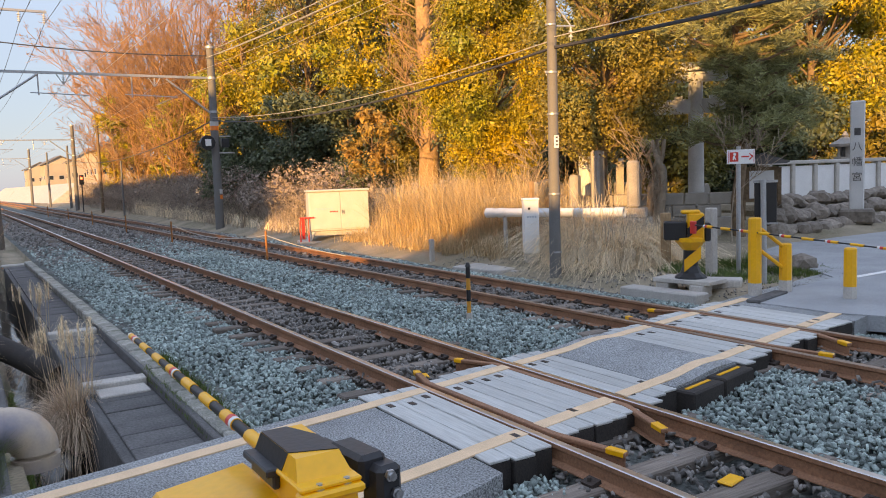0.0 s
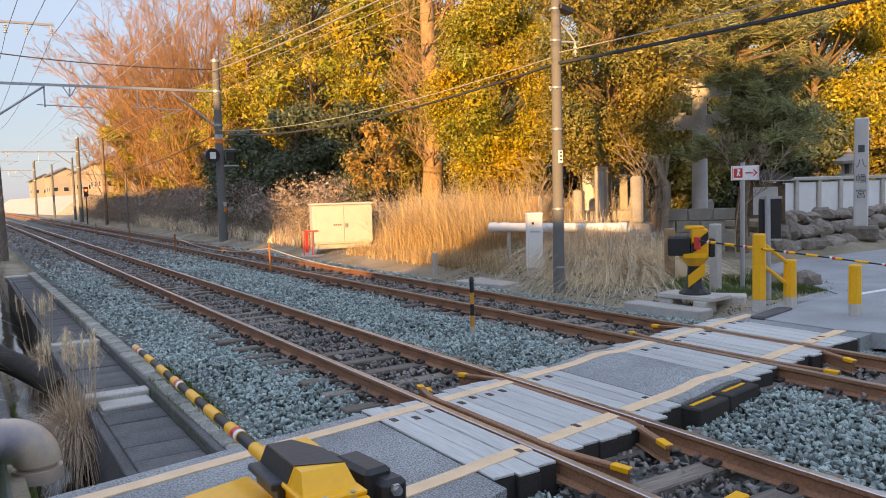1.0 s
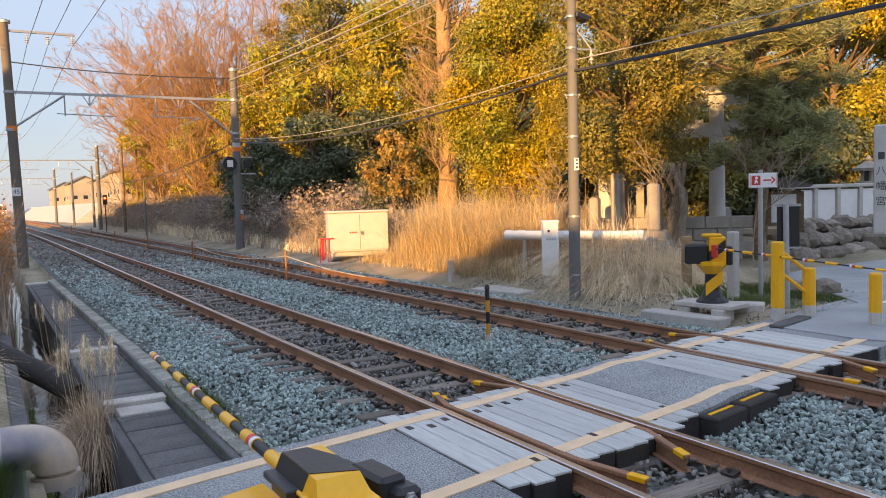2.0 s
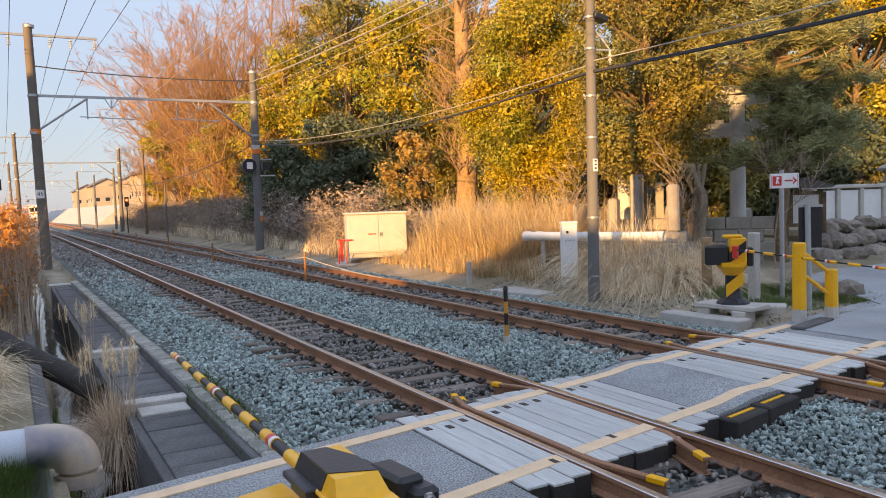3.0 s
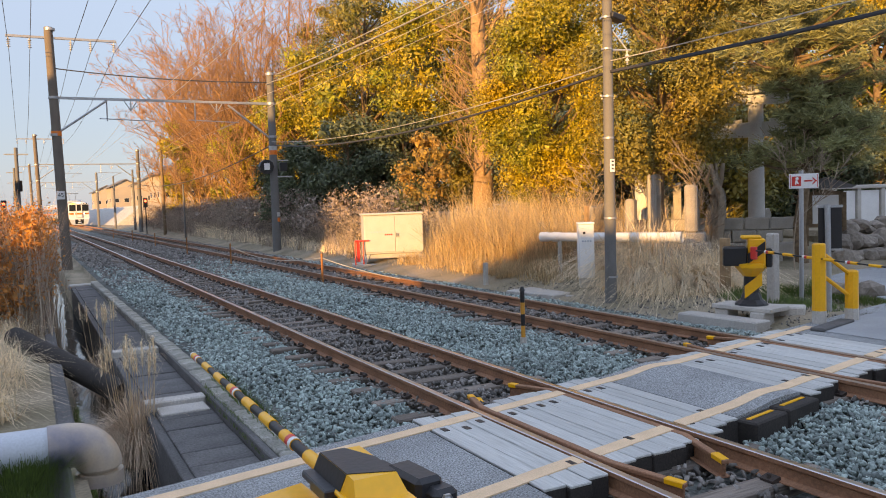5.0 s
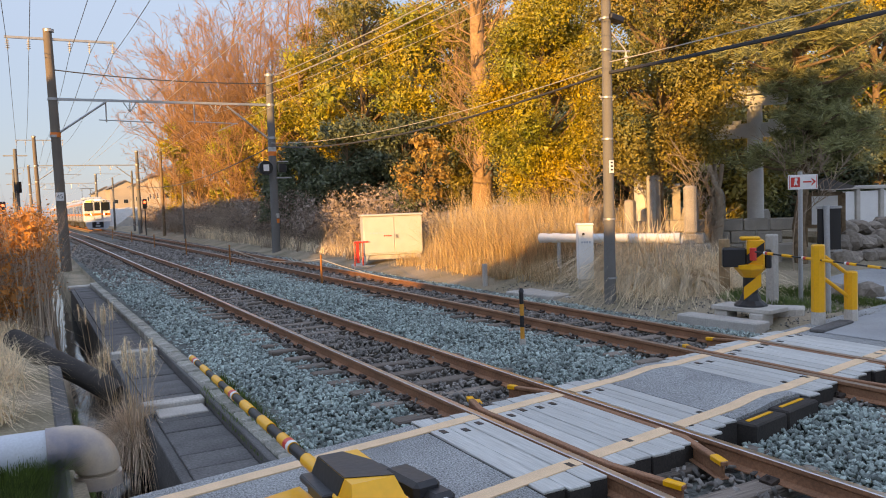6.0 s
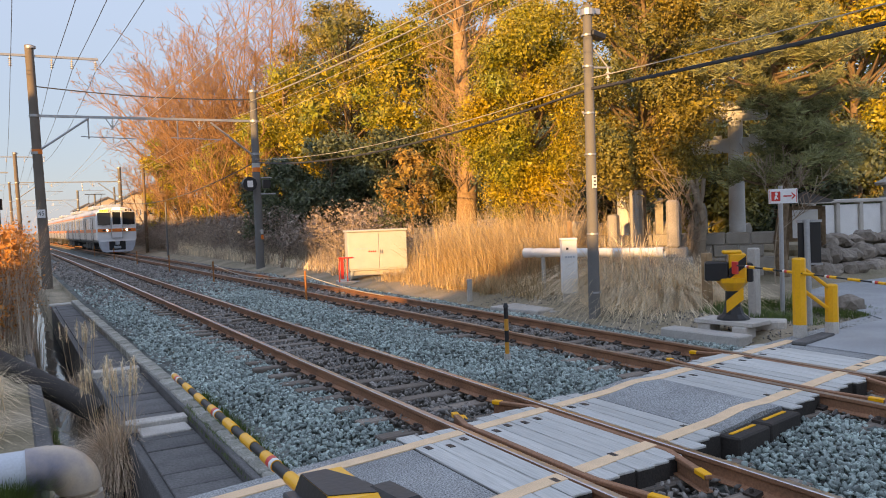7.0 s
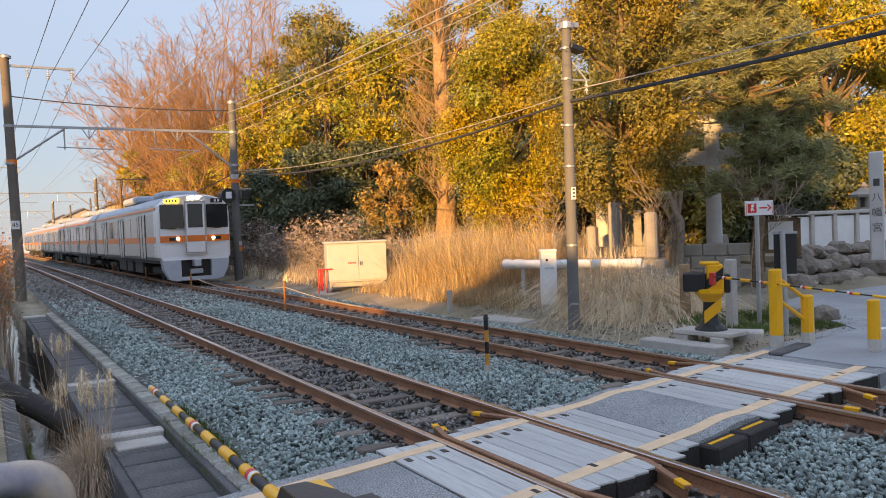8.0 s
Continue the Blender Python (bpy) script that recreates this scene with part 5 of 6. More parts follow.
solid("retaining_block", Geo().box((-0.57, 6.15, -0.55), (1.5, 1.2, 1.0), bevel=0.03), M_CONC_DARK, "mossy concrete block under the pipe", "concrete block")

# ---------------------------------------------------------------- near barrier machine
def striped_arm(a, b, r, first, parent, k=14, thin=0.92, every=6):
    """A barrier arm in yellow and black lengths, some yellow ones with a red and white reflector."""
    a, b = Vector(a), Vector(b)
    for i in range(k):
        p, q = a.lerp(b, i / k), a.lerp(b, (i + 1) / k)
        yel = (i + first) % 2 == 0
        ra, rb = r * (1 - 0.3 * i / k), r * (1 - 0.3 * (i + 1) / k)
        f = 1.08 if yel else thin
        part("arm_section", Geo().cyl(p, q, ra * f, rb * f, n=14), M_YELLOW if yel else M_BLACK, parent, smooth=True)
        if (i + first) % every == 2:
            part("reflector", Geo().cyl(p.lerp(q, 0.02), p.lerp(q, 0.2), ra * 1.13, n=14), M_WHITE, parent, "white reflector band", True)
            part("reflector", Geo().cyl(p.lerp(q, 0.2), p.lerp(q, 0.45), ra * 1.13, n=14), M_RED, parent, "red reflector band", True)
    part("arm_tip", Geo().cyl(b, b.lerp(a, -0.012), r * 0.8, r * 0.7, n=14), M_WHITE, parent, "white arm tip", True)


M_LID = mat("black_lid", (0.03, 0.03, 0.033), 0.34, var=0.15, scale=5, fine=40, bump=0.05, coat=0.0, spec=0.35)
gm = thing("barrier_machine", "yellow and black crossing barrier machine with lowered arm", "barrier", (0, 0, 0))
part("pedestal", Geo().cyl((1.0, 2.55, -0.06), (1.0, 2.55, 0.5), 0.16, 0.12, n=14), M_BLACK, gm, smooth=True)
# head of the arm: a case with a sloping lid, a rim with bolts and a black diagonal band
part("housing", Geo().box((1.025, 2.65, 0.74), (0.19, 0.46, 0.26), bevel=0.012), M_YELLOW, gm)
part("rim", Geo().box((1.025, 2.642, 0.876), (0.226, 0.50, 0.02), bevel=0.006), M_YELLOW, gm, "yellow rim with a bolted front")
lid = Geo()
LID_LOW = [(0.925, 2.45), (1.125, 2.45), (1.125, 2.885), (0.925, 2.885)]
LID_TOP = [(0.945, 2.51), (1.108, 2.51), (1.108, 2.868), (0.945, 2.868)]
lid.add([(x, y, 0.885) for x, y in LID_LOW] + [(x, y, 0.95) for x, y in LID_TOP], [(3, 2, 1, 0), (4, 5, 6, 7)] + [(i, (i + 1) % 4, 4 + (i + 1) % 4, 4 + i) for i in range(4)])
part("lid", lid, M_YELLOW, gm, "yellow sloping lid with a black diagonal band")
band = [(0.9455, 2.866), (0.9455, 2.58), (1.1075, 2.515), (1.1075, 2.70), (1.045, 2.866)]
bd = Geo().add([(x, y, z) for z in (0.9535, 0.949) for x, y in band], [(0, 1, 2, 3, 4), (9, 8, 7, 6, 5)] + [(i, 5 + i, 5 + (i + 1) % 5, (i + 1) % 5) for i in range(5)])
part("band", bd, M_LID, gm, "glossy black diagonal band")
sp = Geo().add([(0.921, 2.60, 0.884), (0.921, 2.885, 0.884), (0.9435, 2.868, 0.951), (0.9435, 2.58, 0.951), (0.93, 2.60, 0.884), (0.93, 2.885, 0.884), (0.95, 2.868, 0.945), (0.95, 2.58, 0.945)],
               [(0, 1, 2, 3), (7, 6, 5, 4), (0, 4, 5, 1), (1, 5, 6, 2), (2, 6, 7, 3), (3, 7, 4, 0)])
part("side_plate", sp, M_LID, gm, "black side of the lid")
part("flange", Geo().box((0.902, 2.76, 0.872), (0.05, 0.27, 0.03), bevel=0.006).box((0.918, 2.76, 0.835), (0.03, 0.25, 0.06), bevel=0.008), M_LID, gm, "black side flange")
part("front_lip", Geo().box((1.025, 2.405, 0.85), (0.235, 0.07, 0.035), bevel=0.01).box((1.025, 2.42, 0.78), (0.2, 0.05, 0.12), bevel=0.012), M_YELLOW, gm)
for x in (0.985, 1.085):
    part("bolt", Geo().cyl((x, 2.405, 0.866), (x, 2.405, 0.888), 0.012, n=6).cyl((x, 2.405, 0.866), (x, 2.405, 0.872), 0.018, n=12), M_STEEL, gm, "steel hex bolt")
part("lower_case", Geo().prism([(-0.24, 0), (-0.24, 0.33), (-0.2, 0.37), (0.14, 0.41), (0.19, 0.36), (0.19, 0)], 0.88, pose(0.79, 2.2, 0.36)), M_YELLOW, gm, "yellow sheet-metal motor case")
part("case_edge", Geo().box((0.83, 3.09, 0.66), (0.4, 0.03, 0.06), pose(0, 0, 0, 0, 0, 4), 0.01), M_BLACK, gm)
part("counterweight", Geo().box((1.225, 2.62, 0.84), (0.115, 0.24, 0.13), pose(0, 0, 0, 0, 0, 6), 0.018), M_LID, gm, "black counterweight block")
part("linkage", Geo().box((1.165, 2.775, 0.87), (0.07, 0.10, 0.05), pose(0, 0, 0, 0, 0, 8), 0.012), M_LID, gm, "black linkage arm")
part("linkage", Geo().box((1.265, 2.50, 0.745), (0.105, 0.13, 0.26), pose(0, 0, 0, 0, 0, 6), 0.02), M_LID, gm, "black linkage arm")
for x, z in ((1.262, 0.845), (1.285, 0.775)):
    part("bolt", Geo().cyl((x, 2.46, z), (x, 2.40, z), 0.015, n=12).cyl((x, 2.43, z), (x, 2.415, z), 0.022, n=6), M_STEEL, gm, "steel bolt")
striped_arm((0.955, 2.88, 0.885), (0.905, 5.27, 0.95), 0.026, 0, gm, 15)

# ---------------------------------------------------------------- far barrier machine
fm = thing("barrier_machine", "yellow and black crossing barrier machine across the tracks", "barrier")
X, Y = 10.13, 8.73
part("flange", Geo().lathe((X, Y, 0.09), [(0.26, 0), (0.25, 0.03), (0.17, 0.09), (0.13, 0.2)], 12), M_BLACK, fm, "flared black foot")
part("column", Geo().cyl((X, Y, 0.14), (X, Y, 0.62), 0.13, 0.11, n=10), M_BLACK, fm, smooth=True)
part("stripe", Geo().prism([(-0.13, 0.0), (0.13, 0.22), (0.13, 0.42), (-0.13, 0.2)], 0.01, pose(X - 0.09, Y - 0.12, 0.2, 0, 0, -48)), M_YELLOW, fm, "yellow diagonal stripe")
rot = pose(0, 0, 0, 0, 0, -45)
part("neck", Geo().lathe((X, Y, 0.55), [(0.12, 0), (0.2, 0.1), (0.24, 0.14), (0.24, 0.2), (0.1, 0.22)], 8), M_YELLOW, fm)
part("motor_box", Geo().box((X - 0.16, Y + 0.18, 0.87), (0.36, 0.3, 0.3), rot, 0.02), M_BLACK, fm, "black motor box")
part("body", Geo().box((X + 0.07, Y - 0.04, 0.93), (0.26, 0.3, 0.44), rot, 0.02), M_YELLOW, fm)
part("body_stripe", Geo().prism([(-0.13, 0.0), (0.13, 0.2), (0.13, 0.36), (-0.13, 0.16)], 0.012, pose(X - 0.05, Y - 0.15, 0.75, 0, 0, -45)), M_BLACK, fm, "black diagonal stripe")
part("cap", Geo().box((X, Y, 1.17), (0.3, 0.24, 0.06), rot, 0.02), M_YELLOW, fm)
part("back_box", Geo().box((X + 0.2, Y - 0.17, 0.84), (0.1, 0.22, 0.3), rot, 0.02), M_BLACK, fm, "black side box")
striped_arm((9.98, 8.5, 0.97), (9.55, 5.0, 0.81), 0.023, 1, fm, 19, 0.55, 4)
part("arm_clamp", Geo().box((10.0, 8.56, 0.93), (0.06, 0.1, 0.2), bevel=0.01), M_RED, fm, "red arm clamp")

bs = thing("machine_bench", "concrete bench slab on blocks under the barrier machine", "concrete bench")
part("slab", Geo().box((10.1, 8.74, 0.055), (0.52, 1.05, 0.07), pose(0, 0, 0, 0, 0, 8), 0.01), M_CONC, bs)
for y in (8.4, 9.1):
    part("block", Geo().box((9.98, y, -0.1), (0.3, 0.24, 0.24), pose(0, 0, 0, 0, 0, 8), 0.015), M_CONC, bs)
solid("concrete_beam", Geo().box((9.66, 8.9, -0.17), (0.36, 1.5, 0.2), pose(0, 0, 0, 0, 0, 5), 0.02), M_CONC, "long weathered concrete beam beside the track", "concrete beam")
solid("concrete_beam", Geo().box((10.55, 8.5, -0.04), (0.4, 0.7, 0.2), pose(0, 0, 0, 0, 0, 35), 0.02), M_CONC, "short weathered concrete beam on the verge", "concrete beam")


def bollard_post(x, y, h, r, label):
    t = thing("guard_post", label, "guard post", (x, y, -0.05), group="guard posts")
    part("foot", Geo().cyl((0, 0, 0), (0, 0, 0.22), r * 1.02, n=8), M_CONC, t)
    part("shaft", Geo().cyl((0, 0, 0.2), (0, 0, h), r, r * 0.98, n=8), M_YELLOW, t)
    part("cap", Geo().cyl((0, 0, h), (0, 0, h + 0.02), r * 0.98, r * 0.8, n=8), M_YELLOW, t)
    return t


p1 = bollard_post(9.87, 7.32, 1.16, 0.095, "tall yellow guard post with concrete foot and braces")
part("brace", Geo().cyl((0.08, -0.02, 1.02), (0.5, -0.12, 0.72), 0.03, n=8), M_YELLOW, p1)
part("brace", Geo().cyl((0.08, -0.02, 0.7), (0.5, -0.12, 0.4), 0.03, n=8), M_YELLOW, p1)
bollard_post(10.42, 7.2, 0.75, 0.092, "short yellow guard post with concrete foot")
bollard_post(10.43, 6.21, 0.74, 0.086, "short yellow guard post with concrete foot")

solid("loose_slab", Geo().box((9.75, 7.02, 0.012), (1.0, 0.2, 0.05), pose(0, 0, 0, 0, 0, 14), 0.012), M_CONC_DARK, "loose dark concrete slab at the crossing edge", "concrete slab")

# small sign with arrow
sp = thing("direction_sign", "white sign with a red figure and arrow on a steel pole", "sign", (11.68, 9.0, -0.1))
part("pole", Geo().cyl((0, 0, 0), (0, 0, 2.32), 0.038, n=12), M_GALV, sp, smooth=True)
face = part("panel", Geo().box((0, -0.05, 2.14), (0.46, 0.015, 0.25), pose(0, 0, 0, 0, 0, -50), 0.004), M_WHITE, sp)
m = pose(0, -0.05, 2.14, 0, 0, -50) @ Matrix.Diagonal((0.68, 1, 0.9, 1))


def mark(outline, material, name):
    part(name, Geo().prism(outline, 0.004, m @ pose(0, -0.0125, 0)), material, face)


mark([(-0.27, -0.09), (-0.06, -0.09), (-0.06, 0.09), (-0.27, 0.09)], M_RED, "picture_field")
mark([(0.01, -0.012), (0.2, -0.012), (0.2, 0.014), (0.01, 0.014)], M_RED, "arrow_shaft")
mark([(0.2, -0.075), (0.3, 0.0), (0.2, 0.075), (0.2, 0.045), (0.25, 0.0), (0.2, -0.045)], M_RED, "arrow_head")
for a in (-0.31, 0.305):
    mark([(a, -0.12), (a + 0.012, -0.12), (a + 0.012, 0.12), (a, 0.12)], M_RED, "border")
mf = m @ pose(0, -0.005, 0)
part("figure", Geo().cyl(mf @ Vector((-0.15, -0.013, 0.05)), mf @ Vector((-0.15, -0.009, 0.05)), 0.026, n=12), M_WHITE, face)
part("figure", Geo().prism([(-0.2, -0.06), (-0.17, -0.06), (-0.16, -0.03), (-0.13, -0.06), (-0.11, -0.05), (-0.14, 0.0), (-0.14, 0.02), (-0.19, 0.015)], 0.004, mf @ pose(0, -0.013, 0)), M_WHITE, face)

bb = thing("sign_board", "back of a dark board in a steel frame on a post", "sign board", (11.05, 8.02, -0.1), -42)
part("post", Geo().cyl((0, 0, 0), (-0.02, 0, 1.75), 0.045, n=12), M_GALV, bb, smooth=True)
part("board", Geo().box((0.03, 0.07, 1.38), (0.34, 0.03, 0.66), bevel=0.005), M_BLACK, bb)
part("frame", Geo().box((0.03, 0.07, 1.72), (0.37, 0.05, 0.04)), M_GALV, bb)
part("frame", Geo().box((0.03, 0.07, 1.04), (0.37, 0.05, 0.03)), M_GALV, bb)

solid("wooden_stake", Geo().box((11.36, 10.38, 0.4), (0.15, 0.15, 1.3), bevel=0.015), M_BARK_PALE, "thick weathered wooden stake in the grass", "stake")
solid("concrete_post", Geo().box((11.15, 9.15, 0.5), (0.16, 0.16, 1.35), bevel=0.02), M_CONC, "square grey concrete post behind the barrier machine", "concrete post")

# ---------------------------------------------------------------- road and shrine approach
rd = Geo()
ro = [(9.3, 5.75), (9.3, 7.05), (12.2, 7.55), (13.6, 9.3), (14.8, 10.9), (17.5, 11.8), (22, 12.2), (34, 13), (60, 15), (60, -12), (14, -12), (11.5, 2), (9.6, 5.0)]
rd.add([(x, y, 0.004) for x, y in ro] + [(x, y, -0.2) for x, y in ro], [tuple(range(len(ro))), tuple(range(2 * len(ro) - 1, len(ro) - 1, -1))] + [(i, (i + 1) % len(ro), len(ro) + (i + 1) % len(ro), len(ro) + i) for i in range(len(ro))])
solid("road", rd, M_ROAD, "grey asphalt road in front of the shrine", "road", kind="structure")
solid("road_line", Geo().add([(12.4, 7.25, 0.009), (12.4, 7.37, 0.009), (17, 7.4, 0.009), (17, 7.25, 0.009), (12.4, 7.25, 0.002), (12.4, 7.37, 0.002), (17, 7.4, 0.002), (17, 7.25, 0.002)],
      [(0, 1, 2, 3), (7, 6, 5, 4), (0, 4, 5, 1), (1, 5, 6, 2), (2, 6, 7, 3), (3, 7, 4, 0)]), M_WHITE, "faded white road edge line", "road marking", kind="structure")
rr = random.Random(17)


def rock(x, y, z, s, label, group):
    bm = bmesh.new()
    bmesh.ops.create_icosphere(bm, subdivisions=2, radius=1)
    o = Vector((rr.uniform(0, 50), rr.uniform(0, 50), 0))
    for v in bm.verts:
        k = 1 + 0.35 * noise.noise(v.co * 1.3 + o) + 0.12 * noise.noise(v.co * 3 + o)
        v.co = Vector((v.co.x * s[0] * k, v.co.y * s[1] * k, v.co.z * s[2] * k))
    me = bpy.data.meshes.new("rock")
    bm.to_mesh(me)
    bm.free()
    me.materials.append(M_ROCK)
    ob = tagged(new("rock", me), label, "rock", group)
    ob.matrix_basis = pose(x, y, z, rr.uniform(-10, 10), rr.uniform(-10, 10), rr.uniform(0, 360))


for i in range(34):
    t = i / 33
    rock(17.6 + 10 * t, 12.35 + 0.9 * t + rr.uniform(-0.12, 0.12), 0.12 + rr.uniform(-0.05, 0.06), (rr.uniform(0.2, 0.36), rr.uniform(0.2, 0.34), rr.uniform(0.18, 0.28)), "rough brown boulder in the shrine's edging", "edging boulders")
for i in range(26):
    t = i / 25
    rock(18.4 + 9.5 * t, 13.0 + 0.9 * t + rr.uniform(-0.1, 0.1), 0.48 + rr.uniform(-0.06, 0.08), (rr.uniform(0.22, 0.4), 0.3, rr.uniform(0.18, 0.3)), "rough brown boulder in the shrine's edging", "edging boulders")
for i in range(16):
    t = i / 15
    rock(19.6 + 8 * t, 13.8 + 0.8 * t + rr.uniform(-0.15, 0.15), 0.78 + rr.uniform(-0.05, 0.08), (rr.uniform(0.2, 0.42), 0.3, rr.uniform(0.15, 0.26)), "rough brown boulder in the shrine's edging", "edging boulders")
rock(13.1, 8.7, 0.05, (0.3, 0.25, 0.2), "dark boulder at the road's edge", "edging boulders")
rock(12.8, 9.2, 0.05, (0.25, 0.25, 0.18), "dark boulder at the road's edge", "edging boulders")
solid("raised_bed", Geo().box((26, 18.0, 0.35), (14, 7.8, 0.8), bevel=0.15), M_EARTH, "raised earth bed behind the boulders", "raised bed", kind="structure")

pl = thing("stone_pillar", "tall square granite pillar with engraved characters", "stone pillar", (21.5, 12.65, 0.35), -60)
part("shaft", Geo().box((0, 0, 1.6), (0.37, 0.37, 3.2), bevel=0.03), M_GRANITE_PALE, pl)
part("base", Geo().box((0, 0, 0.0), (0.9, 0.9, 0.4), bevel=0.06), M_ROCK, pl)
for i, ch in enumerate(" \u516b\u5e61\u5bae"):
    if i == 0:
        part("worn_character", Geo().box((0, -0.186, 2.35), (0.16, 0.006, 0.2), bevel=0.002), M_CONC_DARK, pl)
        continue
    cu = bpy.data.curves.new("character", "FONT")
    cu.body, cu.size, cu.align_x, cu.align_y, cu.extrude = ch, 0.27, "CENTER", "CENTER", 0.004
    cu.materials.append(M_CONC_DARK)
    o = new("character", cu)
    o.parent, o.matrix_basis = pl, pose(0, -0.187, 2.35 - 0.42 * i, 90, 0, 0)

# torii
tv = Vector((15.1, 16.7, 0.2)) - Vector((17.17, 14.6, 0.2))
to = thing("torii", "grey stone torii gate with two round posts", "torii", (17.17, 14.6, 0.1), math.degrees(math.atan2(tv.y, tv.x)))
W = tv.length
for x in (0, W):
    part("post", Geo().cyl((x, 0, -0.1), (x, 0, 4.1), 0.22, 0.19, n=20), M_GRANITE_PALE, to, smooth=True)
    part("base_stone", Geo().lathe((x, 0, -0.1), [(0.34, 0), (0.34, 0.2), (0.27, 0.3)], 16), M_GRANITE_PALE, to)
part("tie_beam", Geo().box((W / 2, 0, 3.42), (W + 1.5, 0.26, 0.38), bevel=0.02), M_GRANITE_PALE, to)
part("lintel", Geo().box((W / 2, 0, 4.2), (W + 1.6, 0.38, 0.24), bevel=0.03), M_GRANITE_PALE, to)
part("upper_lintel", Geo().prism([(-1.0, 0.06), (W / 2, 0.0), (W + 1.0, 0.06), (W + 1.08, 0.28), (W / 2, 0.22), (-1.08, 0.28)], 0.5, pose(0, -0.25, 4.32)), M_GRANITE_PALE, to)
part("strut", Geo().box((W / 2, 0, 3.85), (0.4, 0.2, 0.5)), M_GRANITE_PALE, to)
for x in (-0.45, 0.45):
    part("wedge", Geo().box((x, 0, 3.64), (0.2, 0.3, 0.1)), M_GRANITE_PALE, to)

# stone monuments in the shrine's ground
for x, y, w, h, rz in ((14.6, 15.6, 0.62, 1.7, 30), (15.3, 15.1, 0.5, 1.5, 10), (15.9, 16.2, 0.7, 2.1, 45), (14.2, 17.4, 0.55, 1.6, 20), (16.4, 15.2, 0.4, 1.9, 0), (18.4, 15.4, 0.6, 1.3, 20)):
    t = thing("stone_monument", "upright weathered stone monument on a block", "monument", (x, y, 0.1), rz, "stone monuments")
    part("block", Geo().box((0, 0, 0.15), (w * 1.5, w * 1.2, 0.5), bevel=0.03), M_GRANITE, t)
    part("slab", Geo().prism([(-w / 2, 0.4), (w / 2, 0.4), (w * 0.45, h * 0.9), (w * 0.2, h), (-w * 0.3, h * 0.96), (-w * 0.48, h * 0.8)], 0.22, pose(0, -0.11, 0)), M_GRANITE, t)


def tiered_monument(x, y, w, h, rz):
    """A smooth upright stone on three stepped plinths."""
    t = thing("stone_monument", "pale upright stone monument on stepped plinths in low sun", "monument", (x, y, 0.05), rz, "stone monuments")
    for k, (f, z0, dz) in enumerate(((2.6, 0.0, 0.35), (2.0, 0.35, 0.3), (1.5, 0.65, 0.25))):
        part("plinth", Geo().box((0, 0, z0 + dz / 2), (w * f, w * f, dz), bevel=0.03), M_GRANITE, t)
    part("slab", Geo().box((0, 0, 0.9 + (h - 0.9) / 2), (w, w * 0.7, h - 0.9), bevel=0.05), M_GRANITE, t)
    return t


tiered_monument(14.1, 13.9, 0.42, 2.05, 40)
tiered_monument(13.45, 15.3, 0.34, 1.75, 30)
tiered_monument(12.9, 16.2, 0.4, 1.6, 25)


def stone_lantern(x, y, z, h, rz):
    """A stone lantern: foot, shaft, shelf, fire box with openings, spreading roof and a knob."""
    t = thing("stone_lantern", "weathered stone lantern with a spreading roof", "lantern", (x, y, z), rz, "stone lanterns")
    k = h / 2.2
    part("foot", Geo().lathe((0, 0, 0), [(0.42 * k, 0), (0.42 * k, 0.16 * k), (0.26 * k, 0.3 * k)], 6), M_GRANITE, t)
    part("shaft", Geo().lathe((0, 0, 0.3 * k), [(0.16 * k, 0), (0.14 * k, 0.4 * k), (0.17 * k, 0.85 * k)], 12), M_GRANITE, t, smooth=True)
    part("shelf", Geo().lathe((0, 0, 1.15 * k), [(0.2 * k, 0), (0.36 * k, 0.12 * k), (0.36 * k, 0.2 * k)], 6), M_GRANITE, t)
    for i in range(4):
        a = math.pi / 4 + i * math.pi / 2
        part("fire_box_post", Geo().box((0.19 * k * math.cos(a), 0.19 * k * math.sin(a), 1.52 * k), (0.1 * k, 0.1 * k, 0.36 * k), bevel=0.01), M_GRANITE, t)
    # dark block paints the shaded hollow behind the fire box openings
    part("fire_box_core", Geo().box((0, 0, 1.52 * k), (0.2 * k, 0.2 * k, 0.35 * k)), M_CONC_DARK, t)
    part("roof", Geo().lathe((0, 0, 1.7 * k), [(0.5 * k, 0.04 * k), (0.48 * k, 0.0), (0.52 * k, 0.1 * k), (0.28 * k, 0.22 * k), (0.1 * k, 0.34 * k)], 6), M_GRANITE, t)
    part("knob", Geo().lathe((0, 0, 2.02 * k), [(0.08 * k, 0), (0.12 * k, 0.08 * k), (0.03 * k, 0.22 * k)], 10), M_GRANITE, t, smooth=True)
    return t


tiered_monument(13.95, 15.0, 0.36, 2.35, 20)
stone_lantern(26.6, 16.1, 0.7, 2.2, 10)
gs = random.Random(91)
st = thing("gnarled_stump", "gnarled pale dead tree stump beside the stone gate", "tree stump", (15.35, 14.35, 0.0))
for k in range(4):
    p, d, pts = Vector((gs.uniform(-0.2, 0.2), gs.uniform(-0.2, 0.2), -0.1)), Vector((gs.gauss(-0.1, 0.12), gs.gauss(0, 0.12), 1)), []
    for i in range(8):
        pts.append(p.copy())
        p = p + d.normalized() * 0.4
        d = Vector((gs.gauss(-0.05, 0.2), gs.gauss(0, 0.2), 1))
    part("stem", Geo().tube(pts, gs.uniform(0.12, 0.17), 9, 0.05), M_TWIG_GREY, st, smooth=True)

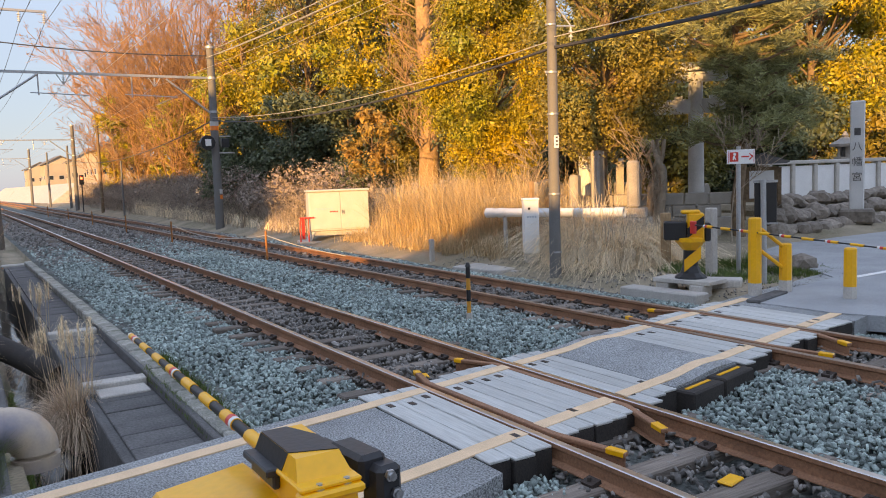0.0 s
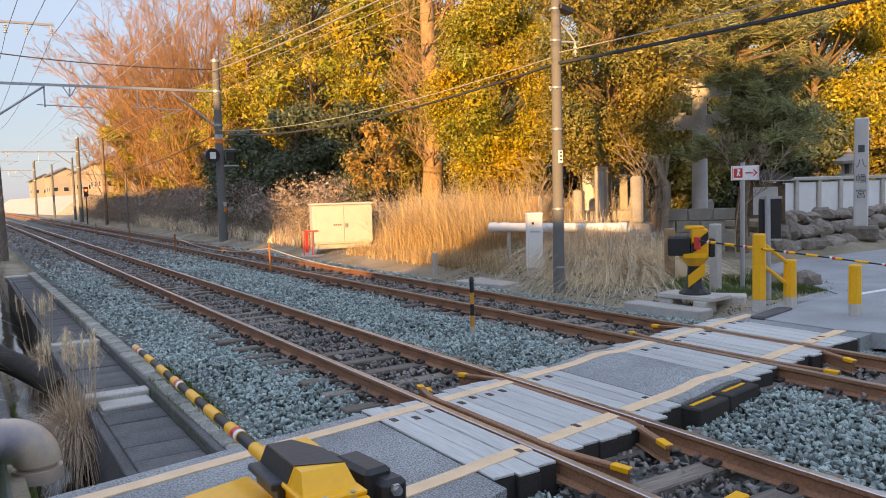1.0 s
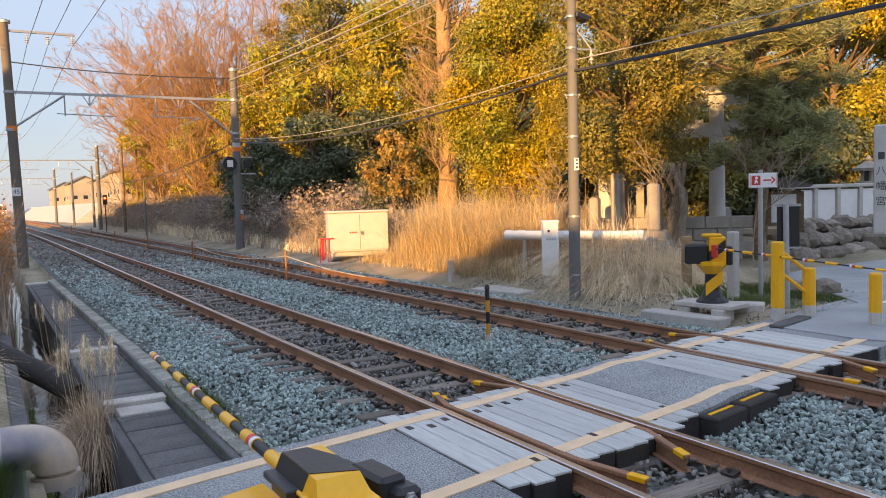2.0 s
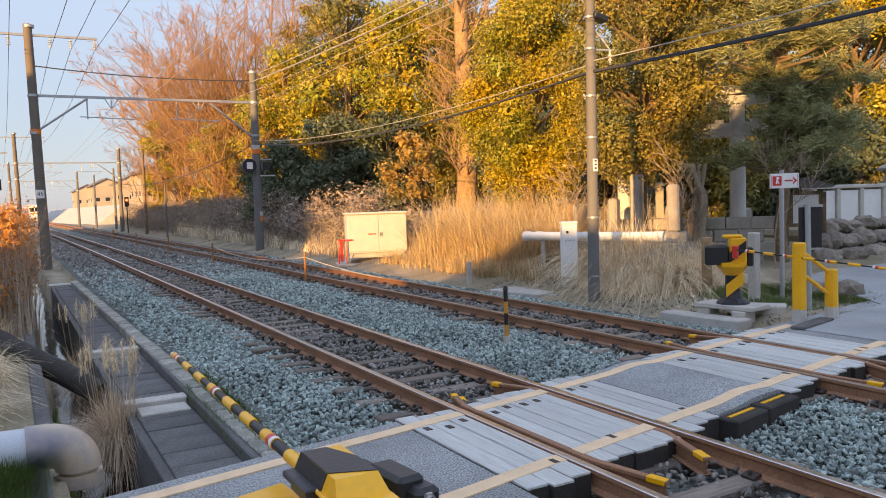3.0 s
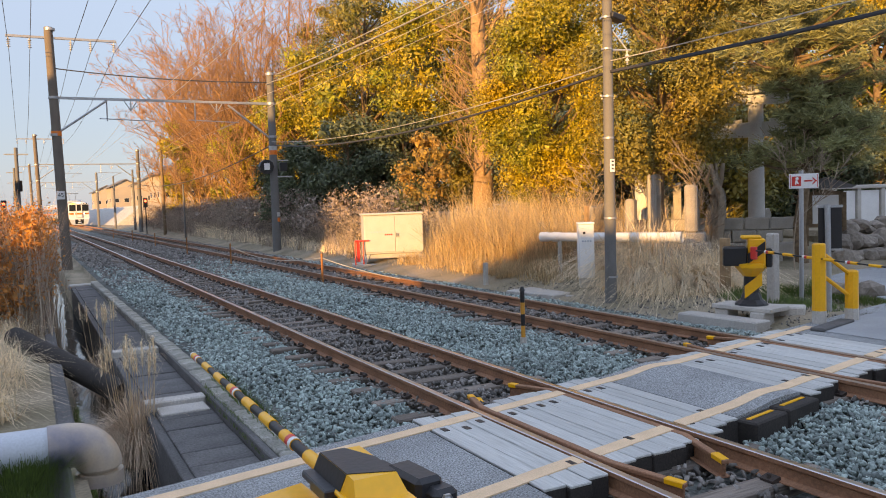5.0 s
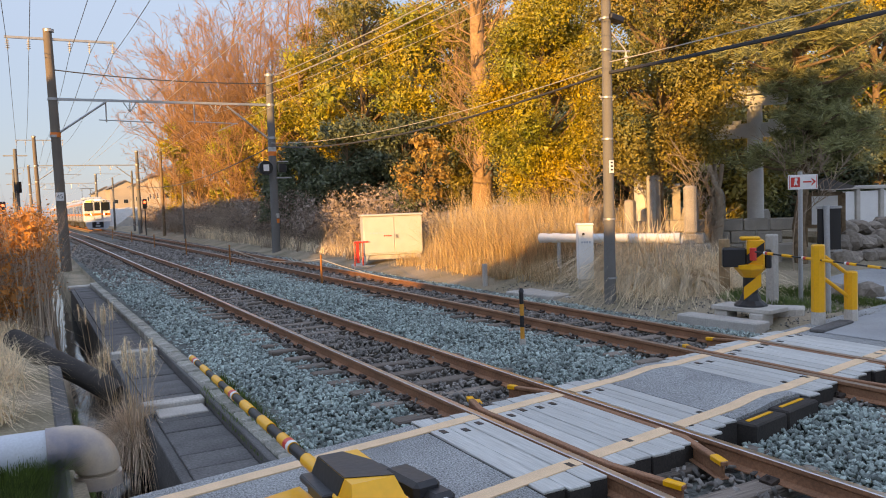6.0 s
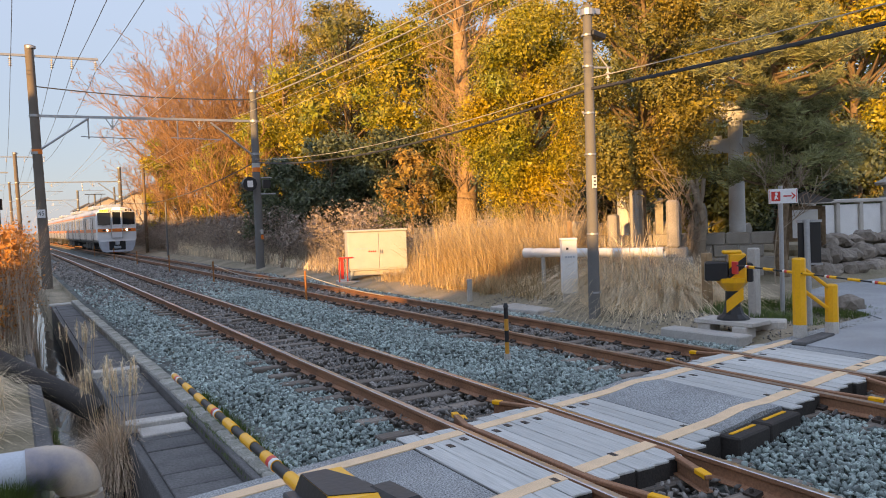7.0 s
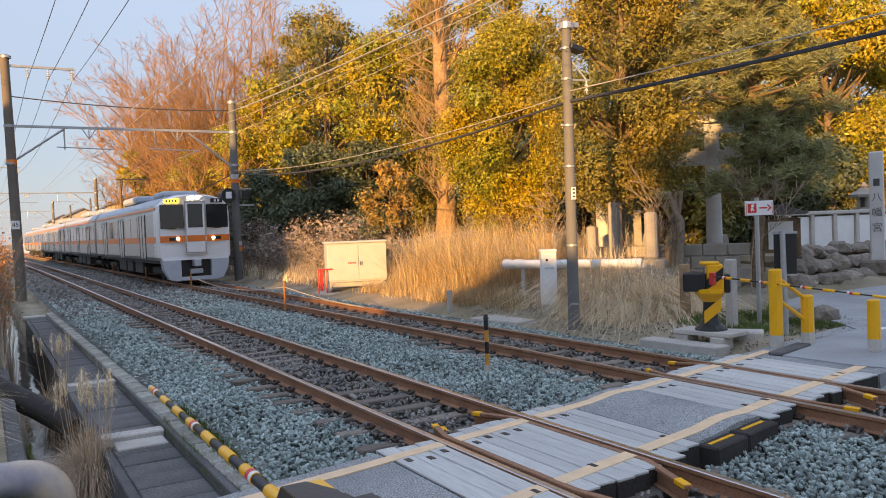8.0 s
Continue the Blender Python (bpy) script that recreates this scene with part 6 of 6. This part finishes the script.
# low terrace of squared stones behind the dry grass
terrace = thing("stone_terrace", "low terrace wall of squared pale stones in the shrine ground", "wall", (12.4, 18.4, 0.0), -52)
tb = Geo().box((0, 0, 0), (0.58, 0.4, 0.3), bevel=0.025).mesh("block", M_GRANITE)
for row in range(4):
    for i in range(11):
        ob = part("block", tb, M_GRANITE, terrace)
        ob.matrix_basis = pose(0.3 + 0.6 * i + 0.3 * (row % 2), 0.03 * row + 0.02 * math.sin(i * 5 + row), 0.15 + 0.31 * row)
fe = thing("stone_fence", "row of square granite fence posts around the shrine", "fence")
fpm = Geo().box((0, 0, 0.6), (0.17, 0.17, 1.3), bevel=0.02).mesh("post", M_GRANITE)
for i in range(34):
    o = part("post", fpm, M_GRANITE, fe)
    o.matrix_basis = pose(14.3 + i * 0.1, 28.5 - i * 0.33, 0.25 + 0.1 * (i % 5 == 0), 0, 0, 17)
part("rail", Geo().box((15.95, 23.06, 1.1), (0.1, 11.4, 0.12), pose(0, 0, 0, 0, 0, 17), 0.01), M_GRANITE, fe)
nb = thing("notice_board", "wooden notice board with a white sheet under a small roof", "notice board", (18.6, 13.6, 0.0), -50)
part("sheet", Geo().box((0, -0.04, 1.35), (0.62, 0.02, 0.75)), M_WHITE, nb)
part("backing", Geo().box((0, 0, 1.35), (0.85, 0.05, 0.95)), M_BARK, nb)
part("roof", Geo().prism([(-0.7, 0), (0, 0.25), (0.7, 0), (0.6, -0.05), (-0.6, -0.05)], 0.6, pose(0, -0.3, 1.95)), M_ROOF, nb)
for x in (-0.45, 0.45):
    part("post", Geo().box((x, 0, 0.9), (0.09, 0.09, 1.8)), M_BARK, nb)


def house(x, y, w, d, h, rz, label, windows=True, roof_h=1.6, name="house", z=-0.3):
    """A plain house: walls w by d, eaves at h, a gabled roof, windows along its sides."""
    t = thing(name, label, "house", (x, y, z), rz, "houses")
    part("wall", Geo().box((0, 0, h / 2), (w, d, h)), M_WALLP, t)
    part("roof", Geo().prism([(-w / 2 - 0.5, h - 0.1), (0, h + roof_h), (w / 2 + 0.5, h - 0.1), (w / 2 + 0.5, h + 0.1), (0, h + roof_h + 0.2), (-w / 2 - 0.5, h + 0.1)][::-1], d + 0.9, pose(0, -d / 2 - 0.45, 0)), M_ROOF, t)
    part("gable", Geo().prism([(-w / 2, h), (w / 2, h), (0, h + roof_h - 0.05)], d - 0.02, pose(0, -d / 2 + 0.01, 0)), M_WALLP, t)
    if windows:
        for st in range(int(h // 2.6)):
            for i in range(3):
                for ax in (0, 1):
                    s = (0.9, 0.08, 0.8) if ax == 0 else (0.08, 0.9, 0.8)
                    c = (-w / 3 + i * w / 3, -d / 2, 1.6 + st * 2.7) if ax == 0 else (-w / 2, -d / 3 + i * d / 3, 1.6 + st * 2.7)
                    wd = part("window", Geo().box(c, (s[0] + 0.1 * (ax == 0), s[1] - 0.03, s[2] + 0.1) if ax == 0 else (s[0] - 0.03, s[1] + 0.1, s[2] + 0.1)), M_OFFWHITE, t)
                    part("pane", Geo().box(c, s), M_GLASS, wd)
    return t


house(20.6, 130, 6.0, 8, 4.6, 4, "two-storey house with a tiled roof in warm light", z=2.8)
house(20.6, 160, 6, 8, 4.0, -3, "pale two-storey house above the embankment", z=2.8)
house(18.6, 185, 6, 8, 4.4, 2, "pale two-storey house above the embankment", z=2.8)
house(17.2, 212, 6, 8, 4.0, 0, "pale two-storey house far along the line", z=2.8)
house(25, 30, 5, 5, 2.6, 20, "small wooden shrine hall with a tiled roof", False, 1.5, "shrine_hall")
em = Geo().prism([(0, 0), (70, 0), (70, 3.1), (4.2, 3.1)], 130, pose(10.6, 122, -0.3, 0, 0, 1.5))
solid("embankment", em, M_CONC, "pale concrete slope beside the line", "embankment", kind="structure")
wl = thing("shrine_wall", "long low white wall with square posts and a flat coping", "wall", (22.6, 16.3, 0.7), -9)
part("coping", Geo().box((8, 0, 1.22), (16.6, 0.32, 0.12), bevel=0.02), M_CONC, wl)
for i in range(17):
    part("post", Geo().box((i * 1.0, -0.02, 0.58), (0.16, 0.24, 1.16), bevel=0.015), M_CONC, wl)
    if i < 16:
        part("panel", Geo().box((i * 1.0 + 0.5, 0, 0.55), (0.83, 0.12, 1.1), bevel=0.01), M_WHITE, wl)
for k, (x, y, h) in enumerate(((10.3, 70, 7.0), (10.6, 92, 6.5), (10.2, 108, 6.5), (10.2, 60, 3.8))):
    solid("line_pole", Geo().cyl((x + drift(y), y, -0.4), (x + drift(y), y, h), 0.14 if k < 3 else 0.07, 0.1 if k < 3 else 0.06, n=10), M_POLE if k else M_BARK, "slender pole beside the line", "pole", "line poles", smooth=True)
for k, (x, y, h) in enumerate(((-0.6, 66, 7.2), (-1.2, 100, 7.5), (-1.5, 118, 7))):
    t = thing("signal_mast", "dark mast with equipment far along the line", "mast", (x, y, -0.3), 0, "signal masts")
    part("mast", Geo().cyl((0, 0, 0), (0, 0, h), 0.16, 0.12, n=10), M_POLE, t, smooth=True)
    part("crossarm", Geo().box((0, 0, h - 0.5), (1.6, 0.1, 0.1)), M_GALV, t)
    part("transformer", Geo().cyl((0.05, -0.3, h * 0.55), (0.05, -0.3, h * 0.55 + 0.8), 0.25, n=10), M_BLACK, t, smooth=True)
M_SIGNAL = glow("red_signal_lamp", (1.0, 0.05, 0.03), 4.0)
for x, y in ((9.9, 78), (-1.6, 72)):
    t = thing("signal", "small railway signal showing red", "signal", (x + drift(y), y, -0.3), 0, "signals")
    part("post", Geo().cyl((0, 0, 0), (0, 0, 3.2), 0.05, n=8), M_BLACK, t)
    part("head", Geo().box((0, 0, 3.0), (0.4, 0.15, 0.9), bevel=0.05), M_BLACK, t)
    part("lens", Geo().cyl((0, -0.08, 3.15), (0, -0.11, 3.15), 0.11, n=12), M_SIGNAL, t, "lit red lens")

# unseen houses added behind the camera, sized so their shade lies over the line
for y, d, h, rh in ((-27.4, 21.4, 10.7, 1.0), (-13.35, 6.7, 6.5, 0.7), (-3.7, 12.6, 4.5, 1.0), (6.0, 3.6, 4.6, 0.9), (13, 8.5, 10.5, 1.4), (25.6, 15.8, 8.0, 1.0), (45, 21, 7.4, 1.0), (68, 18, 6.2, 1.0)):
    house(-23, y, 7, d, h, 0, "unseen plain house block added to shade the line", False, rh)

# ---------------------------------------------------------------- the train
M_HEAD = glow("headlamp", (1.0, 0.9, 0.7), 5.0)
M_DEST = glow("destination_display", (0.9, 0.6, 0.1), 0.8)
M_TGLASS = mat("train_glazing", (0.02, 0.024, 0.028), 0.05, var=0.1, bump=0, spec=0.6)
SIDE = [(-1.36, 0.98), (-1.475, 1.12), (-1.475, 2.9), (-1.43, 3.25), (-1.2, 3.5), (-0.7, 3.66), (0, 3.72), (0.7, 3.66), (1.2, 3.5), (1.43, 3.25), (1.475, 2.9), (1.475, 1.12), (1.36, 0.98)]


def car(front):
    """A steel railcar 19.6 m long whose nose is at y = 0 and which runs towards -y."""
    t = thing("railcar", "stainless steel commuter railcar with an orange band" + (" and white cab front" if front else ""), "train", group="railcars")
    n = len(SIDE)
    g = Geo()
    st = [(0.55, 1.0, 0.0), (19.6, 1.0, 0.0)] if front else [(0.3, 1.0, 0.0), (19.6, 1.0, 0.0)]
    for y, k, dz in st:
        g.v += [(x * k, y, z + dz) for x, z in SIDE]
    for i in range(n):
        g.f.append((i, (i + 1) % n, n + (i + 1) % n, n + i))
    g.f += [tuple(range(n)), tuple(range(2 * n - 1, n - 1, -1))]
    g.m = [0] * len(g.f)
    part("body", g, M_STEELCAR, t, smooth=False)
    part("roof", Geo().prism([(-1.42, 3.28), (-1.2, 3.53), (-0.7, 3.69), (0, 3.75), (0.7, 3.69), (1.2, 3.53), (1.42, 3.28)], 19.0, pose(0, 0.6, 0)), M_SKIRT, t, "grey ribbed roof", True)
    part("air_conditioner", Geo().box((0, 10, 3.88), (1.9, 4.2, 0.32), bevel=0.08), M_SKIRT, t)
    part("air_conditioner", Geo().box((0, 3.6, 3.84), (1.5, 2.4, 0.26), bevel=0.08), M_SKIRT, t)
    for s in (-1, 1):
        part("band", Geo().box((s * 1.478, 10.1, 1.84), (0.012, 18.9, 0.26)), M_ORANGE, t, "orange side band")
        part("thin_band", Geo().box((s * 1.44, 10.1, 3.12), (0.09, 18.9, 0.09), pose(0, 0, 0, 0, s * -8, 0)), M_ORANGE, t, "thin orange band under the roof")
        for z in (1.2, 1.38, 1.55):
            part("rib", Geo().box((s * 1.478, 10.1, z), (0.018, 18.9, 0.02)), M_STEELCAR, t)
        for y in (3.6, 9.6, 15.6):
            d = part("door", Geo().box((s * 1.472, y, 2.0), (0.03, 1.35, 1.9), bevel=0.01), M_STEELCAR, t)
            for k in (-0.33, 0.33):
                part("door_pane", Geo().box((s * 1.478, y + k, 2.4), (0.034, 0.48, 0.85)), M_TGLASS, d)
            for k in (-0.7, 0.0, 0.7):
                part("door_seal", Geo().box((s * 1.479, y + k, 2.0), (0.03, 0.13, 1.9)), M_UNDER, d)
        for y in (1.5, 5.7, 7.5, 11.7, 13.5, 17.8):
            if not (front and y == 1.5):
                part("window", Geo().box((s * 1.474, y, 2.42), (0.02, 1.55, 0.92), bevel=0.005), M_TGLASS, t)
    part("underframe", Geo().box((0, 10, 0.92), (2.6, 18.6, 0.16)), M_UNDER, t)
    for y, w in ((6.6, 2.0), (9.2, 1.6), (11.6, 2.2)):
        part("equipment_box", Geo().box((0, y, 0.58), (2.4, w, 0.56), bevel=0.03), M_UNDER, t)
    for y in (3.0, 16.6):
        b = part("bogie", Geo().box((0, y, 0.5), (2.0, 2.6, 0.26), bevel=0.04), M_UNDER, t)
        for k in (-1.05, 1.05):
            for s in (-0.53, 0.53):
                part("wheel", Geo().cyl((s - 0.06, y + k, 0.43), (s + 0.06, y + k, 0.43), 0.43, n=20), M_UNDER, b)
    if front:
        # rounded nose: sections that draw in towards the front
        g = Geo()
        st = [(0.0, 0.955, 0.975), (0.06, 0.983, 0.988), (0.2, 0.996, 0.997), (0.95, 1.004, 1.004)]
        for y, k, kz in st:
            g.v += [(x * k, y + 0.10 * (x / 1.475) ** 2 * (1 - y / 0.95), 0.95 + (z - 0.95) * kz) for x, z in SIDE]
        for j in range(len(st) - 1):
            for i in range(n):
                g.f.append((j * n + i, j * n + (i + 1) % n, (j + 1) * n + (i + 1) % n, (j + 1) * n + i))
        # front face as a fan of strips
        for i in range(n // 2 - 1):
            g.f.append((i, i + 1, n - 2 - i, n - 1 - i))
        g.f.append((n // 2 - 1, n // 2, n // 2 + 1))
        g.m = [0] * len(g.f)
        cabp = part("cab", g, M_CAB, t, "white painted cab front", False)

        def fx(x, p=-0.004):
            return p + 0.10 * (x / 1.475) ** 2
        for x, w in ((-0.92, 0.92), (0.92, 0.92)):
            part("windscreen", Geo().box((x, fx(x), 2.78), (w, 0.03, 0.98), pose(0, 0, 0, 0, 0, 6.8 * (1 if x > 0 else -1)), 0.01), M_TGLASS, cabp, "dark windscreen")
            part("lamp_bezel", Geo().box((x * 0.92, fx(x * 0.92, -0.014), 1.86), (0.42, 0.03, 0.13), pose(0, 0, 0, 0, 0, 6 * (1 if x > 0 else -1))), M_BLACK, cabp)
            part("headlamp", Geo().cyl((x * 0.78, fx(x * 0.78, -0.02), 1.86), (x * 0.78, fx(x * 0.78, -0.05), 1.86), 0.068, n=14), M_HEAD, cabp, "lit headlamp")
            part("wiper", Geo().box((x, fx(x, -0.03), 2.28), (0.3, 0.02, 0.03)), M_BLACK, cabp)
            part("orange_band", Geo().box((x * 1.0, fx(x, 0.0), 1.86), (0.98, 0.02, 0.26), pose(0, 0, 0, 0, 0, 6.8 * (1 if x > 0 else -1))), M_ORANGE, cabp, "orange front band")
        part("end_door", Geo().box((0, -0.02, 2.32), (0.78, 0.05, 2.1), bevel=0.02), M_CAB, cabp)
        part("door_frame", Geo().box((-0.4, -0.035, 2.3), (0.05, 0.06, 2.2), bevel=0.015).box((0.4, -0.035, 2.3), (0.05, 0.06, 2.2), bevel=0.015).box((0, -0.035, 3.39), (0.85, 0.06, 0.05)).box((0, -0.035, 1.22), (0.85, 0.06, 0.05)), M_STEELCAR, cabp, "steel door frame")
        part("door_pane", Geo().box((0, -0.03, 2.8), (0.6, 0.05, 0.98), bevel=0.01), M_TGLASS, cabp)
        part("orange_band", Geo().box((0, -0.03, 1.86), (0.72, 0.05, 0.26)), M_ORANGE, cabp)
        part("marker_lamp", Geo().box((-0.14, 0.02, 3.56), (0.22, 0.06, 0.1), bevel=0.02), M_HEAD, cabp, "lit roof lamp")
        part("marker_lamp", Geo().box((0.14, 0.02, 3.56), (0.22, 0.06, 0.1), bevel=0.02), M_HEAD, cabp, "lit roof lamp")
        part("display", Geo().box((-0.92, fx(0.92, 0.0), 3.42), (0.6, 0.05, 0.17), pose(0, 0, 0, 0, 0, -6.8)), M_DEST, cabp, "amber destination display")
        for i in range(4):
            part("display_bar", Geo().box((-1.1 + 0.12 * i, fx(1.1 - 0.12 * i, -0.028), 3.42), (0.07, 0.01, 0.09), pose(0, 0, 0, 0, 0, -6.8)), M_BLACK, cabp)
        part("display", Geo().box((0.92, fx(0.92, 0.0), 3.42), (0.5, 0.05, 0.17), pose(0, 0, 0, 0, 0, 6.8)), M_BLACK, cabp, "dark service display")
        for i in range(2):
            part("display_bar", Geo().box((0.85 + 0.14 * i, fx(0.9, -0.03), 3.42), (0.09, 0.01, 0.1), pose(0, 0, 0, 0, 0, 6.8)), M_WHITE, cabp)
        part("skirt", Geo().prism([(-1.36, 0.98), (-1.3, 0.6), (-1.1, 0.2), (-0.85, 0.12), (-0.62, 0.12), (-0.62, 0.98)], 0.5, pose(0, 0.06, 0)), M_SKIRT, t, "grey snow skirt")
        part("skirt", Geo().prism([(1.36, 0.98), (1.3, 0.6), (1.1, 0.2), (0.85, 0.12), (0.62, 0.12), (0.62, 0.98)], 0.5, pose(0, 0.06, 0)), M_SKIRT, t, "grey snow skirt")
        part("skirt_foot", Geo().box((0, 0.2, 0.2), (1.3, 0.3, 0.16), bevel=0.02), M_SKIRT, t)
        # black block stands in for the shaded hollow behind the coupler
        part("recess", Geo().box((0, 0.45, 0.6), (1.3, 0.3, 0.8)), M_BLACK, t)
        part("coupler", Geo().box((0, 0.05, 0.85), (0.28, 0.5, 0.3), bevel=0.03).box((0, 0.1, 0.5), (0.5, 0.2, 0.2), bevel=0.03), M_SKIRT, t, "steel coupler")
        g = Geo()
        for s in (-0.5, 0.5):
            g.cyl((s, 14.5, 3.8), (s, 15.6, 4.6), 0.03, n=6).cyl((s, 15.6, 4.6), (s * 1.1, 14.5, 5.32), 0.025, n=6)
        g.cyl((-0.9, 14.5, 5.34), (0.9, 14.5, 5.34), 0.035, n=8).cyl((-0.5, 14.5, 3.8), (0.5, 14.5, 3.8), 0.03, n=6)
        part("pantograph", g, M_UNDER, t, "raised pantograph")
    else:
        part("gangway", Geo().box((0, 0.1, 2.0), (0.9, 0.45, 1.9)), M_BLACK, t, "dark gangway bellows")
    return t


train = [car(True), car(False)]
for _ in range(3):
    train.append(copy_thing(train[1], pose(0, 400, 0)))


def nose(t):
    """How far down the line the train's nose is."""
    return 33.2 + 33.8 * (8.0 - t)


def motions():
    times = [0.5 * i for i in range(17)]
    for k, c in enumerate(train):
        rows = []
        for t in times:
            y = nose(t) + 20.0 * k
            xa, xb = drift(y + 3), drift(y + 16.6)
            turn = math.degrees(math.atan2(xa - xb, 13.6))
            rows.append((t, pose(XF + GAUGE / 2 + xa, y, 0, 0, 0, turn)))
        walk(c, rows)


motions()
